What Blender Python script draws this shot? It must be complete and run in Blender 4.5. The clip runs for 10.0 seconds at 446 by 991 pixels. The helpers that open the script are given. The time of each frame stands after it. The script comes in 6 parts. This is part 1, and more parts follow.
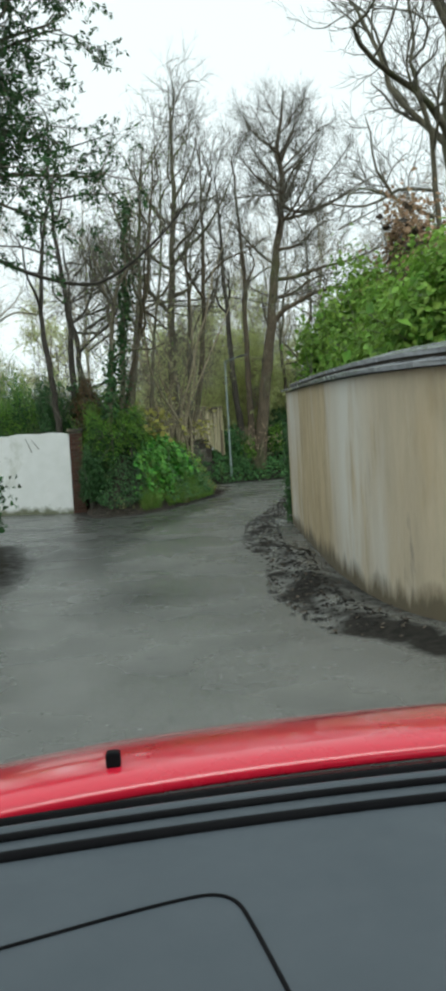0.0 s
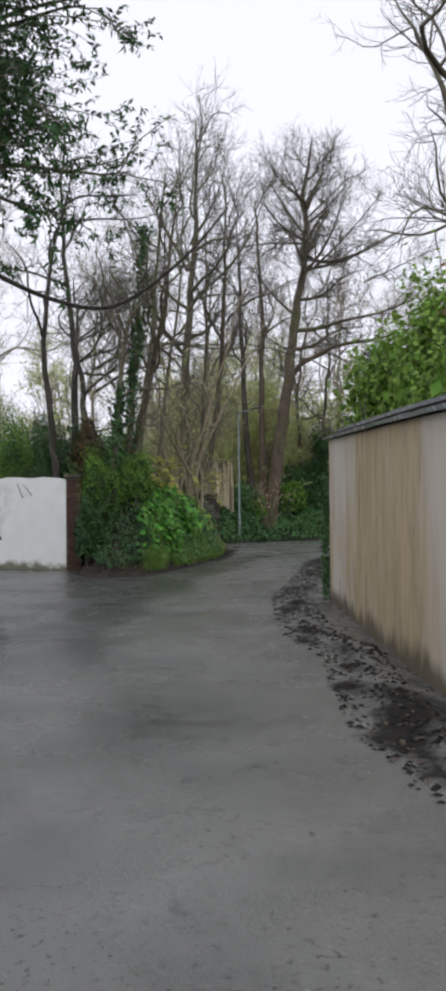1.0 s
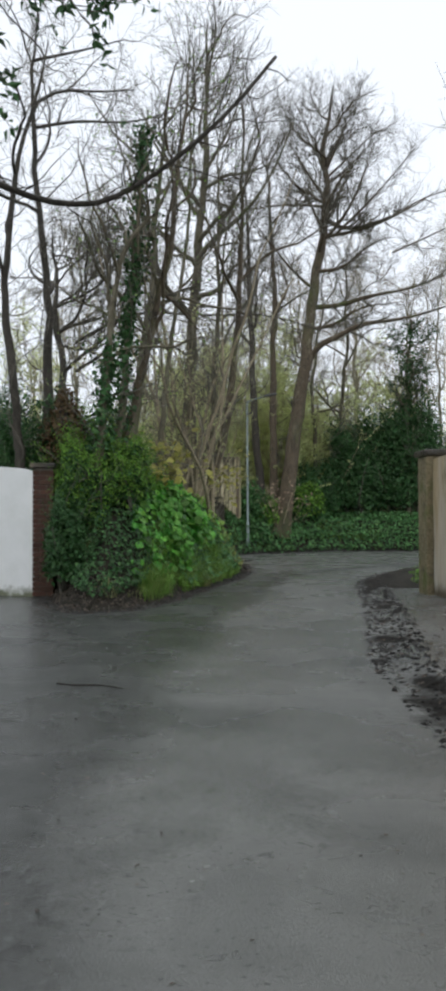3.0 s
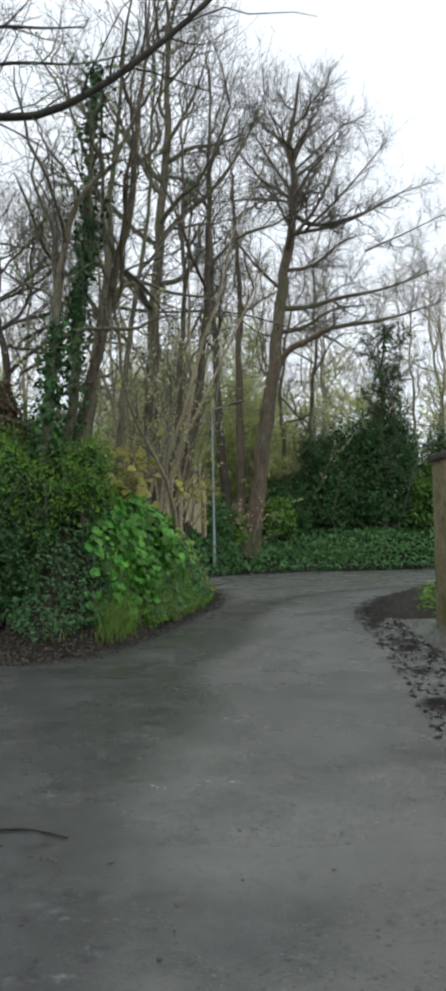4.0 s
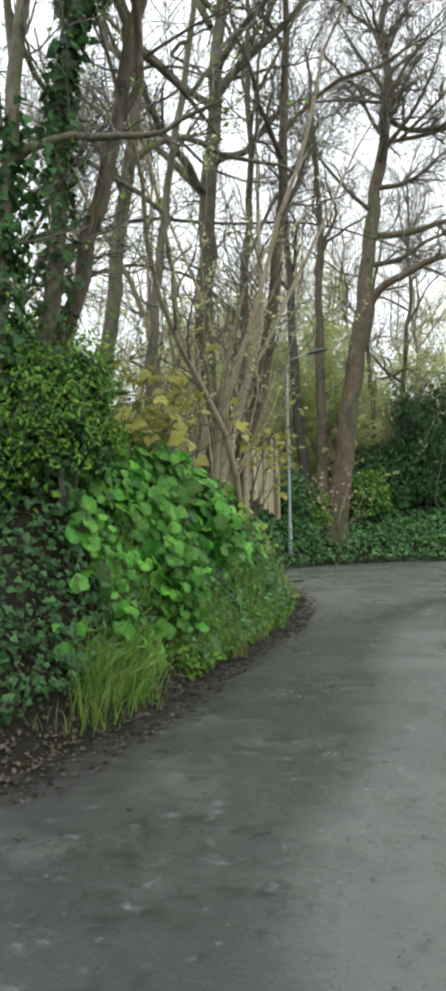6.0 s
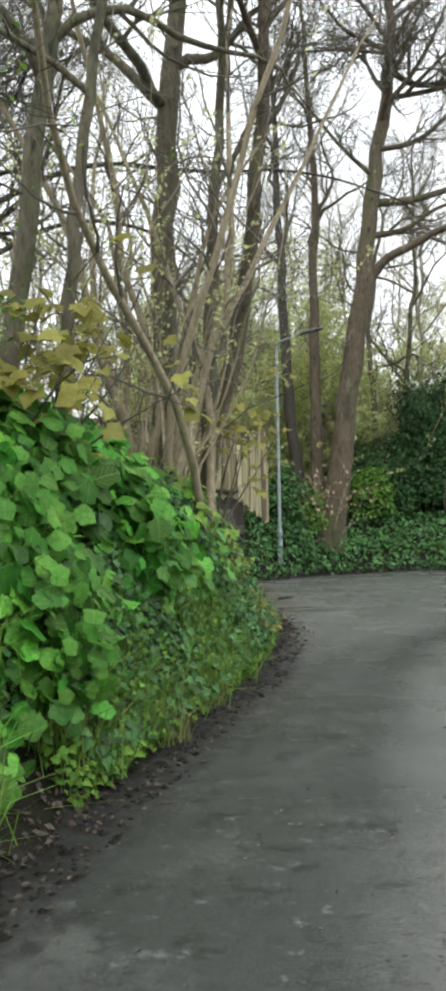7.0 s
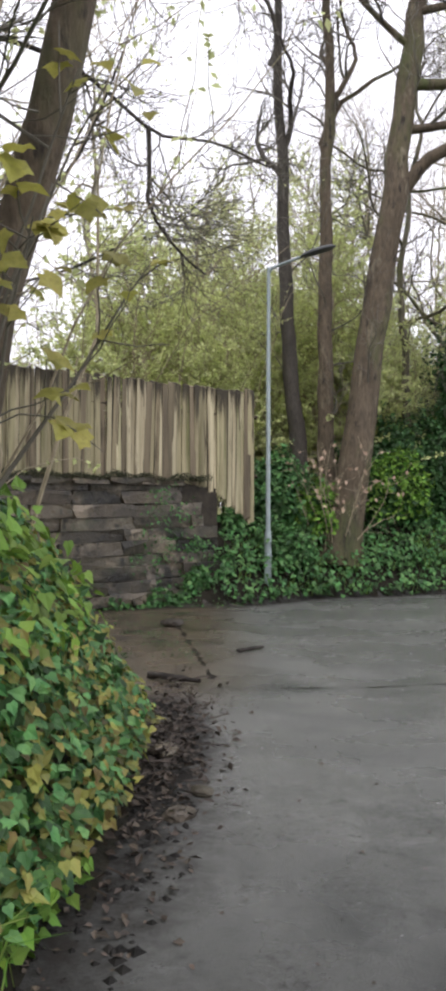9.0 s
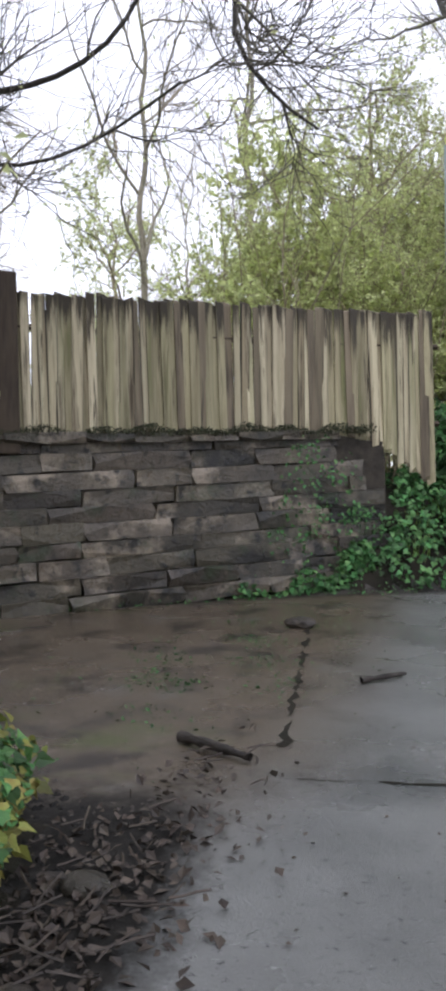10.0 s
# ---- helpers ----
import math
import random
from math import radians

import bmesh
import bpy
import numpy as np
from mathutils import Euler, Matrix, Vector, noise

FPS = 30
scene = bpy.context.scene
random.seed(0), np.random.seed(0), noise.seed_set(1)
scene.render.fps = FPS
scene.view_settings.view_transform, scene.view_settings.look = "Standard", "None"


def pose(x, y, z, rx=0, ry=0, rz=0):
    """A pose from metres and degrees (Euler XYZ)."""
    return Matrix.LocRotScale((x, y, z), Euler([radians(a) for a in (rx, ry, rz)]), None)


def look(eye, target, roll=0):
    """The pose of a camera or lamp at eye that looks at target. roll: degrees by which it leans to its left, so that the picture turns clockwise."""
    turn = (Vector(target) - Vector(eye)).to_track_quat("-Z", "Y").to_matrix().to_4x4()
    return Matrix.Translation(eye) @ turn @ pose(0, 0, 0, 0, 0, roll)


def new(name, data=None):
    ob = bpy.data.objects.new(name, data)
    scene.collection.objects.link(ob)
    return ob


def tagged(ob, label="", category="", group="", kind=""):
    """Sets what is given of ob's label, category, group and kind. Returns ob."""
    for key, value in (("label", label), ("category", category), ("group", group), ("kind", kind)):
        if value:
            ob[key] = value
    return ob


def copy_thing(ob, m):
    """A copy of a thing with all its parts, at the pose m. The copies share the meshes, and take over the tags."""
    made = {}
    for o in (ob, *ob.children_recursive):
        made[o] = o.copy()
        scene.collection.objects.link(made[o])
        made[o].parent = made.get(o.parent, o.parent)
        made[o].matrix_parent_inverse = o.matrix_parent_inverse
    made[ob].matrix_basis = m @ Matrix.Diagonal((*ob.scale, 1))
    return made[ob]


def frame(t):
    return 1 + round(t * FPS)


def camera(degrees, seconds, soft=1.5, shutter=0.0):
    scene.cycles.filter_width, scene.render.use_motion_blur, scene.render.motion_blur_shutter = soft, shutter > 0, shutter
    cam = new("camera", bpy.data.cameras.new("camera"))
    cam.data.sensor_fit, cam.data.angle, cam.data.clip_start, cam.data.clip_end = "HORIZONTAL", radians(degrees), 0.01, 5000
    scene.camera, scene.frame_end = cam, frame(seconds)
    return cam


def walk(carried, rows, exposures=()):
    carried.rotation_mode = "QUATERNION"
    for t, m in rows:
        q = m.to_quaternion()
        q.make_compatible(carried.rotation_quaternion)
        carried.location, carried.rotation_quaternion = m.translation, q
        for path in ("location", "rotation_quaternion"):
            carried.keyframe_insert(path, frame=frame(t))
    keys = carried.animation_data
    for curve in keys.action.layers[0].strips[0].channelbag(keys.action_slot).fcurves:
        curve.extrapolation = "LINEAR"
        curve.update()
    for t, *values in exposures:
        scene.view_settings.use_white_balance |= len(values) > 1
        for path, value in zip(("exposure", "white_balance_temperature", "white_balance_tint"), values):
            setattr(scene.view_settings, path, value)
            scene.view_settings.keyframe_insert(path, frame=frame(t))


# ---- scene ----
cam = camera(30.61, 10.0, soft=4.4)
PATH = [
    (0.0, pose(0.000, -0.000, 1.212, 87.16, 3.44, -0.74)),
    (0.5, pose(-0.169, 1.190, 1.211, 91.62, -0.06, -0.16)),
    (1.0, pose(-0.343, 2.406, 1.208, 91.19, 0.60, -0.80)),
    (1.5, pose(-0.510, 3.643, 1.201, 91.17, 0.41, -0.68)),
    (2.0, pose(-0.654, 4.894, 1.186, 90.67, 1.21, -1.31)),
    (2.2, pose(-0.701, 5.391, 1.190, 90.37, 0.93, -1.32)),
    (3.3, pose(-0.993, 8.052, 1.206, 91.95, -0.18, -2.13)),
    (3.5, pose(-1.030, 8.533, 1.210, 91.99, -0.04, -2.95)),
    (4.0, pose(-1.087, 9.725, 1.209, 92.90, 0.92, -4.81)),
    (4.5, pose(-1.113, 10.930, 1.204, 92.19, 0.46, -2.70)),
    (5.0, pose(-1.075, 12.142, 1.187, 92.23, 1.25, -0.12)),
    (5.5, pose(-0.998, 13.354, 1.177, 92.56, 1.56, 1.43)),
    (5.7, pose(-0.959, 13.840, 1.177, 91.79, 1.02, 0.28)),
    (7.0, pose(-0.517, 17.138, 1.205, 91.97, 0.93, -0.12)),
    (7.5, pose(-0.304, 18.441, 1.201, 92.42, 0.45, -0.44)),
    (8.0, pose(-0.073, 19.757, 1.200, 91.28, 1.63, -1.61)),
    (8.5, pose(0.180, 21.077, 1.199, 91.91, 0.01, -1.97)),
    (9.0, pose(0.483, 22.386, 1.187, 92.00, -0.24, 1.87)),
    (9.5, pose(0.813, 23.713, 1.188, 89.89, 1.41, 9.16)),
    (10.0, pose(1.115, 25.010, 1.207, 89.51, 1.34, 17.74)),
]
walk(cam, PATH, exposures=[(0.0, 0.27, 6200, -2), (0.4, 0.2, 6200, 15), (1.0, 0.15, 6200, 16), (2.0, 0.2, 6150, 13), (4.0, 0.28, 6120, 8), (5.5, 0.78, 6300, 6), (7.0, 0.92, 6350, 7), (8.0, 0.88, 6300, 8), (8.6, 0.86, 6320, 9), (9.0, 0.87, 6350, 18), (10.0, 0.82, 5900, 19)])

# ---------------------------------------------------------------- light
world = bpy.data.worlds.new("overcast")
scene.world = world
world.use_nodes = True
wt = world.node_tree
sky = wt.nodes.new("ShaderNodeTexSky")
sky.sky_type, sky.sun_disc = "NISHITA", False
sky.sun_elevation, sky.sun_rotation = radians(48), radians(200)
sky.air_density, sky.dust_density = 1.0, 4.0
dim = wt.nodes.new("ShaderNodeMix")
dim.data_type, dim.blend_type = "RGBA", "MULTIPLY"
dim.inputs[0].default_value = 1.0
dim.inputs[7].default_value = (0.10, 0.10, 0.10, 1)
cloud = wt.nodes.new("ShaderNodeMix")
cloud.data_type = "RGBA"
cloud.inputs[0].default_value = 0.88
cloud.inputs[7].default_value = (0.97, 0.985, 1.0, 1)
wt.links.new(sky.outputs[0], dim.inputs[6])
wt.links.new(dim.outputs[2], cloud.inputs[6])
wt.links.new(cloud.outputs[2], wt.nodes["Background"].inputs[0])
wt.nodes["Background"].inputs[1].default_value = 1.0
sun = new("sun", bpy.data.lights.new("sun", "SUN"))
sun.data.energy, sun.data.angle, sun.data.color = 0.6, radians(25), (1.0, 0.98, 0.95)
sun.matrix_world = look((0, 0, 30), (-7, 19, 0))


# ---------------------------------------------------------------- materials
def mat(name, cols, scale=6.0, rough=(0.6, 0.85), bump=0.2, bscale=40.0, metal=0.0, rand=0.0, island=0.0,
        transl=0.0, stretch=(1, 1, 1), spec=0.3, coat=0.0, spots=None, attr=None, attr2=None, foot=None, head=None, placed=False, veins=None, rim=None):
    """cols: two or three colours mixed by noise; spots: (colour, scale, threshold) for stains; attr: (attribute, material colours)
    for dirt that lies where the attribute says."""
    m = bpy.data.materials.new(name)
    m.use_nodes = True
    nt = m.node_tree
    N, L = nt.nodes, nt.links
    p = N["Principled BSDF"]
    tc = N.new("ShaderNodeTexCoord")
    mp = N.new("ShaderNodeMapping")
    mp.inputs["Scale"].default_value = stretch
    L.new(N.new("ShaderNodeNewGeometry").outputs["Position"] if placed else tc.outputs["Object"], mp.inputs[0])
    vec = mp.outputs[0]
    if rand or island:
        if island:
            geo = N.new("ShaderNodeNewGeometry")
            rnd = geo.outputs["Random Per Island"]
        else:
            rnd = N.new("ShaderNodeObjectInfo").outputs["Random"]
        add = N.new("ShaderNodeVectorMath")
        add.operation = "MULTIPLY_ADD"
        L.new(rnd, add.inputs[0])
        add.inputs[1].default_value = (37, 19, 53)
        L.new(vec, add.inputs[2])
        vec = add.outputs[0]

    def noisy(sc, det=6, rg=0.6):
        n = N.new("ShaderNodeTexNoise")
        n.inputs["Scale"].default_value, n.inputs["Detail"].default_value, n.inputs["Roughness"].default_value = sc, det, rg
        L.new(vec, n.inputs["Vector"])
        return n.outputs["Fac"]

    def mixc(f, a, b):
        x = N.new("ShaderNodeMix")
        x.data_type = "RGBA"
        L.new(f, x.inputs[0]) if not isinstance(f, float) else None
        if isinstance(f, float):
            x.inputs[0].default_value = f
        for i, c in ((6, a), (7, b)):
            if isinstance(c, tuple):
                x.inputs[i].default_value = (*c, 1)
            else:
                L.new(c, x.inputs[i])
        return x.outputs[2]

    def ramp(f, lo, hi):
        r = N.new("ShaderNodeMapRange")
        r.inputs[1].default_value, r.inputs[2].default_value = lo, hi
        L.new(f, r.inputs[0])
        return r.outputs[0]

    n1 = noisy(scale)
    col = mixc(ramp(n1, 0.3, 0.7), cols[0], cols[1])
    if len(cols) > 2:
        col = mixc(ramp(noisy(scale * 4.3), 0.42, 0.75), col, cols[2])
    if rand or island:
        hv = N.new("ShaderNodeHueSaturation")
        k = max(rand, island)
        L.new(ramp(rnd, 0, 1), hv.inputs["Value"])
        hv.inputs["Value"].links[0].from_node.inputs[3].default_value = 1 - k
        hv.inputs["Value"].links[0].from_node.inputs[4].default_value = 1 + k
        L.new(col, hv.inputs["Color"])
        hu = N.new("ShaderNodeMath")
        hu.operation = "MULTIPLY_ADD"
        fr = N.new("ShaderNodeMath")
        fr.operation = "FRACT"
        ml = N.new("ShaderNodeMath")
        ml.operation = "MULTIPLY"
        ml.inputs[1].default_value = 17.3
        L.new(rnd, ml.inputs[0])
        L.new(ml.outputs[0], fr.inputs[0])
        L.new(fr.outputs[0], hu.inputs[0])
        hu.inputs[1].default_value, hu.inputs[2].default_value = 0.05 * k, 0.5 - 0.025 * k
        L.new(hu.outputs[0], hv.inputs["Hue"])
        col = hv.outputs[0]
    if spots:
        for c, sc, th in spots:
            col = mixc(ramp(noisy(sc, 5, 0.65), th, th + 0.12), col, c)
    rv = ramp(noisy(scale * 2.1), 0.3, 0.7)
    rv.node.inputs[3].default_value, rv.node.inputs[4].default_value = rough
    for key, tint, sc, lo, hi in attr2 or ():
        a2 = N.new("ShaderNodeAttribute")
        a2.attribute_name = key
        ml2 = N.new("ShaderNodeMath")
        ml2.operation = "MULTIPLY"
        L.new(a2.outputs["Fac"], ml2.inputs[0])
        L.new(ramp(noisy(sc, 8, 0.68), lo, hi), ml2.inputs[1])
        col = mixc(ml2.outputs[0], col, tint)
    if foot:
        # splashed dirt along a wall's foot
        sx = N.new("ShaderNodeSeparateXYZ")
        L.new(tc.outputs["Object"], sx.inputs[0])
        ds = N.new("ShaderNodeMath")
        ds.operation = "MULTIPLY_ADD"
        L.new(noisy(3.0, 8, 0.7), ds.inputs[0])
        ds.inputs[1].default_value = -1.2 * foot[0]
        L.new(sx.outputs[2], ds.inputs[2])
        f = ramp(ds.outputs[0], -0.2 * foot[0], -0.48 * foot[0])
        col = mixc(f, col, foot[1])
    if head:
        # weathering that runs down from a board's upper end
        sx = N.new("ShaderNodeSeparateXYZ")
        L.new(tc.outputs["Object"], sx.inputs[0])
        ds = N.new("ShaderNodeMath")
        ds.operation = "MULTIPLY_ADD"
        L.new(noisy(head[2], 6, 0.7), ds.inputs[0])
        ds.inputs[1].default_value = 1.3
        L.new(sx.outputs[2], ds.inputs[2])
        f = ramp(ds.outputs[0], head[0], head[0] + 0.16)
        col = mixc(f, col, head[1])
    if rim:
        # dark board edges, painted for the shaded gaps between boards, broken here and there
        sx = N.new("ShaderNodeSeparateXYZ")
        L.new(tc.outputs["Object"], sx.inputs[0])
        ab = N.new("ShaderNodeMath")
        ab.operation = "ABSOLUTE"
        L.new(sx.outputs[0], ab.inputs[0])
        ed = N.new("ShaderNodeMath")
        ed.operation = "MULTIPLY"
        L.new(ramp(ab.outputs[0], rim[0] - 0.014, rim[0] - 0.004), ed.inputs[0])
        L.new(ramp(noisy(0.9, 4, 0.6), 0.43, 0.57), ed.inputs[1])
        col = mixc(ed.outputs[0], col, rim[1])
    if veins:
        # pale ribs of a leaf along and across its blade
        sx = N.new("ShaderNodeSeparateXYZ")
        L.new(tc.outputs["Object"], sx.inputs[0])

        def op(kind, a, b=None, c=None):
            q = N.new("ShaderNodeMath")
            q.operation = kind
            for k, s in enumerate((a, b, c)):
                if s is not None and isinstance(s, float):
                    q.inputs[k].default_value = s
                elif s is not None:
                    L.new(s, q.inputs[k])
            return q.outputs[0]

        ay = op("ABSOLUTE", sx.outputs[1])
        rib = ramp(ay, 0.028, 0.008)
        side = op("SINE", op("MULTIPLY", op("MULTIPLY_ADD", ay, -0.75, sx.outputs[0]), 30.0))
        side = op("MULTIPLY", ramp(side, 0.86, 1.0), 0.6)
        col = mixc(op("MAXIMUM", rib, side), col, veins)
    if attr:
        an = N.new("ShaderNodeAttribute")
        an.attribute_name = attr[0]
        ad = N.new("ShaderNodeMath")
        ad.operation = "ADD"
        L.new(an.outputs["Fac"], ad.inputs[0])
        ns = N.new("ShaderNodeMath")
        ns.operation = "MULTIPLY_ADD"
        L.new(noisy(7.0, 9, 0.74), ns.inputs[0])
        ns.inputs[1].default_value, ns.inputs[2].default_value = 1.1, -0.55
        L.new(ns.outputs[0], ad.inputs[1])
        f = ramp(ad.outputs[0], 0.30, 0.80)
        dirt = mixc(ramp(noisy(14.0), 0.35, 0.65), attr[1][0], attr[1][1])
        col = mixc(f, col, dirt)
        dull = ramp(f, 0, 1)
        dull.node.inputs[3].default_value, dull.node.inputs[4].default_value = spec, 0.1
        mx = N.new("ShaderNodeMix")
        L.new(f, mx.inputs[0])
        L.new(rv, mx.inputs[2])
        mx.inputs[3].default_value = 0.8
        rv = mx.outputs[0]
    L.new(col, p.inputs["Base Color"])
    L.new(rv, p.inputs["Roughness"])
    p.inputs["Metallic"].default_value = metal
    p.inputs["Specular IOR Level"].default_value = spec
    if attr:
        L.new(dull, p.inputs["Specular IOR Level"])
    p.inputs["Coat Weight"].default_value = coat
    p.inputs["Coat Roughness"].default_value = 0.08
    if bump:
        b = N.new("ShaderNodeBump")
        b.inputs["Strength"].default_value, b.inputs["Distance"].default_value = bump, 0.02
        L.new(noisy(bscale, 8, 0.65), b.inputs["Height"])
        L.new(b.outputs[0], p.inputs["Normal"])
    if transl:
        t = N.new("ShaderNodeBsdfTranslucent")
        L.new(col, t.inputs[0])
        mx = N.new("ShaderNodeMixShader")
        mx.inputs[0].default_value = transl
        L.new(p.outputs[0], mx.inputs[1])
        L.new(t.outputs[0], mx.inputs[2])
        L.new(mx.outputs[0], N["Material Output"].inputs[0])
    return m


M_ROAD = mat("wet_asphalt", [(0.125, 0.128, 0.118), (0.185, 0.187, 0.174), (0.10, 0.103, 0.095)], 0.35, (0.10, 0.42), 0.4, 90, spec=0.5,
             spots=[((0.075, 0.079, 0.074), 0.55, 0.58), ((0.21, 0.21, 0.20), 55, 0.60), ((0.04, 0.041, 0.04), 34, 0.58), ((0.05, 0.051, 0.05), 5.0, 0.63)], attr=("soil", ((0.012, 0.0115, 0.010), (0.030, 0.0275, 0.0235))),
             attr2=[("lane", (0.098, 0.077, 0.052), 1.3, 0.15, 0.45), ("lane", (0.035, 0.028, 0.021), 2.0, 0.50, 0.62), ("lane", (0.075, 0.082, 0.03), 1.1, 0.58, 0.7), ("lane", (0.19, 0.15, 0.11), 7.0, 0.60, 0.7),
                    ("old", (0.048, 0.050, 0.046), 1.6, 0.12, 0.5), ("old", (0.03, 0.031, 0.028), 6.0, 0.52, 0.64), ("old", (0.16, 0.165, 0.16), 9.0, 0.58, 0.70)])
M_SOIL = mat("leafy_soil", [(0.013, 0.011, 0.008), (0.03, 0.025, 0.017), (0.014, 0.016, 0.008)], 3, (0.6, 0.9), 0.8, 25, spec=0.15)
M_RENDER = mat("stained_render", [(0.42, 0.33, 0.20), (0.51, 0.415, 0.262), (0.31, 0.242, 0.142)], 1.3, (0.6, 0.9), 0.45, 34,
               stretch=(1, 1, 0.24), spots=[((0.57, 0.54, 0.48), 0.45, 0.49), ((0.24, 0.18, 0.115), 2.6, 0.57), ((0.52, 0.46, 0.36), 3.6, 0.60), ((0.17, 0.13, 0.08), 5.5, 0.62), ((0.15, 0.12, 0.08), 14.0, 0.66)],
               foot=(0.55, (0.13, 0.108, 0.07)), attr2=[("lime", (0.60, 0.58, 0.52), 1.5, 0.30, 0.5)])
M_WHITE = mat("white_render", [(0.74, 0.76, 0.74), (0.80, 0.81, 0.79), (0.70, 0.72, 0.69)], 0.8, (0.6, 0.85), 0.1, 50,
              spots=[((0.58, 0.60, 0.54), 1.2, 0.56), ((0.40, 0.42, 0.35), 0.9, 0.68), ((0.36, 0.36, 0.30), 14.0, 0.70)], foot=(0.45, (0.16, 0.17, 0.11)))
M_SLATE = mat("wet_slate", [(0.24, 0.25, 0.27), (0.33, 0.34, 0.355), (0.17, 0.175, 0.18)], 3, (0.16, 0.3), 0.08, 60, rand=0.1, spec=0.6)
M_BRICK = mat("old_brick", [(0.075, 0.038, 0.026), (0.115, 0.055, 0.036), (0.04, 0.028, 0.021)], 9, (0.7, 0.95), 0.4, 70, rand=0.3)
M_MOSSY = mat("mossy_render", [(0.20, 0.165, 0.10), (0.30, 0.25, 0.155), (0.11, 0.105, 0.05)], 4, (0.6, 0.9), 0.5, 40, spots=[((0.12, 0.14, 0.045), 1.6, 0.52), ((0.06, 0.055, 0.035), 3.5, 0.58)])
M_MORTAR = mat("mortar", [(0.09, 0.08, 0.065), (0.14, 0.125, 0.10)], 9, (0.8, 0.95), 0.4, 70)
M_STONE = mat("dark_stone", [(0.042, 0.037, 0.027), (0.13, 0.108, 0.074), (0.066, 0.058, 0.04)], 2.6, (0.18, 0.5), 1.0, 24, rand=0.5, placed=True, spec=0.45,
              spots=[((0.30, 0.25, 0.18), 1.3, 0.54), ((0.018, 0.017, 0.013), 0.9, 0.52), ((0.04, 0.055, 0.026), 1.6, 0.57), ((0.014, 0.014, 0.011), 6.0, 0.55)])
M_JOINT = mat("stone_joint", [(0.02, 0.018, 0.014), (0.06, 0.05, 0.036)], 8, (0.7, 0.95), 0.5, 40)
M_BOARD = mat("weathered_board", [(0.44, 0.385, 0.245), (0.62, 0.56, 0.37), (0.32, 0.27, 0.17)], 0.5, (0.55, 0.85), 0.3, 60, rand=0.2, placed=True,
              stretch=(6, 6, 0.35), spots=[((0.30, 0.25, 0.15), 0.9, 0.52), ((0.10, 0.078, 0.05), 1.5, 0.57), ((0.055, 0.043, 0.03), 4.5, 0.565), ((0.24, 0.235, 0.11), 0.5, 0.57), ((0.05, 0.046, 0.028), 0.32, 0.60)],
              head=(1.46, (0.055, 0.046, 0.03), 1.6), rim=(0.046, (0.022, 0.018, 0.012)))
M_BOARD_WET = mat("sodden_board", [(0.17, 0.14, 0.09), (0.26, 0.215, 0.135), (0.09, 0.07, 0.046)], 0.6, (0.4, 0.7), 0.3, 60, rand=0.2, placed=True,
                  stretch=(6, 6, 0.35), spots=[((0.06, 0.048, 0.032), 1.8, 0.53), ((0.14, 0.14, 0.06), 0.8, 0.58)])
M_BOARD_OLIVE = mat("algae_stained_board", [(0.30, 0.27, 0.155), (0.44, 0.395, 0.235), (0.19, 0.165, 0.09)], 0.5, (0.5, 0.8), 0.3, 60, rand=0.2, placed=True,
                    stretch=(6, 6, 0.35), spots=[((0.10, 0.085, 0.05), 1.2, 0.54), ((0.21, 0.22, 0.085), 0.6, 0.57), ((0.05, 0.042, 0.028), 3.5, 0.58)], head=(1.4, (0.05, 0.042, 0.027), 1.6))
M_ROTTEN = mat("rotten_wood", [(0.018, 0.015, 0.012), (0.045, 0.037, 0.028)], 12, (0.3, 0.7), 0.7, 45, spots=[((0.20, 0.18, 0.15), 9, 0.62)])
M_SODDEN = mat("sodden_leaf", [(0.04, 0.032, 0.025), (0.085, 0.066, 0.048), (0.022, 0.019, 0.016)], 5, (0.4, 0.7), 0.0, island=0.4, spec=0.25)
M_DARKWOOD = mat("dark_wood", [(0.04, 0.03, 0.02), (0.085, 0.064, 0.042)], 5, (0.6, 0.85), 0.3, 60, stretch=(3, 3, 0.4))
M_BARK = mat("wet_bark", [(0.115, 0.103, 0.068), (0.20, 0.178, 0.118), (0.06, 0.055, 0.037)], 5, (0.55, 0.9), 1.0, 18, stretch=(1, 1, 0.35),
             spots=[((0.09, 0.115, 0.038), 1.0, 0.52), ((0.036, 0.032, 0.025), 2.0, 0.57), ((0.21, 0.19, 0.135), 6.0, 0.58), ((0.028, 0.025, 0.018), 10.0, 0.56)])
M_BARK_RED = mat("brown_bark", [(0.092, 0.072, 0.048), (0.16, 0.125, 0.082), (0.052, 0.041, 0.028)], 5, (0.6, 0.9), 1.0, 18,
                 stretch=(1, 1, 0.35), spots=[((0.085, 0.10, 0.036), 0.9, 0.53), ((0.035, 0.029, 0.022), 1.6, 0.56), ((0.22, 0.19, 0.13), 6.0, 0.58), ((0.028, 0.023, 0.017), 10.0, 0.56)])
# Dark bark, deepened to give the trees' near-black silhouettes against the sky.
M_BARK_DARK = mat("dark_silhouette_bark", [(0.042, 0.037, 0.030), (0.08, 0.07, 0.055), (0.028, 0.026, 0.02)], 7, (0.55, 0.9), 0.8, 30, stretch=(1, 1, 0.35),
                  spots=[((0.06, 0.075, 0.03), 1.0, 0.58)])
M_HAZEL = mat("pale_stem_bark", [(0.30, 0.25, 0.165), (0.42, 0.36, 0.25), (0.18, 0.15, 0.095)], 6, (0.6, 0.9), 0.5, 30, stretch=(1, 1, 0.4),
              spots=[((0.15, 0.16, 0.07), 1.5, 0.57)])
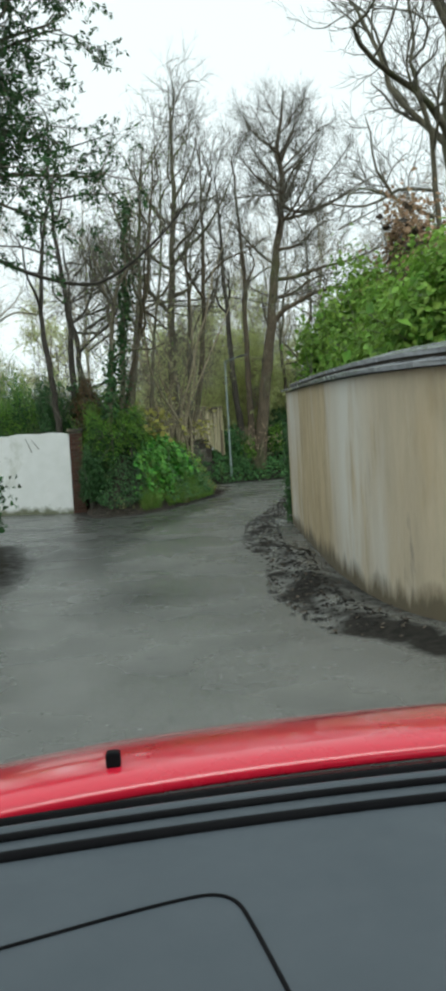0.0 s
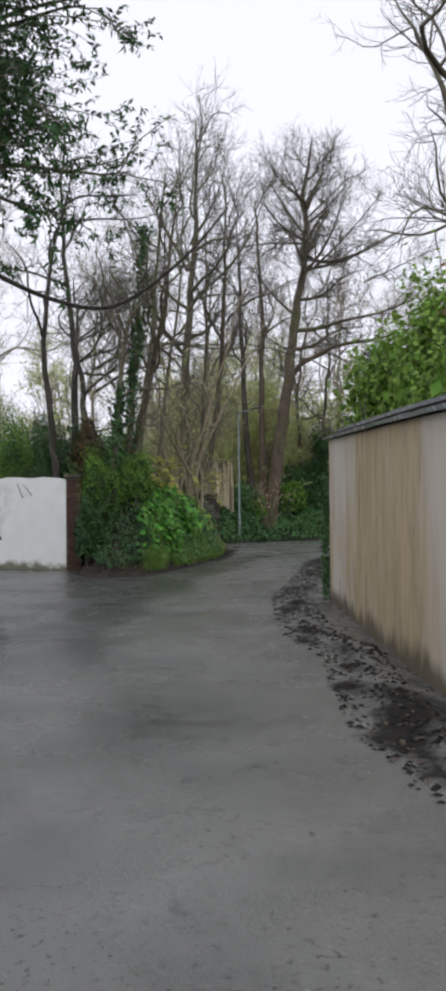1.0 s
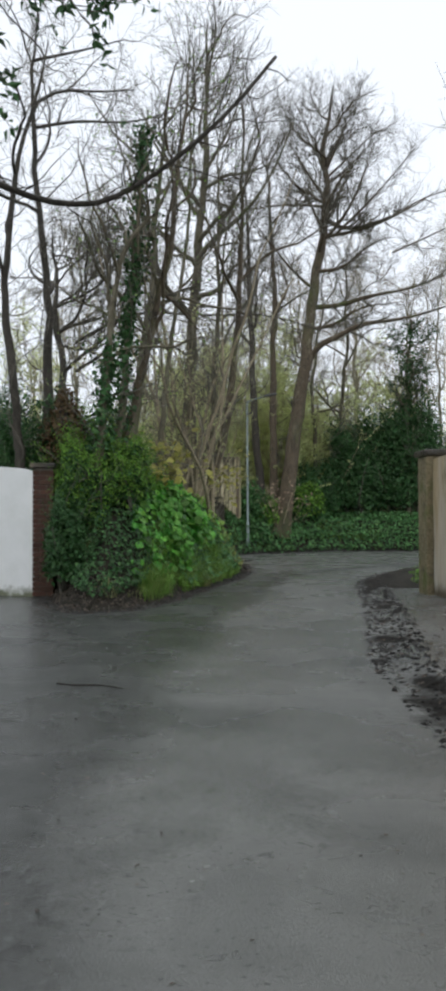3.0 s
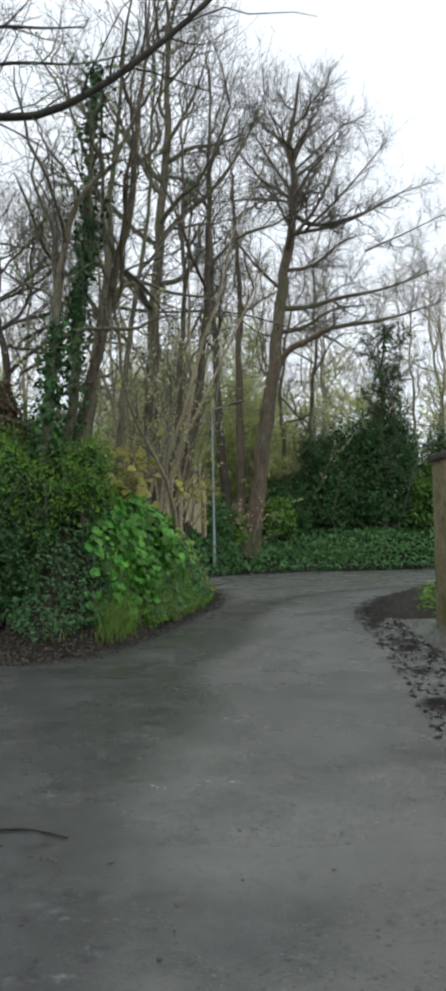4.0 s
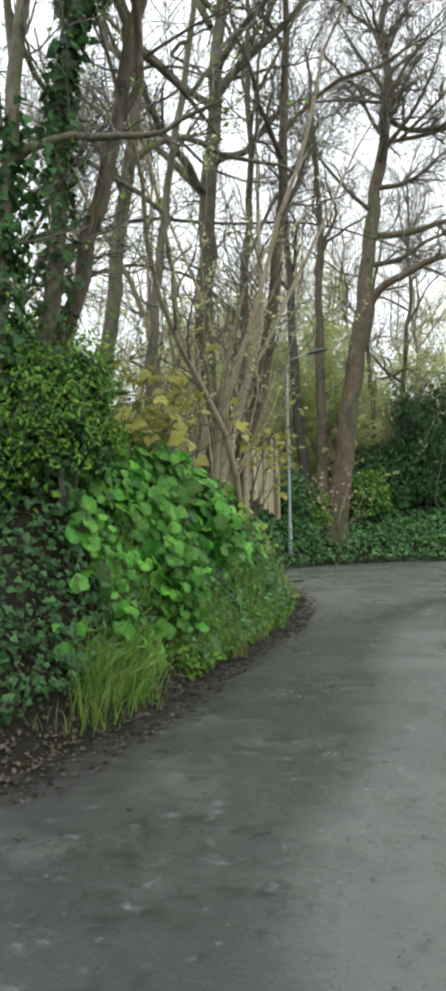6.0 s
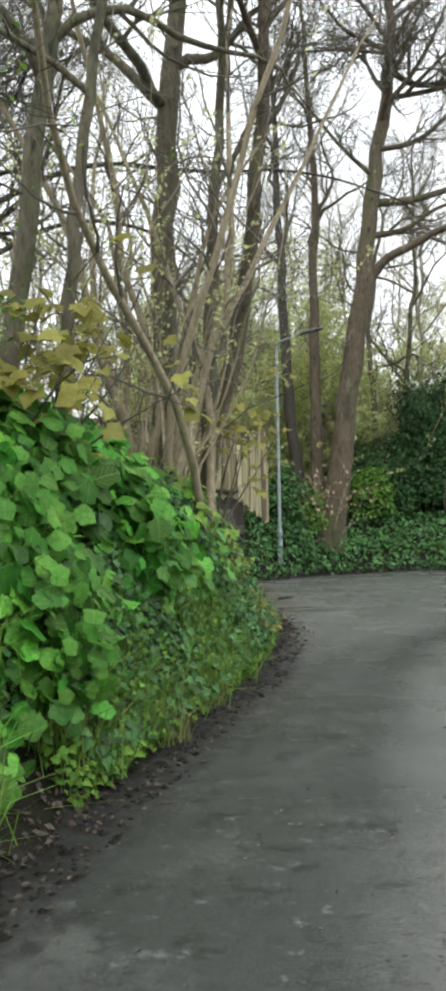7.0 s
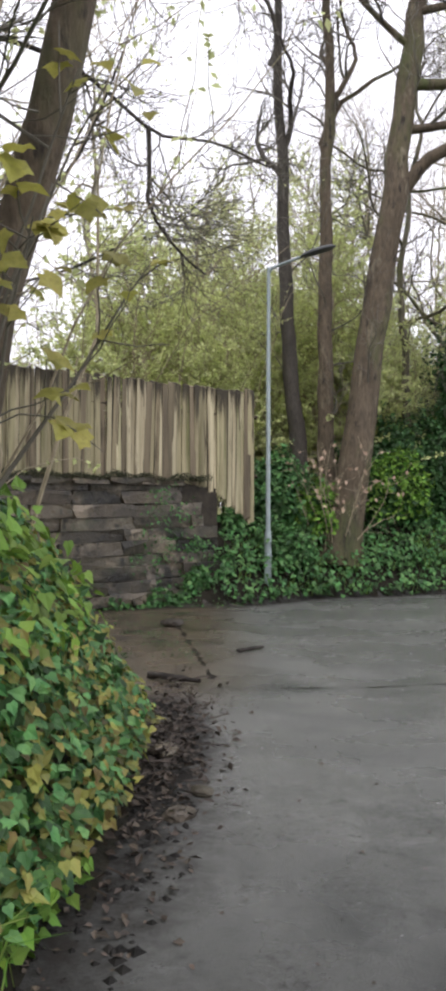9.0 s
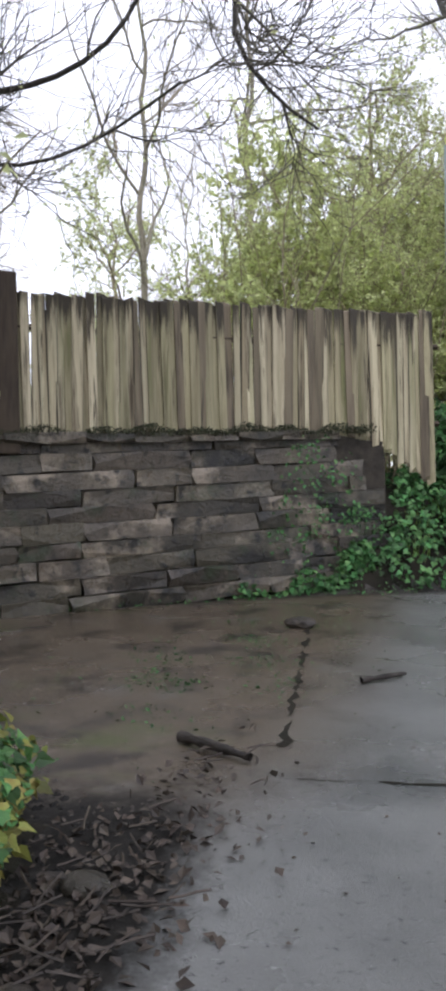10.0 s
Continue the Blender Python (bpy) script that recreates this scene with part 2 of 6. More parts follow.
# Paler than near bark: the veil of haze is put into this colour.
M_FAR_BARK = mat("hazed_far_bark", [(0.25, 0.225, 0.165), (0.36, 0.325, 0.24), (0.18, 0.18, 0.11)], 5, (0.6, 0.9), 0.4, 30, stretch=(1, 1, 0.35), spots=[((0.20, 0.21, 0.09), 1.0, 0.55)])
M_TWIG = mat("twig_bark", [(0.105, 0.098, 0.078), (0.17, 0.157, 0.124)], 6, (0.6, 0.9), 0.0, 30)
M_LEAF_BIG = mat("lush_leaf", [(0.085, 0.28, 0.034), (0.16, 0.41, 0.056), (0.04, 0.17, 0.025)], 12, (0.32, 0.55), 0.15, 60, island=0.7, transl=0.25, spec=0.28)
M_LEAF_BIG_OB = mat("lush_leaf_near", [(0.08, 0.25, 0.032), (0.16, 0.385, 0.054), (0.045, 0.165, 0.026)], 2.5, (0.4, 0.62), 0.5, 9, rand=0.6, transl=0.3, spec=0.3,
                    veins=(0.19, 0.40, 0.085), spots=[((0.20, 0.24, 0.05), 1.6, 0.70)])
M_IVY = mat("ivy_leaf", [(0.042, 0.12, 0.04), (0.10, 0.225, 0.065)], 20, (0.35, 0.6), 0.0, island=0.7, transl=0.15, spec=0.25)
M_IVY_YEL = mat("turning_leaf", [(0.15, 0.20, 0.04), (0.26, 0.25, 0.06), (0.17, 0.10, 0.04)], 2.5, (0.35, 0.6), 0.0, island=0.75, transl=0.3)
# Evergreen leaf colour; also serves as the painted shade inside lighter shrubs.
M_DARK_LEAF = mat("evergreen_and_shade_leaf", [(0.026, 0.07, 0.025), (0.06, 0.135, 0.04)], 10, (0.35, 0.6), 0.0, island=0.55, transl=0.12, spec=0.2)
M_HEDGE = mat("bright_shrub_leaf", [(0.15, 0.28, 0.04), (0.24, 0.38, 0.07)], 6, (0.35, 0.6), 0.0, island=0.45, transl=0.35)
M_SHRUB = mat("soft_green_leaf", [(0.085, 0.205, 0.03), (0.20, 0.345, 0.055)], 4, (0.45, 0.7), 0.0, island=0.5, transl=0.25, spec=0.18)
M_MAPLE = mat("maple_leaf", [(0.30, 0.30, 0.06), (0.42, 0.39, 0.10), (0.27, 0.25, 0.07)], 1.5, (0.4, 0.6), 0.0, rand=0.35, transl=0.4, spots=[((0.30, 0.15, 0.06), 1.1, 0.66)])
M_WITHERED = mat("withered_leaf", [(0.50, 0.36, 0.26), (0.60, 0.47, 0.36), (0.34, 0.22, 0.14)], 2.5, (0.5, 0.7), 0.0, island=0.3, transl=0.3)
M_DEAD_IVY = mat("dead_ivy_leaf", [(0.08, 0.05, 0.024), (0.14, 0.088, 0.036), (0.035, 0.038, 0.017)], 3, (0.5, 0.75), 0.0, island=0.45, transl=0.2)
# Pale spring green, raised further for the wood's luminous haze.
M_SPRING = mat("spring_leaf", [(0.55, 0.61, 0.25), (0.66, 0.70, 0.37)], 2, (0.5, 0.7), 0.0, island=0.3, transl=0.6)
# Raised above leaf colour to carry the pale haze of the far wood.
M_FAR = mat("hazed_far_leaf", [(0.35, 0.37, 0.16), (0.49, 0.49, 0.24), (0.34, 0.29, 0.17)], 0.6, (0.5, 0.7), 0.0, island=0.35, transl=0.3)
M_CLOD = mat("wet_mud", [(0.009, 0.0088, 0.008), (0.026, 0.0245, 0.021)], 5, (0.55, 0.85), 0.5, 40, island=0.4, spec=0.15)
M_MOSS = mat("dark_moss", [(0.022, 0.026, 0.014), (0.05, 0.055, 0.022)], 4, (0.6, 0.9), 0.0, island=0.5)
M_GRASS = mat("grass_blade", [(0.10, 0.25, 0.036), (0.18, 0.34, 0.056), (0.30, 0.31, 0.11)], 1.2, (0.4, 0.6), 0.0, island=0.4, transl=0.3)
M_STRAW = mat("pale_grass", [(0.22, 0.24, 0.09), (0.33, 0.31, 0.15), (0.13, 0.19, 0.05)], 1.2, (0.4, 0.6), 0.0, island=0.4, transl=0.3)
M_LITTER = mat("dead_leaf", [(0.05, 0.039, 0.029), (0.11, 0.084, 0.06), (0.027, 0.023, 0.019)], 5, (0.35, 0.7), 0.0, island=0.5)
M_TAN = mat("withered_tan_leaf", [(0.34, 0.22, 0.13), (0.46, 0.32, 0.20), (0.22, 0.14, 0.08)], 4, (0.5, 0.7), 0.0, island=0.4, transl=0.3)
M_STEEL = mat("galvanised_steel", [(0.25, 0.31, 0.31), (0.34, 0.39, 0.385)], 6, (0.4, 0.6), 0.05, 40, metal=0.3)
M_LAMP = mat("lamp_head_grey", [(0.06, 0.065, 0.065), (0.09, 0.095, 0.095)], 6, (0.4, 0.6), 0.05, 40)
M_RED = mat("red_car_paint", [(0.56, 0.010, 0.035), (0.61, 0.014, 0.042)], 3, (0.25, 0.32), 0.0, coat=1.0)
M_DASH = mat("grey_dashboard", [(0.062, 0.076, 0.089), (0.074, 0.088, 0.102)], 8, (0.5, 0.62), 0.12, 900)
M_BLACK = mat("black_plastic", [(0.004, 0.004, 0.005), (0.007, 0.007, 0.008)], 8, (0.65, 0.85), 0.1, 300, spec=0.08)
M_TYRE = mat("tyre_rubber", [(0.015, 0.015, 0.015), (0.025, 0.025, 0.025)], 8, (0.7, 0.9), 0.1, 100)
M_RIM = mat("alloy_rim", [(0.45, 0.46, 0.47), (0.55, 0.56, 0.57)], 8, (0.3, 0.4), 0.0, metal=0.9)


# ---------------------------------------------------------------- mesh helpers
class Buf:
    """Gathers vertices and faces of one mesh."""

    def __init__(self):
        self.v, self.f, self.n = [], [], 0

    def add(self, v, *faces):
        v = np.asarray(v, float).reshape(-1, 3)
        self.v.append(v)
        for f in faces:
            self.f.append(np.asarray(f, int) + self.n)
        self.n += len(v)
        return self

    def mesh(self, name, material, smooth=False):
        me = bpy.data.meshes.new(name)
        v = np.concatenate(self.v)
        loops = np.concatenate([f.ravel() for f in self.f])
        totals = np.concatenate([np.full(len(f), f.shape[1]) for f in self.f])
        starts = np.concatenate([[0], np.cumsum(totals)[:-1]])
        me.vertices.add(len(v))
        me.vertices.foreach_set("co", v.astype(np.float32).ravel())
        me.loops.add(len(loops))
        me.loops.foreach_set("vertex_index", loops.astype(np.int32))
        me.polygons.add(len(totals))
        me.polygons.foreach_set("loop_start", starts.astype(np.int32))
        me.update(calc_edges=True)
        me.polygons.foreach_set("use_smooth", np.full(len(totals), smooth))
        me.materials.append(material)
        return me


def put(name, me, parent=None, m=None, label="", kind=""):
    ob = new(name, me)
    if parent:
        ob.parent = parent
    if m is not None:
        ob.matrix_basis = m
    return tagged(ob, label, kind=kind)


def part(name, bm, material, parent, label="", smooth=False):
    me = bpy.data.meshes.new(name)
    bm.to_mesh(me)
    bm.free()
    me.materials.append(material)
    me.polygons.foreach_set("use_smooth", [smooth] * len(me.polygons))
    return put(name, me, parent, None, label)


def thing(name, label, category, m=None, group="", kind=""):
    ob = new(name)
    ob.empty_display_size = 0.2
    if m is not None:
        ob.matrix_basis = m
    return tagged(ob, label, category, group, kind)


def box(bm, x0, x1, y0, y1, z0, z1, bevel=0.0):
    r = bmesh.ops.create_cube(bm, size=1.0, matrix=Matrix.Translation(((x0 + x1) / 2, (y0 + y1) / 2, (z0 + z1) / 2))
                              @ Matrix.Diagonal((x1 - x0, y1 - y0, z1 - z0, 1)))
    if bevel:
        es = {e for v in r["verts"] for e in v.link_edges}
        bmesh.ops.bevel(bm, geom=list(es), offset=bevel, segments=2, affect="EDGES", profile=0.6)
    return bm


def unit(a):
    a = np.asarray(a, float)
    return a / np.maximum(np.linalg.norm(a, axis=-1, keepdims=True), 1e-9)


def tubes(buf, P, R, sides, cap=False):
    """Tubes along polylines P (m, k, 3) with radii R (m, k)."""
    P, R = np.asarray(P, float), np.asarray(R, float)
    m, k = P.shape[:2]
    T = np.empty_like(P)
    T[:, 1:-1] = P[:, 2:] - P[:, :-2]
    T[:, 0], T[:, -1] = P[:, 1] - P[:, 0], P[:, -1] - P[:, -2]
    T = unit(T)
    ref = np.where(np.abs(T[:, :1, 2:]) > 0.9, np.array([1.0, 0, 0]), np.array([0, 0, 1.0]))
    ref = np.broadcast_to(ref, P.shape)
    A = unit(np.cross(T, ref))
    B = np.cross(T, A)
    ang = np.arange(sides) * 2 * np.pi / sides
    V = P[:, :, None] + R[:, :, None, None] * (np.cos(ang)[:, None] * A[:, :, None] + np.sin(ang)[:, None] * B[:, :, None])
    idx = np.arange(m * k * sides).reshape(m, k, sides)
    nx = np.roll(idx, -1, axis=2)
    q = np.stack([idx[:, :-1], nx[:, :-1], nx[:, 1:], idx[:, 1:]], -1).reshape(-1, 4)
    buf.add(V.reshape(-1, 3), q)


def grow(rng, start, way, length, k, wander=0.25, up=0.1):
    """Wandering polylines from start along way, vectorised over branches."""
    start, d, length = np.asarray(start, float), unit(way), np.asarray(length, float)
    P = [start]
    for _ in range(k - 1):
        d = unit(d + rng.normal(0, wander, d.shape) + np.array([0, 0, up]))
        P.append(P[-1] + d * (length / (k - 1))[:, None])
    return np.stack(P, 1)


def spawn(rng, P, R, n, lo, hi, angle, ratio):
    """Children on polylines: their starts, ways and radii. n children on each, between lo and hi of its length."""
    m, k = P.shape[:2]
    i = np.repeat(np.arange(m), n)
    f = rng.uniform(lo, hi, m * n) * (k - 1)
    j = np.minimum(f.astype(int), k - 2)
    w = (f - j)[:, None]
    s = P[i, j] * (1 - w) + P[i, j + 1] * w
    t = unit(P[i, j + 1] - P[i, j])
    side = rng.normal(0, 1, t.shape)
    side = unit(side - (side * t).sum(1, keepdims=True) * t)
    a = np.radians(rng.uniform(angle[0], angle[1], m * n))[:, None]
    r = (R[i, j] * (1 - w[:, 0]) + R[i, j + 1] * w[:, 0]) * ratio
    return s, np.cos(a) * t + np.sin(a) * side, r, f / (k - 1)


# leaf outlines: x along the leaf, y across, z fold
LEAF_SMALL = (np.array([[0, 0, 0], [0.45, 0.32, 0.08], [1, 0, -0.05], [0.45, -0.32, 0.08]]), np.array([[0, 2, 1], [0, 3, 2]]))
LEAF_LONG = (np.array([[0, 0, 0], [0.4, 0.2, 0.05], [1, 0, -0.1], [0.4, -0.2, 0.05]]), np.array([[0, 2, 1], [0, 3, 2]]))


def heart_leaf():
    """A broad heart-shaped leaf with a toothed, wavy margin and a folded, drooping blade."""
    a = np.linspace(0.16, 2 * np.pi - 0.16, 21)
    r = (0.56 + 0.07 * np.cos(a * 5)) * (1 + 0.05 * np.cos(a * 20)) * np.where(np.abs(a - np.pi) < 0.5, 1.06, 1)
    x, y = 0.42 - r * np.cos(a), r * np.sin(a) * 0.98
    x, y = np.append(x, 0.0), np.append(y, 0.0)
    bend = lambda u, v: 0.22 * np.abs(v) - 0.42 * np.maximum(u, 0) ** 2 * 0.5 - 0.25 * v * v
    rim = np.column_stack([x, y, bend(x, y) + 0.03 * np.cos(np.arange(22) * 2.1)])
    mid = np.column_stack([0.1 + (x - 0.1) * 0.5, y * 0.5, bend(0.1 + (x - 0.1) * 0.5, y * 0.5)])
    v = np.concatenate([rim, mid, [[0.1, 0, 0]]])
    k = np.arange(22)
    n = (k + 1) % 22
    f = np.concatenate([np.stack([k, 22 + n, n], 1), np.stack([k, 22 + k, 22 + n], 1), np.stack([22 + k, np.full(22, 44), 22 + n], 1)])
    return v, f[:, ::-1]


LEAF_HEART = heart_leaf()
LEAF_MAPLE = (np.array([[0, 0, 0], [-0.14, 0.30, 0.0], [0.14, 0.40, 0.05], [0.30, 0.62, -0.04], [0.54, 0.38, 0.05], [0.66, 0.30, 0.02], [1, 0, -0.18], [0.66, -0.30, 0.02], [0.54, -0.38, 0.05],
                        [0.30, -0.62, -0.04], [0.14, -0.40, 0.05], [-0.14, -0.30, 0.0]]),
              np.array([[0, 2, 1], [0, 4, 2], [2, 4, 3], [0, 5, 4], [0, 6, 5], [0, 7, 6], [0, 8, 7], [0, 10, 8], [10, 9, 8], [0, 11, 10]]))
LEAF_IVY = (np.array([[0, 0, 0], [-0.08, 0.30, 0.02], [0.22, 0.46, 0.04], [0.5, 0.27, 0.03], [1, 0, -0.10], [0.5, -0.27, 0.03], [0.22, -0.46, 0.04], [-0.08, -0.30, 0.02]]),
            np.array([[0, 2, 1], [0, 3, 2], [0, 4, 3], [0, 5, 4], [0, 6, 5], [0, 7, 6]]))


def leaf_frames(rng, normals, droop=0.5):
    n = unit(normals)
    t = rng.normal(0, 1, n.shape) + np.array([0, 0, -droop])
    t = unit(t - (t * n).sum(1, keepdims=True) * n)
    return t, np.cross(n, t), n


def leaves(buf, rng, pts, normals, size, shape=LEAF_SMALL, jitter=0.5, droop=0.5):
    n = unit(unit(normals) + rng.normal(0, jitter, np.shape(normals)))
    t, b, n = leaf_frames(rng, n, droop)
    s = rng.uniform(size[0], size[1], len(pts))[:, None, None]
    lv, lf = shape
    V = pts[:, None] + s * (lv[None, :, :1] * t[:, None] + lv[None, :, 1:2] * b[:, None] + lv[None, :, 2:] * n[:, None])
    F = lf[None] + (np.arange(len(pts)) * len(lv))[:, None, None]
    buf.add(V.reshape(-1, 3), F.reshape(-1, 3))


# ---------------------------------------------------------------- plan of the ground
LEFT_BANK = np.array([(-3.4, 20.55), (-2.95, 18.9), (-2.45, 17.95), (-1.85, 18.35), (-1.38, 19.6), (-0.8, 21.6), (-0.26, 23.5), (0.05, 25.2),
                      (0.0, 26.6), (-0.4, 27.6), (-1.3, 28.1), (-3.2, 28.9), (-8, 30), (-16, 31), (-16, 28), (-6.4, 25.0), (-3.7, 20.75)])
FAR_BANK = np.array([(-60, 6), (-8.0, 28.35), (-3.5, 32.15), (-0.8, 34.1), (0.5, 34.55), (1.55, 35.6), (2.6, 35.9), (4.0, 36.7), (7.8, 37.1),
                     (14, 35.5), (60, 28), (90, 90), (-90, 90)])
RIGHT_GARDEN = np.array([(30, 3.6), (3.2, 4.3), (2.1, 4.75), (1.62, 5.5), (1.42, 6.8), (1.38, 9), (1.44, 13.4), (2.5, 13.8), (2.85, 19.8),
                         (3.6, 20.2), (6, 24), (12, 28), (30, 30)])
RIGHT_VERGE = np.array([(30, 2.9), (3.0, 3.6), (1.6, 4.3), (1.29, 4.67), (0.82, 5.31), (0.66, 5.9), (0.56, 6.9), (0.56, 7.6), (0.70, 9.2), (0.46, 10.7), (0.63, 13.8), (0.74, 14.6),
                        (1.08, 16.3), (1.52, 18.8), (2.1, 22.4), (3.2, 25.3), (5.3, 28.6), (12, 32.0), (60, 24), (60, 4)])
LEFT_VERGE = np.array([(-2.35, -40), (-2.35, 8.5), (-2.6, 10.2), (-3.3, 12.4), (-6, 14), (-40, 20), (-40, -40)])
WET_ARC = np.array([(-0.27, 18.6), (0.08, 21.0), (0.45, 22.5), (0.92, 24.2), (1.6, 25.6), (2.4, 26.6), (3.6, 27.6), (5.2, 28.4)])
SEAM = np.array([(-1.3, 5), (-1.13, 13.1), (-0.87, 14.3), (-0.57, 16.5), (-0.13, 18.9), (0.4, 21.2), (0.81, 23.0), (1.2, 24.4), (1.3, 40)])


def sdist(poly, x, y):
    """Signed distance to a polygon's outline, positive inside."""
    d = np.full(x.shape, 1e9)
    inside = np.zeros(x.shape, bool)
    for (ax, ay), (bx, by) in zip(poly, np.roll(poly, -1, axis=0)):
        ex, ey = bx - ax, by - ay
        t = np.clip(((x - ax) * ex + (y - ay) * ey) / (ex * ex + ey * ey), 0, 1)
        d = np.minimum(d, np.hypot(x - ax - t * ex, y - ay - t * ey))
        c = ((ay > y) != (by > y)) & (x < (bx - ax) * (y - ay) / (by - ay + 1e-12) + ax)
        inside ^= c
    return np.where(inside, d, -d)


def line_dist(line, x, y):
    """Distance to a plan line."""
    d = np.full(x.shape, 1e9)
    for (ax, ay), (bx, by) in zip(line[:-1], line[1:]):
        ex, ey = bx - ax, by - ay
        t = np.clip(((x - ax) * ex + (y - ay) * ey) / (ex * ex + ey * ey), 0, 1)
        d = np.minimum(d, np.hypot(x - ax - t * ex, y - ay - t * ey))
    return d


def smooth(a, b, v):
    t = np.clip((v - a) / (b - a), 0, 1)
    return t * t * (3 - 2 * t)


def rough(x, y):
    return (np.sin(x * 2.1 + 1.3 * np.sin(y * 1.7)) + np.sin(y * 2.7 + 1.1 * np.sin(x * 2.3))) * 0.5


def height(x, y):
    x, y = np.asarray(x, float), np.asarray(y, float)
    r = rough(x, y)
    lb, fb, rg = sdist(LEFT_BANK, x, y), sdist(FAR_BANK, x, y), sdist(RIGHT_GARDEN, x, y)
    rv, lv = sdist(RIGHT_VERGE, x, y), sdist(LEFT_VERGE, x, y)
    z = 0.012 * np.sin(x * 0.9 + y * 0.31) - 0.006
    z = z + (1.42 + 0.12 * r) * smooth(0.0, 1.0, lb) * (lb > 0) * (0.3 + 0.7 * smooth(18.3, 20.6, y)) * (1 - 0.2 * smooth(24.6, 26.2, y))
    wallside = smooth(0.4, -1.0, x)
    z = z + (smooth(0.0, 0.25, fb) * 0.35 + smooth(0.1, 1.1, fb) * (0.75 + 0.1 * r) + wallside * 0.3 * smooth(0.1, 0.6, fb)) * (fb > 0)
    z = z + np.where(rv > 0, smooth(0, 0.25, rv) * (0.045 + 0.02 * r) * (1 - 0.7 * smooth(0.3, 0.5, rv)) + (0.10 * smooth(0.9, 1.6, rv)), 0)
    z = z + 1.25 * smooth(0.05, 0.35, rg) * (rg > 0)
    z = z + np.where(lv > 0, smooth(0, 0.8, lv) * (0.5 + 0.1 * r), 0)
    return z


def surface_normal(x, y, e=0.06):
    return unit(np.stack([-(height(x + e, y) - height(x - e, y)) / (2 * e), -(height(x, y + e) - height(x, y - e)) / (2 * e), np.ones_like(x)], -1))


def grid_axis(fine, step, far):
    a = list(np.arange(fine[0], fine[1] + 1e-6, step))
    g, v, w = step, a[0], a[-1]
    lo, hi = [], []
    while v > -far:
        g *= 1.35
        v -= g
        lo.append(v)
    g = step
    while w < far:
        g *= 1.35
        w += g
        hi.append(w)
    return np.array(lo[::-1] + a + hi)


def build_ground():
    gx, gy = grid_axis((-6, 6), 0.1, 1500), grid_axis((-2, 38), 0.1, 1500)
    X, Y = np.meshgrid(gx, gy)
    Z = height(X, Y)
    idx = np.arange(X.size).reshape(X.shape)
    q = np.stack([idx[:-1, :-1], idx[:-1, 1:], idx[1:, 1:], idx[1:, :-1]], -1).reshape(-1, 4)
    verts = np.stack([X, Y, Z], -1).reshape(-1, 3)
    c = verts[q].mean(1)
    d = [sdist(p, c[:, 0], c[:, 1]) for p in (LEFT_BANK, FAR_BANK, RIGHT_GARDEN, LEFT_VERGE)]
    off = (np.max(d, axis=0) > 0.05) | ((sdist(RIGHT_VERGE, c[:, 0], c[:, 1]) > 0.05) & ((c[:, 1] > 21) | (c[:, 0] > 4)))
    off |= (np.abs(c[:, 0]) > 60) | (c[:, 1] > 90) | (c[:, 1] < -60)
    edge = np.max([sdist(p, verts[:, 0], verts[:, 1]) for p in (LEFT_BANK, FAR_BANK, RIGHT_GARDEN, LEFT_VERGE, RIGHT_VERGE)], axis=0)
    lane = sdist(np.array([(-9, 28.5), (-0.3, 26.6), (0.4, 28.5), (0.35, 31), (0.2, 34.6), (-9, 32)]), verts[:, 0], verts[:, 1])
    debris = np.exp(-(((verts[:, 0] + 0.05) / 0.34) ** 2 + ((verts[:, 1] - 27.2) / 1.1) ** 2))
    vx, vy = verts[:, 0], verts[:, 1]
    vd = sdist(RIGHT_VERGE, vx, vy)
    mud = smooth(-0.2, 0.06, vd + 0.07 * np.sin(vy * 4.1 + np.sin(vy * 1.7)) + 0.05 * np.sin(vy * 9.3 + vx * 3))
    mud = mud * (1 - 0.75 * smooth(0.10, 0.32, vd + 0.1 * np.sin(vy * 2.3)) * (vy < 21) * (0.35 + 0.65 * smooth(8.0, 9.5, vy)))
    mud = mud * np.clip(0.62 + 0.25 * smooth(9.0, 7.5, vy) + 0.3 * np.sin(vy * 3.1 + 2 * np.sin(vx * 5)) + 0.2 * np.sin(vx * 13 + vy * 7), 0.2, 1)
    soil = np.maximum(smooth(-0.9, 0.0, edge) ** 2 * 0.7 * (vd < -0.3), mud * 0.95) + 0.75 * debris
    lane = smooth(-0.4, 0.5, lane)
    # the older, rougher surface left of the made-up lane
    seam = np.interp(vy, SEAM[:, 1], SEAM[:, 0])
    old = smooth(0.12, -0.35, vx - seam + 0.12 * np.sin(vy * 1.9)) * smooth(26.0, 23.5, vy) * smooth(7.5, 10, vy)
    old = np.maximum(old * 0.9, 0.9 * np.exp(-(((vx + 0.65) / 0.45) ** 2 + ((vy - 7.15) / 0.6) ** 2)))
    arc = line_dist(WET_ARC, vx, vy)
    old = np.maximum(old, 1.0 * np.exp(-((arc + 0.05 * np.sin(vy * 3.3)) / 0.24) ** 2) * smooth(18.0, 21.0, vy))
    for name, sel, material, label, cat in (("road", ~off, M_ROAD, "wet grey asphalt lane with dark muddy edges", "road"),
                                            ("ground", off, M_SOIL, "dark leafy soil of banks and woodland floor", "ground")):
        use = np.unique(q[sel])
        back = np.full(len(verts), -1)
        back[use] = np.arange(len(use))
        me = Buf().add(verts[use], back[q[sel]]).mesh(name, material, True)
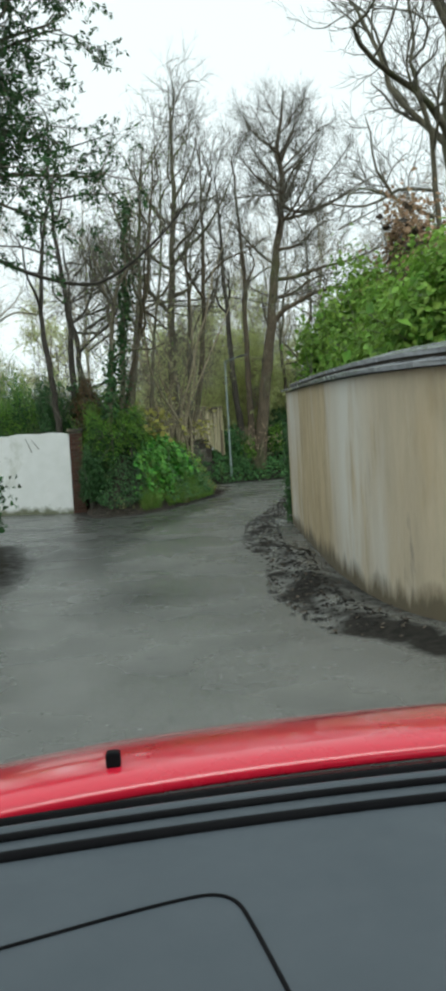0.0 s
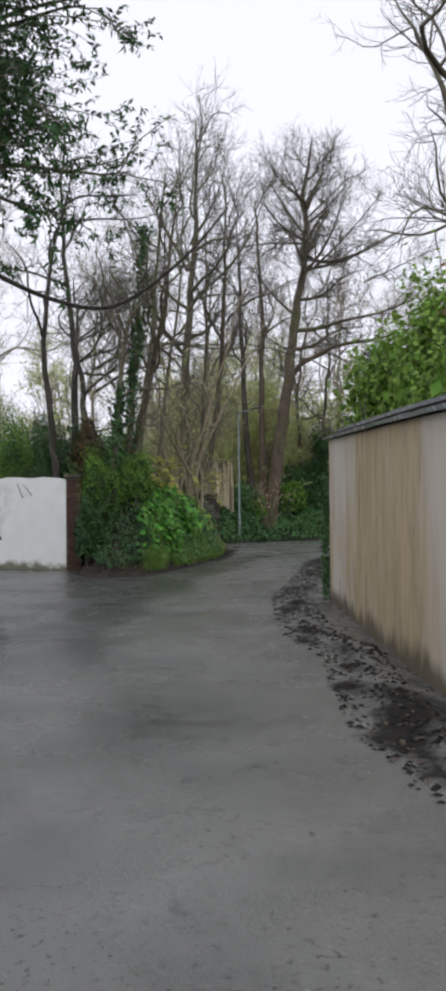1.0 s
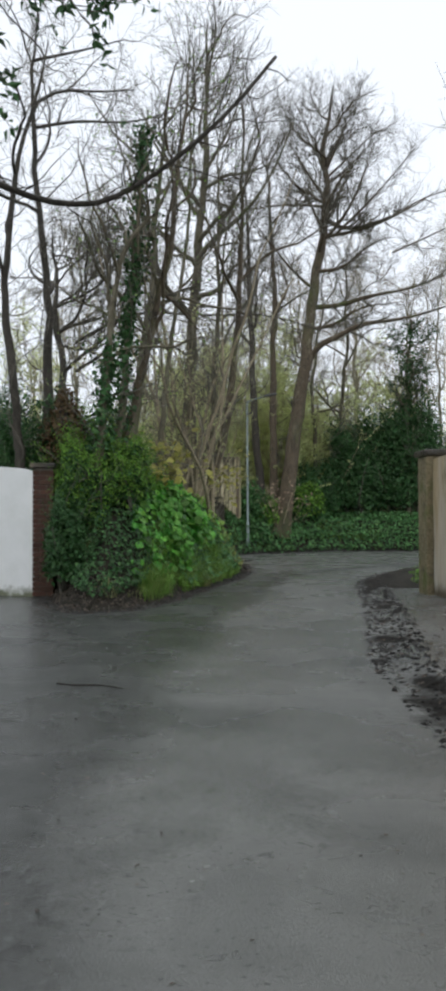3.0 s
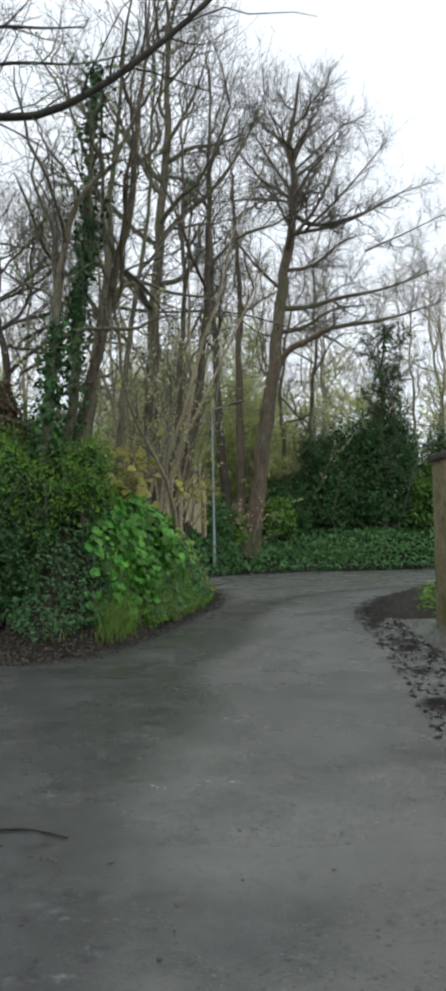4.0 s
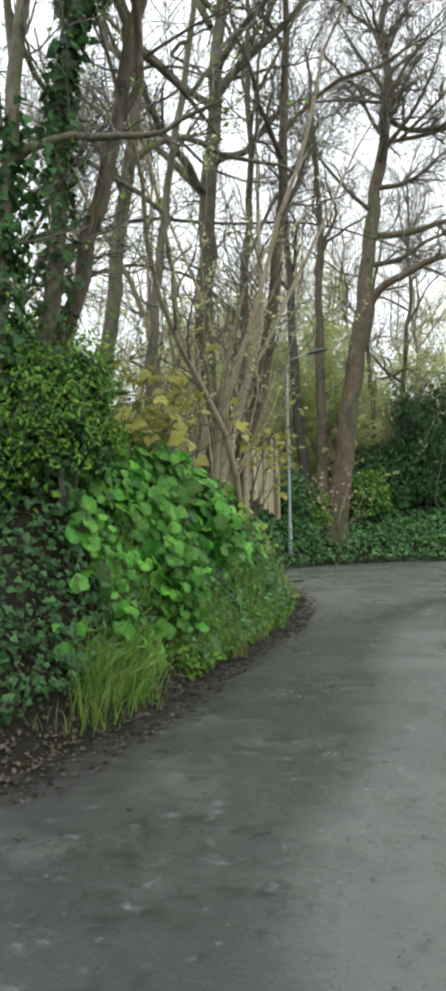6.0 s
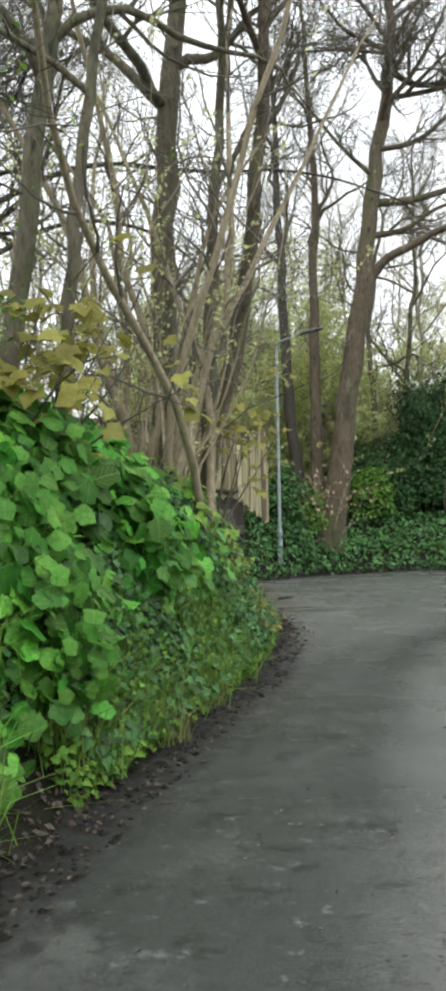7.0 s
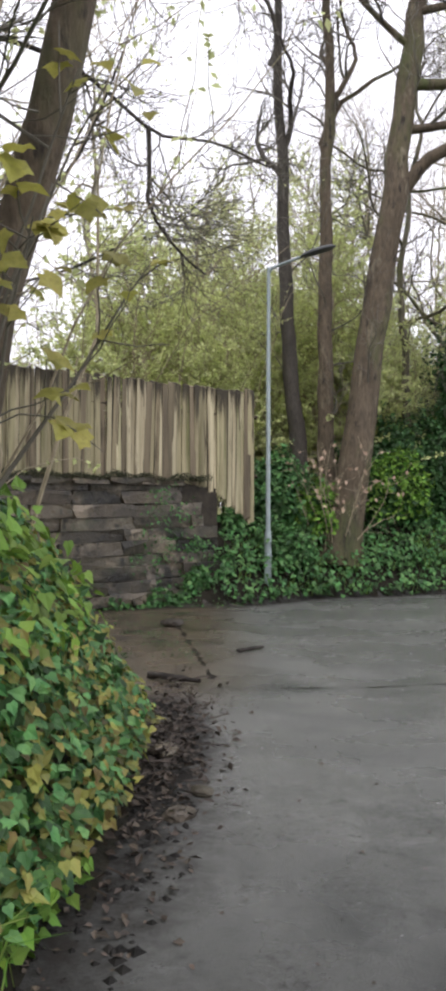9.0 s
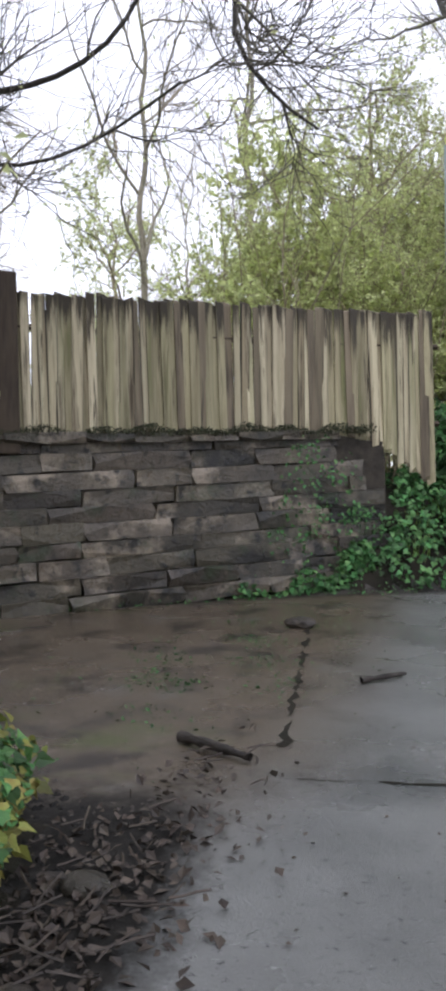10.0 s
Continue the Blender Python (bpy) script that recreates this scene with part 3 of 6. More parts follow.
        for key, val in (("soil", soil), ("lane", lane), ("old", old)):
            me.attributes.new(key, "FLOAT", "POINT").data.foreach_set("value", val[use].astype(np.float32))
        tagged(put(name, me), label, cat, kind="structure")


build_ground()


# ---------------------------------------------------------------- walls
def resample(pts, step):
    p = np.array(pts, float)
    s = np.concatenate([[0], np.cumsum(np.linalg.norm(np.diff(p, axis=0), axis=1))])
    n = max(2, int(round(s[-1] / step)) + 1)
    u = np.linspace(0, s[-1], n)
    q = np.stack([np.interp(u, s, p[:, i]) for i in range(p.shape[1])], 1)
    return q, u


def rounded(pts, times=3):
    """Corner cutting, to round a plan line."""
    p = np.array(pts, float)
    for _ in range(times):
        a, b = p[:-1] * 0.75 + p[1:] * 0.25, p[:-1] * 0.25 + p[1:] * 0.75
        p = np.concatenate([p[:1], np.stack([a, b], 1).reshape(-1, p.shape[1]), p[-1:]])
    return p


def side_of(line):
    """Unit vectors to the right of a plan line."""
    t = np.gradient(line[:, :2], axis=0)
    t = t / np.linalg.norm(t, axis=1, keepdims=True)
    return np.stack([t[:, 1], -t[:, 0]], 1)


def wall_mesh(name, line, thick, z0, top, material, rows=8, wobble=0.0015):
    """A wall along a plan line, thick to its right; top: a height for each point."""
    n = side_of(line)
    k = len(line)
    rng = np.random.default_rng(len(name) + k)
    b = Buf()
    hs = np.linspace(0, 1, rows)
    outer = np.stack([np.column_stack([line[:, :2] + rng.normal(0, wobble, (k, 1)) * n, z0 + (top - z0) * h]) for h in hs])
    inner = np.stack([np.column_stack([line[:, :2] + n * thick, z0 + (top - z0) * h]) for h in hs])
    ring = np.concatenate([outer, inner[::-1]])          # up the face, over the top, down the back
    m = len(ring)
    idx = np.arange(m * k).reshape(m, k)
    q = np.stack([idx[:-1, :-1], idx[:-1, 1:], idx[1:, 1:], idx[1:, :-1]], -1).reshape(-1, 4)
    b.add(ring.reshape(-1, 3), q, idx[:, 0][None, :], idx[::-1, -1][None, :])
    return b.mesh(name, material, False)


def slate_mesh(rng, w, d):
    bm = bmesh.new()
    box(bm, -w / 2, w / 2, 0, d, -0.017, 0.015)
    for v in bm.verts:
        v.co += Vector((rng.uniform(-0.004, 0.004), rng.uniform(-0.005, 0.005), rng.uniform(-0.002, 0.002)))
    me = bpy.data.meshes.new("slate")
    bm.to_mesh(me)
    bm.free()
    me.materials.append(M_SLATE)
    return me


RW_LINE, _ = resample(rounded([(5.2, 4.3), (3.2, 4.4), (2.05, 4.75), (1.42, 5.35), (1.20, 6.4), (1.15, 7.6), (1.16, 9.0), (1.20, 10.6), (1.28, 13.6)]), 0.16)
RW_TOP = 1.745 + 0.0585 * np.clip(RW_LINE[:, 1] - 6.0, -1.5, 20)
roadside_wall = thing("wall_roadside", "curved rendered wall stained tan and grey under a slate coping", "wall", kind="structure")
face = wall_mesh("wall_face", RW_LINE, 0.22, -0.1, RW_TOP, M_RENDER)
# old limewash left near the bend
wy = np.zeros(len(face.vertices) * 3, np.float32)
face.vertices.foreach_get("co", wy)
face.attributes.new("lime", "FLOAT", "POINT").data.foreach_set("value", (0.25 * smooth(8.5, 7.6, wy[1::3]) + 0.75 * np.exp(-((wy[1::3] - 7.1) / 0.65) ** 2)).astype(np.float32))
put("wall_face", face, roadside_wall)
RET_LINE, _ = resample([(1.29, 13.62), (2.25, 13.9), (2.5, 16.5), (2.68, 19.7)], 0.3)
put("wall_return", wall_mesh("wall_return", RET_LINE, 0.22, -0.1, np.full(len(RET_LINE), 2.1), M_RENDER), roadside_wall)
garden_pier = thing("garden_pier", "mossy tan rendered wall pier with an ivy-grown cap", "wall pier", kind="structure")
bm = box(bmesh.new(), 2.58, 3.08, 19.72, 20.2, -0.05, 2.15, 0.02)
part("pier_shaft", bm, M_MOSSY, garden_pier)
bm = box(bmesh.new(), 2.53, 3.13, 19.66, 20.26, 2.152, 2.25, 0.03)
part("pier_cap", bm, M_STONE, garden_pier)

WHITE_LINE, _ = resample([(-3.47, 20.08), (-6.0, 20.95), (-9.5, 22.4)], 0.3)
white_top = 2.02 + 0.014 * np.sin(np.arange(len(WHITE_LINE)) * 1.7) + 0.01 * np.sin(np.arange(len(WHITE_LINE)) * 3.9)
white_top[0], white_top[1] = 1.93, 2.0
white_wall = put("wall_white", wall_mesh("wall_white", WHITE_LINE, 0.24, -0.1, white_top, M_WHITE, 10, 0.0012))
tagged(white_wall, "whitewashed rendered garden wall with a grubby foot", "wall", kind="structure")

# stone wall below the fence
SW = np.array([(-8.0, 28.15), (-3.5, 31.95), (-0.75, 34.4), (0.05, 34.95)])
stone_wall = thing("wall_stone", "dark damp coursed stone retaining wall with mossy joints", "wall", kind="structure")
SW_LINE, SW_U = resample(SW, 0.25)
SW_TOP = 1.71 + 0.018 * SW_U - 0.14 * smooth(SW_U[-1] - 1.0, SW_U[-1], SW_U)
CORE_LINE = SW_LINE + np.array([-0.64, 0.77]) * 0.11
put("wall_core", wall_mesh("wall_core", CORE_LINE, -0.3, -0.1, SW_TOP - 0.03, M_JOINT), stone_wall)


def along(line, u):
    s = np.concatenate([[0], np.cumsum(np.hypot(*np.diff(line[:, :2], axis=0).T))])
    p = np.array([np.interp(u, s, line[:, i]) for i in range(2)])
    q = np.array([np.interp(u + 0.05, s, line[:, i]) for i in range(2)]) - np.array([np.interp(u - 0.05, s, line[:, i]) for i in range(2)])
    return p, math.degrees(math.atan2(q[1], q[0]))


# fence on the stone wall
fence = thing("fence", "weathered vertical board fence with dark stains, on the stone wall", "fence")
fr = random.Random(4)
boards = []
for i in range(6):
    bm = box(bmesh.new(), -0.050, 0.050, -0.010, 0.010, 0.0, 1.0)
    for v in bm.verts:
        if v.co.z > 0.5:
            v.co.z += fr.uniform(-0.035, 0.012)
        else:
            v.co.z += fr.uniform(-0.03, 0.03)
        v.co.x += fr.uniform(-0.004, 0.004)
    me = bpy.data.meshes.new("board")
    bm.to_mesh(me)
    bm.free()
    me.materials.append(M_BOARD)
    boards.append(me)
tones = {"pale": boards}
for tone, material in (("olive", M_BOARD_OLIVE), ("wet", M_BOARD_WET)):
    tones[tone] = []
    for me in boards[:4]:
        me = me.copy()
        me.materials.clear()
        me.materials.append(material)
        tones[tone].append(me)
FENCE = np.array([(-8.0, 28.3), (-3.5, 32.1), (-0.75, 34.55), (0.62, 35.45)])
flen = float(np.hypot(*np.diff(FENCE, axis=0).T).sum())
u, nb = 4.6, 0
while u < flen - 0.06:
    p, a = along(FENCE, u)
    z0 = 1.71 + 0.018 * u - 0.05
    z0 -= 0.06 * smooth(flen - 2.2, flen - 1.2, u) + 0.56 * min(1.0, max(0.0, (u - flen + 1.0) / 0.85))
    z1 = 3.27 + fr.uniform(-0.025, 0.02) + 0.012 * (u - 7)
    # stretches of paler and of algae-stained boards
    pick = fr.random()
    if 7.5 < u < 7.85 or u > flen - 0.3:
        tone = "wet" if pick < 0.6 else "olive"
    elif 7.85 < u < 8.5 or flen - 1.5 < u < flen - 1.0:
        tone = "olive" if pick < 0.6 else "wet" if pick < 0.75 else "pale"
    else:
        tone = "pale" if pick < 0.82 else "olive" if pick < 0.93 else "wet"
    nb += 1
    put("board", fr.choice(tones[tone]), fence, pose(p[0] - 0.009 * (nb % 2), p[1] + 0.010 * (nb % 2), z0, fr.uniform(-1.2, 1.2), fr.uniform(-1.2, 1.2), a + fr.uniform(-3, 3)) @ Matrix.Diagonal((fr.uniform(0.8, 1.2), 1, z1 - z0, 1)))
    u += 0.076 + fr.uniform(0, 0.014)
for h in (1.95, 2.9):
    b = Buf()
    ln, _ = resample(FENCE, 0.5)
    ln = ln[ln[:, 0] > -5]
    nrm = -side_of(ln)
    tubes(b, np.column_stack([ln + nrm * 0.05, np.full(len(ln), h)])[None], np.full((1, len(ln)), 0.035), 4)
    put("rail", b.mesh("rail", M_DARKWOOD), fence)
p, a = along(FENCE, 6.12)
bm = box(bmesh.new(), -0.26, -0.03, -0.12, 0.12, 1.6, 3.42, 0.02)
pier = part("fence_post", bm, M_DARKWOOD, fence, "dark brown timber end post")
pier.matrix_basis = pose(p[0], p[1], 0, 0, 0, a)


# ---------------------------------------------------------------- street lamp
def street_lamp(x, y, z):
    t = thing("street_lamp", "slim galvanised street lamp column with a short arm, standing in ivy", "street lamp", pose(x, y, z))
    b = Buf()
    hs = np.array([0, 1.0, 1.03, 1.1, 5.0, 5.2])
    rs = np.array([0.056, 0.056, 0.052, 0.038, 0.029, 0.029])
    tubes(b, np.column_stack([0.0 * hs, 0.0 * hs, hs])[None], rs[None], 14)
    put("column", b.mesh("column", M_STEEL, True), t)
    b = Buf()
    tubes(b, np.array([[(0, 0, 5.12), (0.06, -0.03, 5.19), (0.25, -0.12, 5.24), (0.5, -0.25, 5.29)]]), np.full((1, 4), 0.024), 8)
    put("arm", b.mesh("arm", M_STEEL, True), t)
    bm = bmesh.new()
    bmesh.ops.create_uvsphere(bm, u_segments=16, v_segments=10, radius=1)
    for v in bm.verts:
        v.co = Vector((v.co.x * 0.30, v.co.y * 0.085, max(v.co.z, -0.25) * 0.06))
    hd = part("lamp_head", bm, M_LAMP, t, "dark grey flat lamp head", True)
    hd.matrix_basis = pose(0.74, -0.38, 5.33, 0, -8, -27)
    bm = box(bmesh.new(), -0.05, 0.05, 0.03, 0.075, 0.25, 0.7, 0.006)
    part("access_door", bm, M_STEEL, t).matrix_basis = pose(0, 0, 0, 0, 0, 180)
    return t


street_lamp(0.77, 35.1, float(height(0.77, 35.1)) - 0.3)


# ---------------------------------------------------------------- the car at the start of the lane
def loft(rows, close=False):
    """A sheet through rows of points."""
    R = np.array(rows, float)
    m, k = R.shape[:2]
    idx = np.arange(m * k).reshape(m, k)
    return R.reshape(-1, 3), np.stack([idx[:-1, :-1], idx[:-1, 1:], idx[1:, 1:], idx[1:, :-1]], -1).reshape(-1, 4)


def sheet(name, rows, material, parent, thick=0.012, label=""):
    b = Buf()
    v, f = loft(rows)
    b.add(v, f)
    ob = put(name, b.mesh(name, material, True), parent, None, label)
    so = ob.modifiers.new("thickness", "SOLIDIFY")
    so.thickness, so.offset = thick, -1
    return ob


def car(m):
    """Red hatchback, its nose along +y, the origin on the ground under the front passenger; its middle is 0.36 to the right."""
    t = thing("car", "red hatchback with a grey dashboard and a black scuttle", "car", m)
    cx, half = 0.36, 0.78

    def across(f, n=25, w=half):
        return [f(cx + s * w, s) for s in np.linspace(-1, 1, n)]

    def bow(s):                                 # the screen's foot bows forward in the middle
        return 0.08 * (1 - s * s) + 0.05
    # bonnet, from its edge at the screen forward to the nose
    rows = []
    for y, z in ((0.775, 0.850), (0.785, 0.862), (0.82, 0.866), (0.90, 0.858), (1.02, 0.828), (1.2, 0.77), (1.4, 0.70), (1.56, 0.61), (1.62, 0.50)):
        rows.append(across(lambda x, s: (x, y + bow(s), z - 0.03 * s ** 4 - 0.01 * s * s)))
    bonnet = sheet("bonnet", rows, M_RED, t, 0.014)
    # scuttle and the black seal under the screen
    rows = [across(lambda x, s: (x, y + bow(s), z - 0.02 * s * s)) for y, z in ((0.725, 0.842), (0.735, 0.828), (0.755, 0.826), (0.775, 0.83))]
    sheet("scuttle", rows, M_BLACK, t, 0.02, "black plastic scuttle panel")
    rows = [across(lambda x, s: (x, y + bow(s), z)) for y, z in ((0.70, 0.856), (0.708, 0.860), (0.718, 0.857), (0.724, 0.842))]
    sheet("screen_ledge", rows, M_DASH, t, 0.015, "grey ledge at the foot of the screen")
    # dashboard
    prof = ((0.70, 0.842), (0.69, 0.854), (0.66, 0.858), (0.58, 0.863), (0.48, 0.866), (0.38, 0.864), (0.28, 0.85), (0.2, 0.80), (0.18, 0.62), (0.24, 0.45))
    rows = [across(lambda x, s: (x, y + bow(s), z), 33, half - 0.02) for y, z in prof[::-1]]
    dash = sheet("dashboard", rows, M_DASH, t, 0.02, "smooth grey moulded dashboard top")

    def dash_top(x, y):
        s = (x - cx) / half
        return float(np.interp(y - bow(s), [q[0] for q in prof[6:0:-1]], [q[1] for q in prof[6:0:-1]]))
    # long vent slots and the airbag cover's seam
    for yy, rr in ((0.693, 0.005), (0.640, 0.0065)):
        b = Buf()
        xs = np.linspace(-0.4, 0.98, 34)
        vent = np.array([(x, yy + bow((x - cx) / half), dash_top(x, yy + bow((x - cx) / half)) + 0.001) for x in xs])
        tubes(b, vent[None], np.full((1, 34), rr), 6)
        put("vent_slot", b.mesh("vent_slot", M_BLACK, True), dash)
    b = Buf()
    seam = rounded([(-0.34, 0.52), (-0.16, 0.575), (0.0, 0.628), (0.044, 0.629), (0.057, 0.57), (0.077, 0.45)], 3)
    seam = np.array([(x, y, dash_top(x, y) + 0.0005) for x, y in seam])
    tubes(b, seam[None], np.full((1, len(seam)), 0.0017), 5)
    put("airbag_seam", b.mesh("airbag_seam", M_BLACK, True), dash)
    # washer jet on the bonnet
    bm = box(bmesh.new(), -0.0085, 0.0085, -0.011, 0.011, -0.008, 0.011, 0.004)
    part("washer_jet", bm, M_BLACK, bonnet).matrix_basis = pose(-0.063, 0.945, 0.864, -8)
    # wiper parked in the scuttle
    b = Buf()
    xs = np.linspace(-0.25, 0.5, 12)
    tubes(b, np.column_stack([xs, 0.802 + 0.08 * (1 - ((xs - cx) / half) ** 2), np.full(12, 0.842)])[None], np.full((1, 12), 0.009), 6)
    put("wiper", b.mesh("wiper", M_BLACK, True), t)
    # body sides, pillars, roof and wheels
    for s, side in ((-1, "left"), (1, "right")):
        x = cx + s * (half + 0.02)
        rows = []
        for z, dx in ((0.22, -0.04), (0.35, 0.0), (0.6, 0.03), (0.79, 0.0), (0.83, -0.03)):
            rows.append([(x + s * dx - s * (0.12 if y > 1.4 else 0), y, z if y < 0.5 else min(z, 0.66 if y < 0.9 else 0.5)) for y in (-2.0, -1.2, -0.4, 0.3, 0.8, 1.2, 1.5, 1.62)])
        sheet("body_side", rows, M_RED, t, 0.02)
        b = Buf()
        tubes(b, np.array([[(x - s * 0.03, 0.80, 0.83), (x - s * 0.09, 0.36, 1.13), (x - s * 0.17, -0.05, 1.40)]]), np.full((1, 3), 0.045), 8)
        put("pillar", b.mesh("pillar", M_BLACK, True), t, None, "black windscreen pillar")
        for y in (1.0, -1.45):
            w = part("wheel", bmesh.new(), M_TYRE, t)
            b = Buf()
            ang = np.linspace(0, 2 * np.pi, 33)
            ring = np.column_stack([np.zeros(33), np.cos(ang) * 0.245, np.sin(ang) * 0.245])
            tubes(b, ring[None], np.full((1, 33), 0.06), 10)
            w.data = b.mesh("tyre", M_TYRE, True)
            w.matrix_basis = pose(x - s * 0.08, y, 0.305)
            bm = bmesh.new()
            bmesh.ops.create_cone(bm, cap_ends=True, segments=24, radius1=0.2, radius2=0.17, depth=0.09, matrix=Matrix.Rotation(math.pi / 2, 4, "Y"))
            part("rim", bm, M_RIM, w)
    rows = [[(cx + s * 0.60 * w, y, z - 0.04 * s * s) for s in np.linspace(-1, 1, 9)] for y, z, w in
            ((-0.06, 1.43, 0.98), (-0.5, 1.48, 1), (-1.2, 1.46, 0.98), (-1.75, 1.38, 0.92), (-2.0, 0.95, 1.2), (-2.1, 0.5, 1.25))]
    sheet("roof", rows, M_RED, t, 0.03)
    return t


car(pose(0, 0, 0, 0, 0, 4.5))


# ---------------------------------------------------------------- trees
def tree(name, label, base, top, r0, seed, bark=M_BARK, limbs=9, limb_from=0.35, spread=1.0, path=None, twigs=(6, 7, 3), ivy=0.0,
         leaf=None, extra=(), crook=0.16, group="woodland trees", category="bare tree", elev=(15, 60), reach=0.36, side=None):
    """A bare tree: tapered trunk, limbs, and twigs; path: points of its trunk over its foot; ivy: height up to which it is grown over."""
    rng = np.random.default_rng(seed)
    bx, by, bz = base
    t = thing(name, label, category, pose(bx, by, bz), group)
    ctrl = np.array(path if path else [(0, 0, 0), (rng.normal(0, 0.02) * top, rng.normal(0, 0.02) * top, top * 0.5),
                                       (rng.normal(0, 0.04) * top, rng.normal(0, 0.04) * top, top)], float)
    ctrl[0, 2] = -0.15
    tr, u = resample(rounded(ctrl, 3), top / 26)
    f = u / u[-1]
    ph = rng.uniform(0, 6.3, 4)
    for ax in (0, 1):
        tr[:, ax] += crook * np.sin(f * 0.0 + u * 1.1 + ph[ax]) * f * (1 - 0.3 * f) + 0.45 * crook * np.sin(u * 2.7 + ph[ax + 2]) * f
    tr[1:-1, :2] += rng.normal(0, 0.05 * r0 + 0.012, (len(tr) - 2, 2))
    rad = r0 * ((1 - f) ** 0.75 * 0.92 + 0.08) * (1 + 0.35 * np.exp(-f * 26)) * rng.uniform(0.94, 1.06, len(f))
    b = Buf()
    tubes(b, tr[None], rad[None], 12)
    put("trunk", b.mesh("trunk", bark, True), t)
    P, R = tr[None], rad[None]
    # limbs
    n = limbs
    fl = np.linspace(limb_from, 0.95, n) + rng.uniform(-0.03, 0.03, n)
    j = np.clip((fl * (len(tr) - 1)).astype(int), 1, len(tr) - 2)
    az = np.arange(n) * 2.4 + rng.uniform(0, 6.3) + rng.normal(0, 0.3, n)
    if side is not None:
        az = side[0] + rng.uniform(-side[1], side[1], n)
    el = np.radians(rng.uniform(*elev, n) + 15 * fl)
    way = np.column_stack([np.cos(az) * np.cos(el), np.sin(az) * np.cos(el), np.sin(el)])
    ln = top * reach * spread * (1.15 - 0.6 * fl) * rng.uniform(0.7, 1.2, n)
    LP = grow(rng, tr[j], way, ln, 11, 0.21, 0.06)
    lr = np.minimum(rad[j] * 0.5, 0.085)[:, None] * (1 - np.linspace(0, 1, 11)[None]) ** 0.7 + 0.008
    for i in range(n):
        b = Buf()
        tubes(b, LP[i:i + 1], lr[i:i + 1], 7)
        put("limb", b.mesh("limb", bark, True), t)
    for pts, rr in extra:
        q, _ = resample(rounded(pts, 2), 0.25)
        b = Buf()
        tubes(b, q[None], np.linspace(rr, 0.01, len(q))[None], 7)
        put("limb", b.mesh("limb", bark, True), t)
        k = np.linspace(0, len(q) - 1, 11).astype(int)
        LP, lr, ln = np.concatenate([LP, q[k][None]]), np.concatenate([lr, np.linspace(rr, 0.01, 11)[None]]), np.append(ln, 2.5)
    # branches and twigs
    b = Buf()
    allp, allr = np.concatenate([LP]), np.concatenate([lr])
    s, w, r, g = spawn(rng, allp, allr, twigs[0], 0.15, 1.0, (25, 65), 0.6)
    SP = grow(rng, s, w, np.repeat(ln, twigs[0]) * rng.uniform(0.25, 0.55, len(s)) * (1.2 - 0.5 * g), 8, 0.22, 0.06)
    sr = np.maximum(r, 0.010)[:, None] * (1 - 0.8 * np.linspace(0, 1, 8)[None])
    tubes(b, SP, sr, 5)
    # some shoots straight from the trunk
    s, w, r, g = spawn(rng, P, R, 14, 0.15, 0.97, (40, 80), 0.15)
    TP = grow(rng, s, w, rng.uniform(0.5, 1.8, len(s)), 8, 0.25, 0.12)
    tubes(b, TP, np.clip(r, 0.008, 0.02)[:, None] * (1 - 0.8 * np.linspace(0, 1, 8)[None]), 4)
    SP, sr = np.concatenate([SP, TP]), np.concatenate([sr, np.full((len(TP), 8), 0.01)])
    s, w, r, g = spawn(rng, SP, sr, twigs[1], 0.1, 1.0, (25, 60), 0.6)
    WP = grow(rng, s, w, rng.uniform(0.35, 0.95, len(s)) * spread, 5, 0.22, 0.08)
    tubes(b, WP, np.clip(r, 0.005, 0.012)[:, None] * (1 - 0.6 * np.linspace(0, 1, 5)[None]), 3)
    s, w, r, g = spawn(rng, WP, np.full((len(WP), 5), 0.006), twigs[2], 0.2, 1.0, (20, 55), 0.8)
    XP = grow(rng, s, w, rng.uniform(0.15, 0.4, len(s)), 3, 0.2, 0.08)
    tubes(b, XP, np.full((len(s), 1), 0.0035) * np.array([[1, 0.8, 0.5]]), 3)
    put("twigwork", b.mesh("twigwork", M_HAZEL if bark in (M_FAR_BARK, M_HAZEL) else M_TWIG), t, kind="stuff")
    if ivy:
        n = int(ivy * 430)
        k = rng.uniform(0, min(ivy / top, 1), n) * (len(tr) - 1)
        j = np.minimum(k.astype(int), len(tr) - 2)
        c = tr[j] + (tr[j + 1] - tr[j]) * (k - j)[:, None]
        a = rng.uniform(0, 2 * np.pi, n)
        lump = 1 + 0.7 * np.sin(c[:, 2] * 2.3 + seed) + 0.5 * np.sin(a * 2 + c[:, 2] * 3)
        some = rng.random(n) < 0.35 + 0.65 * smooth(-0.4, 0.5, np.sin(c[:, 2] * 1.7 + seed * 2) + 0.25 * c[:, 2] - 0.6)
        j, c, a, lump, n = j[some], c[some], a[some], lump[some], int(some.sum())
        o = np.column_stack([np.cos(a), np.sin(a), np.zeros(n)])
        d = rad[j] + rng.uniform(0.0, 0.15, n) * lump * (1 + 1.5 * smooth(0.6, 0.9, c[:, 2] / ivy))
        b = Buf()
        leaves(b, rng, c + o * d[:, None], o + np.array([0, 0, 0.4]), (0.05, 0.10), LEAF_IVY, 0.6)
        put("ivy", b.mesh("ivy", M_DARK_LEAF), t, None, "glossy dark ivy", "stuff")
    if leaf:
        material, per, size = leaf
        b = Buf()
        s, w, r, g = spawn(rng, WP, np.full((len(WP), 5), 0.006), per, 0.2, 1.0, (20, 70), 0.8)
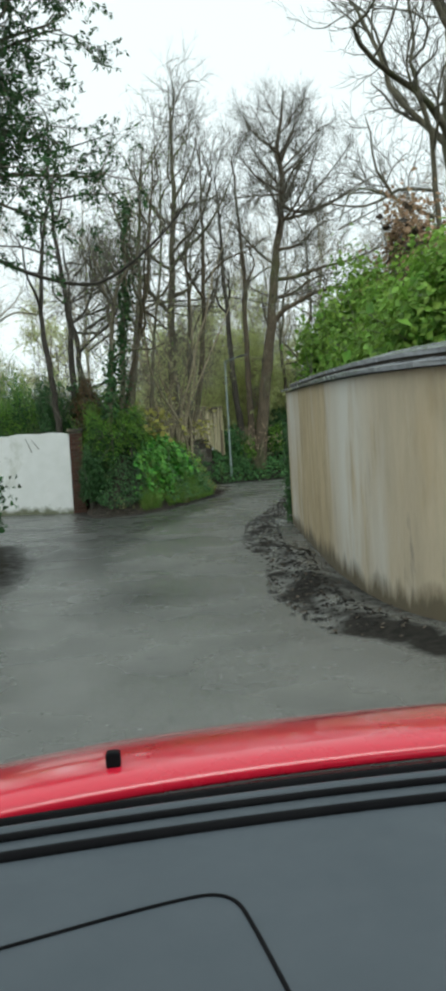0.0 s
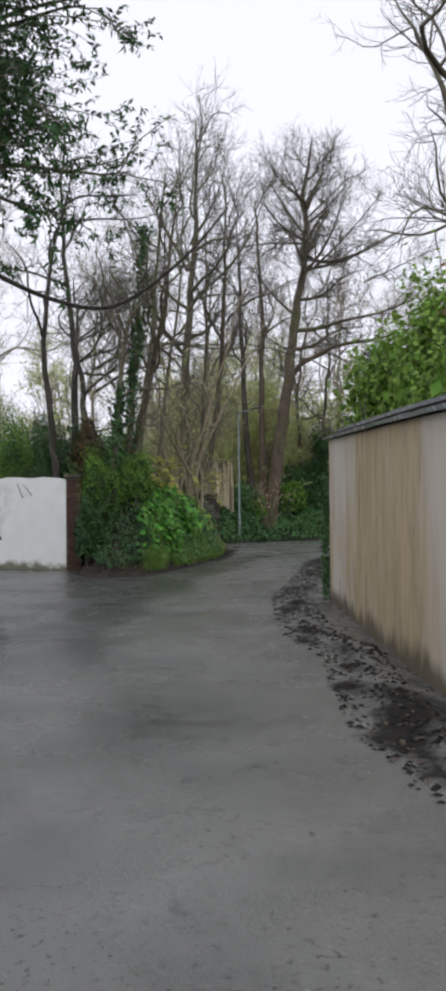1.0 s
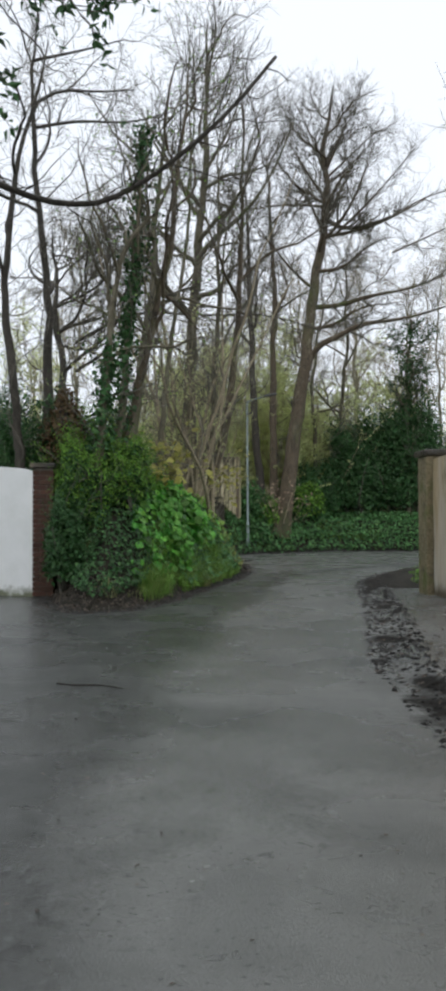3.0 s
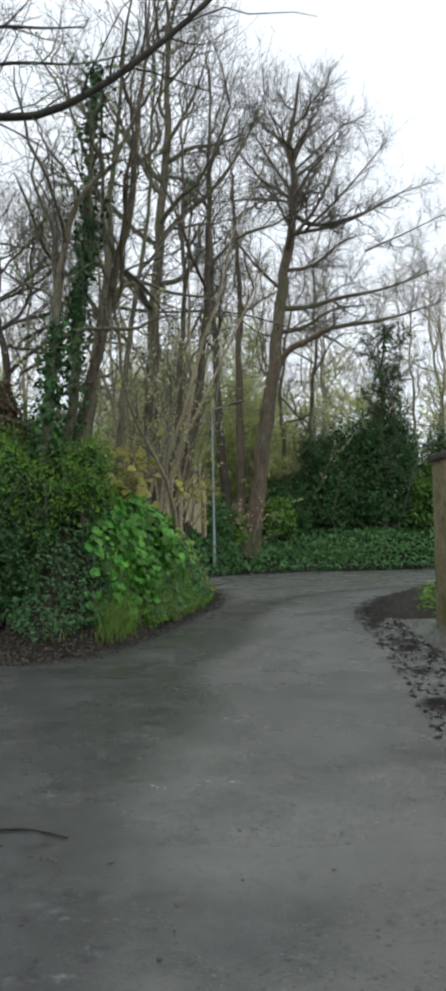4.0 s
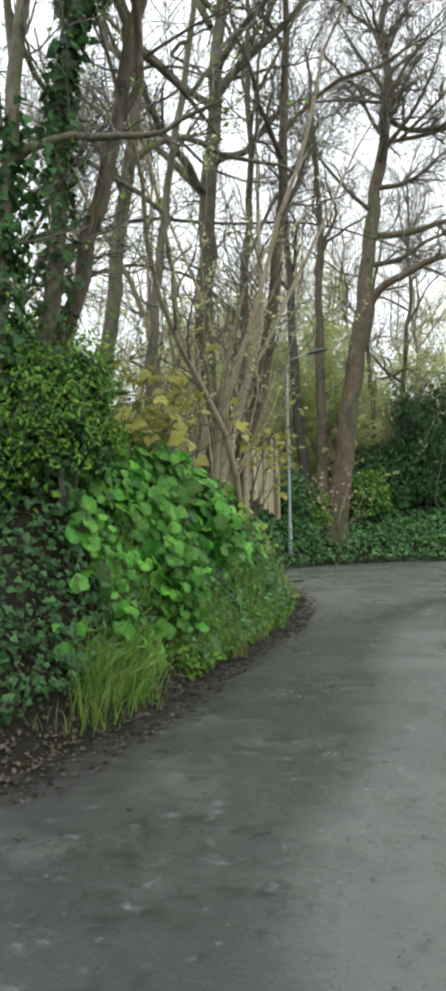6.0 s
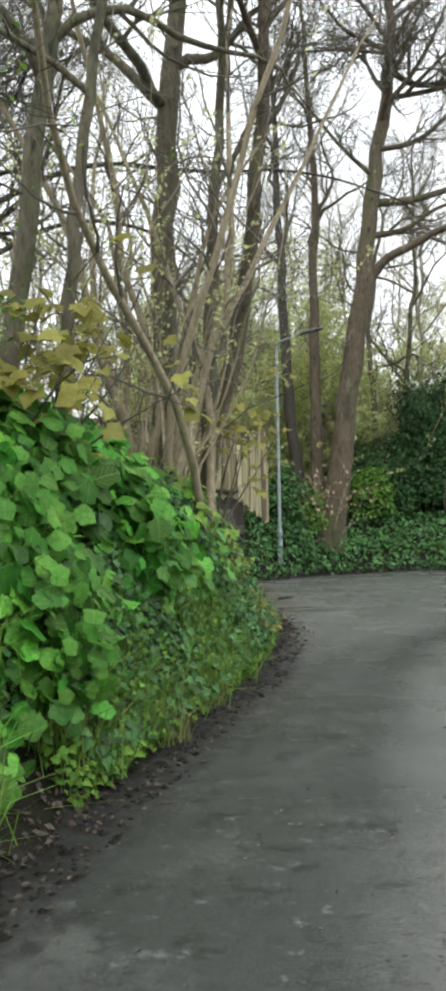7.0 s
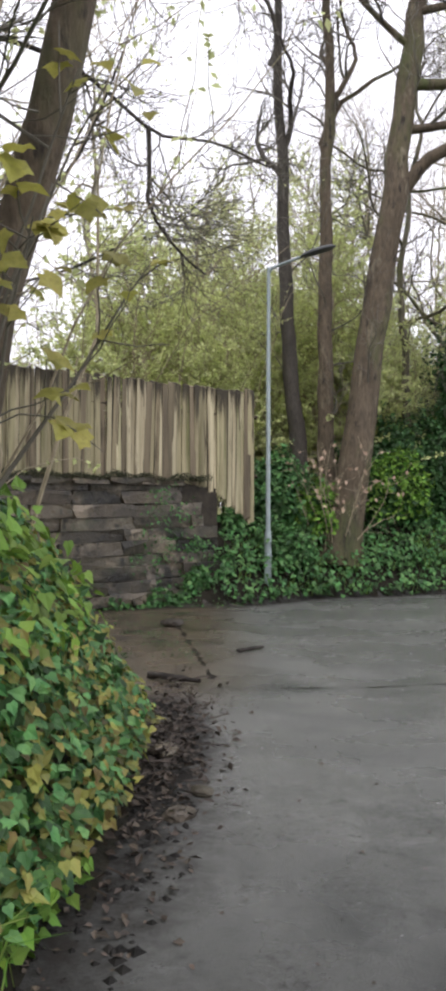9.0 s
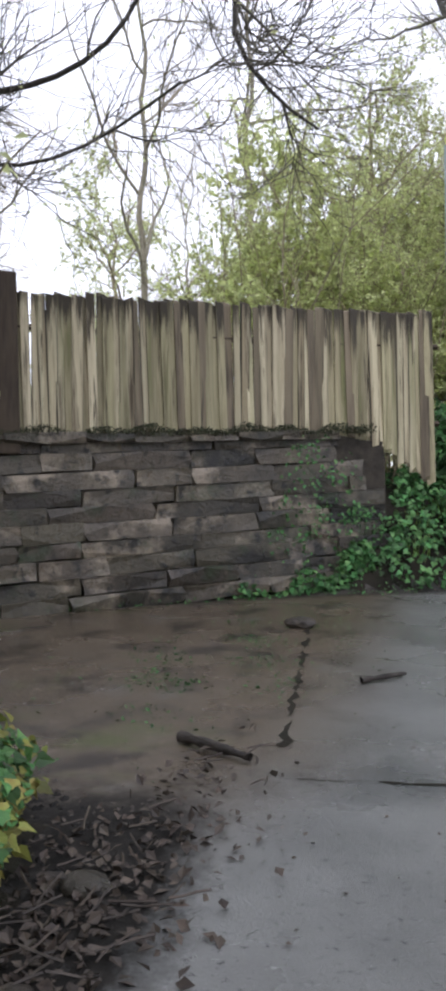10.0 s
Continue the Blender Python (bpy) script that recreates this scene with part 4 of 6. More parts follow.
        leaves(b, rng, s + w * 0.03, w + np.array([0, 0, 0.7]), size, LEAF_SMALL, 0.5)
        put("leaves", b.mesh("leaves", material), t, kind="stuff")
    return t


def at(x, y):
    return (x, y, float(height(x, y)))


def rising(base, *pts):
    """A trunk's points over its foot, from places in the world."""
    return [(0, 0, 0)] + [(x - base[0], y - base[1], z - base[2]) for x, y, z in pts]


tree("leaning_tree", "leaning reddish-brown tree with heavy branches to one side, in ivy", at(2.0, 36.3), 16.4, 0.30, 11, M_BARK_RED, 10, 0.62, 1.0,
     path=[(0, 0, 0), (0.30, 0, 2.0), (0.58, 0, 3.8), (0.84, 0.0, 5.5), (1.08, 0.0, 7.2), (1.3, 0.0, 8.8), (1.6, 0.1, 10.6), (1.75, 0.2, 12.2), (1.7, 0.3, 14.0), (2.1, 0.4, 16.4)],
     crook=0.07, elev=(0, 45), twigs=(12, 10, 3), reach=0.26,
     extra=(([(1.08, 0, 6.2), (1.45, -0.1, 6.75), (2.0, -0.2, 6.95), (2.9, -0.3, 7.45), (4.6, -0.4, 7.6), (6.9, -0.3, 8.4)], 0.125), ([(1.15, 0, 7.3), (2.1, 0.2, 7.5), (2.9, 0.3, 8.2), (4.5, 0.4, 8.4)], 0.085),
            ([(1.2, 0, 8.1), (2.2, 0.2, 8.2), (3.3, 0.3, 8.6), (5.0, 0.3, 8.9), (6.9, 0.2, 9.7)], 0.105), ([(1.45, 0, 9.4), (2.3, -0.3, 9.4), (3.2, -0.4, 10.3), (4.0, -0.4, 10.5)], 0.075),
            ([(1.7, 0, 11.3), (2.5, 0.2, 10.9), (4.7, 0.3, 11.7), (6.0, 0.3, 12.6)], 0.085), ([(1.6, 0.1, 10.5), (2.3, -0.3, 11.2), (2.9, -0.4, 12.4), (3.4, -0.4, 13.9)], 0.07),
            ([(1.3, 0, 8.7), (0.5, -0.2, 9.3), (-0.4, -0.3, 10.4), (-1.0, -0.3, 11.2)], 0.065), ([(1.75, 0.2, 12.1), (0.9, 0.0, 13.2), (0.1, 0.0, 14.6)], 0.06),
            ([(1.73, 0.2, 12.6), (2.6, 0.3, 13.3), (3.6, 0.3, 14.4)], 0.06),
            ([(1.75, 0.1, 10.7), (3.0, 0.3, 11.0), (4.2, 0.4, 11.5), (5.2, 0.4, 12.2), (6.7, 0.4, 12.7)], 0.07), ([(1.7, 0.2, 12.8), (2.9, 0.4, 14.0), (3.8, 0.4, 14.9), (4.3, 0.4, 14.6)], 0.05),
            ([(1.75, 0.2, 12.9), (1.2, 0.3, 14.6), (0.6, 0.3, 15.8)], 0.05), ([(1.8, 0.2, 13.2), (2.5, 0.4, 14.9), (3.1, 0.4, 15.8)], 0.05),
            ([(2.1, 0.1, 10.8), (3.3, -0.2, 11.9), (4.5, -0.3, 13.3), (4.9, -0.3, 13.8)], 0.055), ([(4.2, 0.3, 10.2), (5.7, 0.4, 10.9), (7.3, 0.4, 11.7)], 0.04),
            ([(1.6, 0.1, 11.8), (0.1, -0.3, 11.7), (-1.4, -0.4, 11.4)], 0.05)))
foot = at(1.45, 37.0)
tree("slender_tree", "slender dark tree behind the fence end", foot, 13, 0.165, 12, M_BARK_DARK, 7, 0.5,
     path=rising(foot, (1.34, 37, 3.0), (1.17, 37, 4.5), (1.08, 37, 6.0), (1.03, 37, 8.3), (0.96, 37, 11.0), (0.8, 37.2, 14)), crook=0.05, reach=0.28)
foot = at(1.85, 36.9)
tree("slender_tree", "slender tree with greenish-brown bark", foot, 13.8, 0.165, 13, M_BARK_RED, 7, 0.5,
     path=rising(foot, (1.82, 36.9, 3.8), (1.80, 36.9, 5.3), (1.86, 36.9, 7.6), (1.91, 36.9, 10), (1.84, 36.9, 11.5), (1.6, 37, 14.6)), crook=0.05, reach=0.28)
foot = at(-1.16, 26.0)
tree("bank_tree", "tall straight tree with greenish bark and a wide crown", foot, 11.6, 0.165, 14, M_BARK, 12, 0.42,
     path=rising(foot, (-1.13, 26, 2.8), (-1.11, 26, 4.1), (-1.04, 26, 5.5), (-0.94, 26.05, 6.8), (-0.83, 26.1, 8.2), (-0.75, 26.1, 9.5), (-0.62, 26.1, 12.8)),
     crook=0.06, twigs=(6, 6, 3), reach=0.3, elev=(5, 55),
     extra=(([(0.05, 0, 4.7), (-0.6, 0.1, 5.45), (-1.05, 0.1, 5.6), (-1.9, 0.2, 6.4)], 0.07), ([(0.15, 0, 5.9), (0.6, -0.1, 6.5), (1.3, -0.2, 7.0), (2.0, -0.2, 8.0), (2.5, -0.2, 9.3)], 0.065),
            ([(0.2, 0, 7.1), (-0.4, 0, 8.3), (-1.1, 0.1, 9.6)], 0.055), ([(0.3, 0, 7.9), (1.0, 0.1, 9.1), (1.4, 0.1, 10.4)], 0.05)))
foot = at(-0.66, 25.55)
tree("bank_tree", "slim upright tree at the end of the bank", foot, 9.5, 0.078, 35, M_BARK, 7, 0.4,
     path=[(0, 0, 0), (0.04, 0, 1.5), (0.10, 0, 3.0), (0.20, 0.1, 5.5), (0.3, 0.2, 9.5)], crook=0.07, twigs=(5, 6, 3))
foot = at(-0.84, 25.75)
tree("bank_tree", "leaning brown tree at the end of the bank", foot, 10.5, 0.108, 15, M_BARK_RED, 7, 0.45,
     path=rising(foot, (-0.59, 25.75, 2.1), (-0.40, 25.75, 2.8), (-0.26, 25.75, 3.5), (-0.15, 25.75, 4.3), (-0.03, 25.75, 5.5), (0.07, 25.8, 6.5), (0.15, 26, 11)), crook=0.03, twigs=(5, 6, 3))
foot = at(-2.4, 24.0)
tree("bank_tree", "dark leaning tree on the bank", foot, 9.5, 0.11, 16, M_BARK, 8, 0.4,
     path=rising(foot, (-2.23, 24, 3.0), (-1.91, 24, 5.6), (-1.75, 24.1, 7.5), (-1.5, 24.2, 10.5)), crook=0.05, twigs=(3, 4, 2), leaf=(M_HEDGE, 2, (0.03, 0.06)))
foot = at(-2.3, 20.8)
tree("ivy_clad_tree", "broken-topped stem thickly clad in ivy", foot, 6.6, 0.085, 17, M_BARK, 4, 0.5, 0.7, ivy=6.5, twigs=(3, 4, 2), leaf=(M_HEDGE, 2, (0.03, 0.06)),
     path=rising(foot, (-2.2, 20.8, 3.0), (-2.05, 20.8, 4.5), (-1.93, 20.75, 5.5), (-1.84, 20.7, 6.5), (-1.80, 20.7, 7.8)), crook=0.04)
foot = at(-2.62, 20.3)
tree("ivy_clad_tree", "crooked ivy-grown tree that bends over at the top", foot, 6.6, 0.085, 18, M_BARK, 6, 0.45, ivy=3.3,
     path=rising(foot, (-2.42, 20.2, 2.8), (-2.32, 20.1, 3.6), (-2.24, 20.1, 4.6), (-2.18, 20.1, 5.3), (-1.9, 20.1, 5.8), (-1.45, 20.15, 6.1), (-1.2, 20.2, 7.0)), crook=0.04, twigs=(4, 4, 2), leaf=(M_HEDGE, 2, (0.03, 0.06)))
foot = at(-2.35, 21.1)
tree("bank_tree", "crooked dark leaning tree on the bank", foot, 8.0, 0.085, 19, M_BARK_RED, 7, 0.4,
     path=rising(foot, (-2.1, 21, 2.8), (-1.75, 21, 4.0), (-1.61, 21, 4.7), (-1.48, 21, 5.3), (-1.30, 21, 6.5), (-1.0, 21.1, 9.2)), crook=0.05, twigs=(4, 4, 2), leaf=(M_HEDGE, 2, (0.03, 0.06)),
     extra=(([(0.75, 0, 3.6), (1.1, 0.1, 3.4), (1.5, 0.2, 2.9)], 0.035),))
foot = at(-1.75, 23.2)
tree("bank_tree", "thin brown crooked tree on the bank", foot, 8.5, 0.06, 36, M_BARK, 6, 0.4,
     path=[(0, 0, 0), (0.12, 0, 1.6), (0.32, 0, 3.2), (0.55, 0, 4.6), (0.8, 0.1, 8.5)], crook=0.07, twigs=(3, 4, 2), leaf=(M_HEDGE, 2, (0.03, 0.06)))
foot = at(-3.85, 20.75)
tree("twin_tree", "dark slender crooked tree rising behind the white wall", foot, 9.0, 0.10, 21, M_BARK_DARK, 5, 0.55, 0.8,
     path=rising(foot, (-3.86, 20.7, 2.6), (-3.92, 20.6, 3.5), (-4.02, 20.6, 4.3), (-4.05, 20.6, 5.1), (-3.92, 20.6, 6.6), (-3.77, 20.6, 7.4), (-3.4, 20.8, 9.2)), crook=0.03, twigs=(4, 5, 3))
foot = at(-3.5, 21.5)
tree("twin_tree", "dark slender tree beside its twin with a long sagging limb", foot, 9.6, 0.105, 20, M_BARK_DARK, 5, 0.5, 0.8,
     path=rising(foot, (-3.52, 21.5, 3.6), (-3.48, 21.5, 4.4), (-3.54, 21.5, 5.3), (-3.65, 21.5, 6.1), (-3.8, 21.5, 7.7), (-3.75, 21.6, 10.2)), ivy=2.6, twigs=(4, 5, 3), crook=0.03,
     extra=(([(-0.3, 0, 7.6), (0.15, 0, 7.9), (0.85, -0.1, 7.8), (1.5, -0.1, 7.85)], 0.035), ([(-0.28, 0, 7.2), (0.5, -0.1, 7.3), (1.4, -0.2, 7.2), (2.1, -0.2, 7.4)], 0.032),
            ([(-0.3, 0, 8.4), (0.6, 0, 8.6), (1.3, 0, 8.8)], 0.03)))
foot = at(-4.3, 29.4)
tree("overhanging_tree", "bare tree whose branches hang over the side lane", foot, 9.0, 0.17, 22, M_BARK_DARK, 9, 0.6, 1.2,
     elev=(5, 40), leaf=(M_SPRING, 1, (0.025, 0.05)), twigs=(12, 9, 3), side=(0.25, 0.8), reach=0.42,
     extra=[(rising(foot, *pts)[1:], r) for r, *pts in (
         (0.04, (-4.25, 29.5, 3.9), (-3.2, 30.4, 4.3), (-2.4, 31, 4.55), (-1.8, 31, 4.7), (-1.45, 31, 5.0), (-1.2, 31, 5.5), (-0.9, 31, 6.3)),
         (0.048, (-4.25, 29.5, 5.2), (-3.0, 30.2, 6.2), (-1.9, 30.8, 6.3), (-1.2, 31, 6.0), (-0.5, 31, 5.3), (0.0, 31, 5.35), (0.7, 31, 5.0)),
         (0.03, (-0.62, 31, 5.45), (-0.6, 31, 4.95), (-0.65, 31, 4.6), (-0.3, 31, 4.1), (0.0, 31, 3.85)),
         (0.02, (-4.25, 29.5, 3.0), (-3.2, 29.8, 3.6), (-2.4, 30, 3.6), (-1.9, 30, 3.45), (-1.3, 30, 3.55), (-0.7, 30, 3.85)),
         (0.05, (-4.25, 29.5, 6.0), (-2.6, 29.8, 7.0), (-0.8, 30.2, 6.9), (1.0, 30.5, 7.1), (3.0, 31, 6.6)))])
tree("garden_tree", "large bare tree standing behind the roadside wall", at(5.2, 17.0), 14, 0.22, 23, M_BARK, 12, 0.38, 1.0, twigs=(7, 7, 3))
tree("garden_tree", "smaller bare grey tree behind the roadside wall", at(4.4, 15.6), 9.0, 0.09, 24, M_BARK, 9, 0.4, 1.0,
     extra=(([(0.05, 0, 4.1), (-0.9, -1.1, 4.15), (-1.75, -1.5, 4.35), (-2.0, -1.5, 3.7)], 0.04),))
tree("ivy_clad_tree", "ivy-covered tree among dark evergreens", at(7.2, 38.6), 7.8, 0.15, 25, M_BARK, 12, 0.2, 0.6, ivy=7.3, leaf=(M_DARK_LEAF, 9, (0.05, 0.10)))
tree("slender_tree", "thin bare tree behind the hedge", at(3.9, 39.5), 11, 0.10, 26, M_BARK, 8, 0.4)
tree("slender_tree", "thin bare tree behind the hedge", at(4.9, 41.0), 12, 0.11, 27, M_BARK, 8, 0.35)
tree("spring_tree", "tree in pale yellow-green spring leaf behind the fence", at(-0.6, 39.5), 7.0, 0.10, 28, M_HAZEL, 13, 0.12, 1.1,
     leaf=(M_SPRING, 11, (0.05, 0.10)), category="tree")
tree("spring_tree", "tree in pale yellow-green spring leaf in the wood", at(2.4, 42.0), 8.0, 0.10, 29, M_HAZEL, 13, 0.12, 1.1,
     leaf=(M_SPRING, 16, (0.05, 0.10)), category="tree")
far_leafy = tree("spring_tree", "tree in pale spring leaf far behind the fence", at(-8.5, 46.0), 7.5, 0.12, 30, M_HAZEL, 14, 0.12, 1.25,
                 leaf=(M_SPRING, 18, (0.06, 0.12)), category="tree")
low_leafy = tree("sapling", "low sapling in pale yellow-green leaf", at(-2.0, 37.6), 4.0, 0.045, 34, M_HAZEL, 13, 0.06, 1.5,
                 leaf=(M_SPRING, 40, (0.06, 0.11)), category="sapling", twigs=(5, 5, 2), group="saplings")
far_bare = [tree("woodland_tree", "slim bare tree of the wood behind", at(-6.0, 42.0), 13, 0.10, 31, M_FAR_BARK, 9, 0.35),
            tree("woodland_tree", "slim bare tree of the wood behind", at(-3.2, 40.0), 12, 0.09, 32, M_FAR_BARK, 9, 0.35),
            tree("woodland_tree", "slim bare tree of the wood behind", at(-10.5, 36.0), 11, 0.09, 33, M_FAR_BARK, 9, 0.3)]
wr = random.Random(8)
for x, y in ((0.4, 47), (2.2, 50), (4.4, 48), (6.8, 46), (-8.5, 52), (9.5, 43), (12, 46), (7.6, 52), (-12, 45),
             (-15, 38), (-9.5, 30.5), (-13, 32), (-7.6, 28.0), (15, 40), (11, 39.5), (8.2, 41.5), (9.2, 40.4), (10.4, 41.6), (6.2, 44.0), (-16, 50), 
             (12, 58), (18, 50), (-20, 42), (-12, 62), (3.2, 45.5)):
    src = wr.choice(far_bare)
    k = wr.uniform(0.8, 1.1)
    copy_thing(src, pose(*at(x, y), 0, 0, wr.uniform(0, 360)) @ Matrix.Diagonal((k, k, k, 1)))
for x, y in ((-12.5, 43.5), (5.6, 52), (-15, 55), (-1.0, 50), (9, 50), (-19, 46), (12, 45), (-11, 38), (0.8, 45), (-1.2, 42.5), (1.6, 43.5)):
    k = wr.uniform(0.8, 1.15)
    copy_thing(far_leafy, pose(*at(x, y), 0, 0, wr.uniform(0, 360)) @ Matrix.Diagonal((k, k, k * 0.9, 1)))
for x, y in ((-0.3, 37.2), (0.9, 38.4), (2.3, 39.0), (3.6, 40.6), (1.7, 40.8), (5.4, 42.5), (-1.4, 41.5), (7.4, 42.0), (1.4, 39.6), (2.9, 41.9), (0.2, 39.9), (3.3, 43.5)):
    k = wr.uniform(0.75, 1.25)
    copy_thing(low_leafy, pose(*at(x, y), 0, 0, wr.uniform(0, 360)) @ Matrix.Diagonal((k, k, k, 1)))


# ---------------------------------------------------------------- shrubs and hedges
def lumps(rng, n, size, seed):
    """Points and normals on and in a lumpy mass of half-axes size over its foot."""
    d = unit(rng.normal(0, 1, (n, 3)))
    d[:, 2] = np.where(d[:, 2] < -0.5, -d[:, 2], d[:, 2])
    l = 1 + 0.13 * np.sin(d[:, 0] * 7 + seed) + 0.13 * np.sin(d[:, 1] * 6 + 2 * seed) + 0.12 * np.sin(d[:, 2] * 8 + d[:, 0] * 5 + seed) + 0.06 * np.sin(d[:, 0] * 19 + d[:, 2] * 17)
    l = l + 0.10 * np.sin(d[:, 0] * 31 + seed) * np.sin(d[:, 2] * 27 + d[:, 1] * 23)
    r = l * (1 - np.abs(rng.normal(0, 0.2, n))) * np.where(rng.random(n) < 0.16, rng.uniform(1.0, 1.3, n), 1)
    p = d * r[:, None] * np.array(size)
    p[:, 2] += size[2] * 0.75
    return p, d / np.array(size)


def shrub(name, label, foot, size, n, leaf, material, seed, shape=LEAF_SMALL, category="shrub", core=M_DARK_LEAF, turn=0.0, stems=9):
    rng = np.random.default_rng(seed)
    t = thing(name, label, category, pose(*foot, 0, 0, turn))
    p, nrm = lumps(rng, n, size, seed)
    b = Buf()
    leaves(b, rng, p, nrm * size[2] + np.array([0, 0, 0.5]), leaf, shape, 0.55)
    put("foliage", b.mesh("foliage", material), t, kind="stuff")
    # Dark inner mass: the shade inside the crown is put into its colour.
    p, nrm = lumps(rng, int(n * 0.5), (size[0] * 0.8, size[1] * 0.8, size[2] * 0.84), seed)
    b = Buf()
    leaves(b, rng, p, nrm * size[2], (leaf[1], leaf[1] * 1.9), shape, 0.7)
    put("inner_foliage", b.mesh("inner_foliage", core), t, None, "inner leaves coloured dark for the shade within", "stuff")
    s = np.column_stack([rng.normal(0, 0.15 * size[0], stems), rng.normal(0, 0.15 * size[1], stems), np.full(stems, -0.1)])
    w = np.column_stack([s[:, 0] / size[0], s[:, 1] / size[1], np.full(stems, 0.8)])
    G = grow(rng, s, w, np.full(stems, size[2] * 1.3), 7, 0.15, 0.05)
    b = Buf()
    tubes(b, G, np.linspace(0.03, 0.006, 7)[None].repeat(stems, 0), 5)
    put("stemwork", b.mesh("stemwork", M_TWIG), t, kind="stuff")
    m = int(16 + 22 * size[0] * size[2])
    d = unit(np.column_stack([rng.normal(0, 1, (m, 2)), np.abs(rng.normal(0.35, 0.7, m))]))
    s = d * np.array(size) * 0.8 + np.array([0, 0, size[2] * 0.75])
    S = grow(rng, s, d + np.array([0, 0, 0.5]), rng.uniform(0.3, 0.75, m) * min(1.0, 0.4 + size[2] * 0.5), 6, 0.16, 0.03)
    b, c = Buf(), Buf()
    tubes(b, S, np.linspace(0.005, 0.002, 6)[None].repeat(m, 0), 4)
    put("shootwork", b.mesh("shootwork", M_TWIG), t, kind="stuff")
    s, w, r, g = spawn(rng, S, np.full((m, 6), 0.004), 14, 0.15, 1.0, (30, 80), 0.7)
    leaves(c, rng, s + w * 0.02, w + np.array([0, 0, 0.6]), leaf, shape, 0.4)
    put("shoot_leaves", c.mesh("shoot_leaves", material), t, kind="stuff")
    return t


# behind the roadside wall
for i, (x, y, sx, sy, sz, n) in enumerate(((2.35, 7.7, 0.75, 1.1, 0.95, 7000), (2.35, 9.5, 0.8, 1.2, 1.0, 7500), (2.5, 11.4, 0.85, 1.1, 1.35, 8500), (2.4, 12.9, 0.75, 0.8, 1.25, 6500), (1.95, 13.05, 0.5, 0.4, 1.15, 4200), (3.8, 7.2, 1.2, 1.4, 1.0, 5500))):
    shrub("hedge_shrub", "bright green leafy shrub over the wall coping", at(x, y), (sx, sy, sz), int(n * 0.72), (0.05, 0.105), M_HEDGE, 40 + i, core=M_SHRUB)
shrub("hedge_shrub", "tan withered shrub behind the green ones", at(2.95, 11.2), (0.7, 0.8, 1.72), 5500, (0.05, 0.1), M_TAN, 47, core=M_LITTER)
# on the bank and behind the white wall
for i, (x, y, sx, sy, sz, n, m) in enumerate(((-2.75, 20.4, 0.62, 0.6, 1.0, 4400, M_SHRUB), (-2.05, 20.45, 0.5, 0.55, 0.62, 2900, M_SHRUB), (-2.2, 22.0, 0.5, 0.7, 0.45, 2400, M_SHRUB),
                                              (-2.5, 21.5, 0.7, 0.8, 0.85, 3800, M_SHRUB), (-3.0, 22.3, 0.8, 0.9, 1.0, 3600, M_SHRUB), (-3.2, 21.4, 0.5, 0.6, 1.2, 3000, M_DARK_LEAF), (-2.92, 19.75, 0.33, 0.42, 0.8, 2600, M_DARK_LEAF),
                                              (-4.0, 21.1, 0.6, 0.5, 1.7, 4200, M_DARK_LEAF), (-5.3, 22.0, 0.95, 0.6, 1.85, 5200, M_SHRUB),
                                              (-4.7, 23.2, 0.9, 1.2, 1.7, 5600, M_DARK_LEAF), (-6.0, 24.9, 1.3, 1.2, 2.2, 7000, M_SHRUB), (-4.15, 22.0, 0.5, 0.6, 1.05, 3000, M_DARK_LEAF), (-7.8, 26.6, 1.3, 1.2, 2.3, 6000, M_SHRUB))):
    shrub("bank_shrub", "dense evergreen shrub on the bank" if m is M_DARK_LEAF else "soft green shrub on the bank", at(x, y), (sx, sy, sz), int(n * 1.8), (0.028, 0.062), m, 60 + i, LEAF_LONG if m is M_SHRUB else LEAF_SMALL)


def maple(label, base, tip, n, seed, size):
    """A thin young maple: a few arching stems with scattered large turning leaves."""
    rng = np.random.default_rng(seed)
    t = thing("maple_sapling", label, "sapling", pose(*at(*base)), "maple saplings")
    goal = np.array(tip) - np.array(at(*base))
    b = Buf()
    P = grow(rng, np.tile([0, 0, -0.05], (7, 1)), goal + rng.normal(0, 0.24, (7, 3)), np.linalg.norm(goal) * rng.uniform(0.8, 1.25, 7), 9, 0.08, 0.0)
    tubes(b, P, np.linspace(0.013, 0.003, 9)[None].repeat(7, 0), 6)
    s, w, r, g = spawn(rng, P, np.full((7, 9), 0.006), 5, 0.45, 1.0, (30, 75), 0.6)
    Q = grow(rng, s, w, rng.uniform(0.2, 0.5, len(s)), 5, 0.18, -0.03)
    tubes(b, Q, np.linspace(0.004, 0.0015, 5)[None].repeat(len(Q), 0), 4)
    put("stemwork", b.mesh("stemwork", M_TWIG), t, kind="stuff")
    s, w, r, g = spawn(rng, Q, np.full((len(Q), 5), 0.004), 4, 0.3, 1.0, (30, 80), 0.6)
    k = rng.permutation(len(s))[:n]
    me = Buf().add(*LEAF_MAPLE).mesh("leaf", M_MAPLE, True)
    a, c, nn = leaf_frames(rng, w[k] * 0.4 + np.array([0.1, -0.5, 0.8]) + rng.normal(0, 0.35, (n, 3)), 0.8)
    for i, q in enumerate(k):
        m = Matrix.Translation(s[q]) @ Matrix(np.stack([a[i], c[i], nn[i]], 1).tolist()).to_4x4() @ Matrix.Scale(rng.uniform(*size), 4)
        put("leaf", me, t, m)


maple("thin maple sapling with yellow and russet leaves at the bank end", (-0.62, 25.25), (-0.22, 25.1, 2.45), 95, 75, (0.055, 0.105))
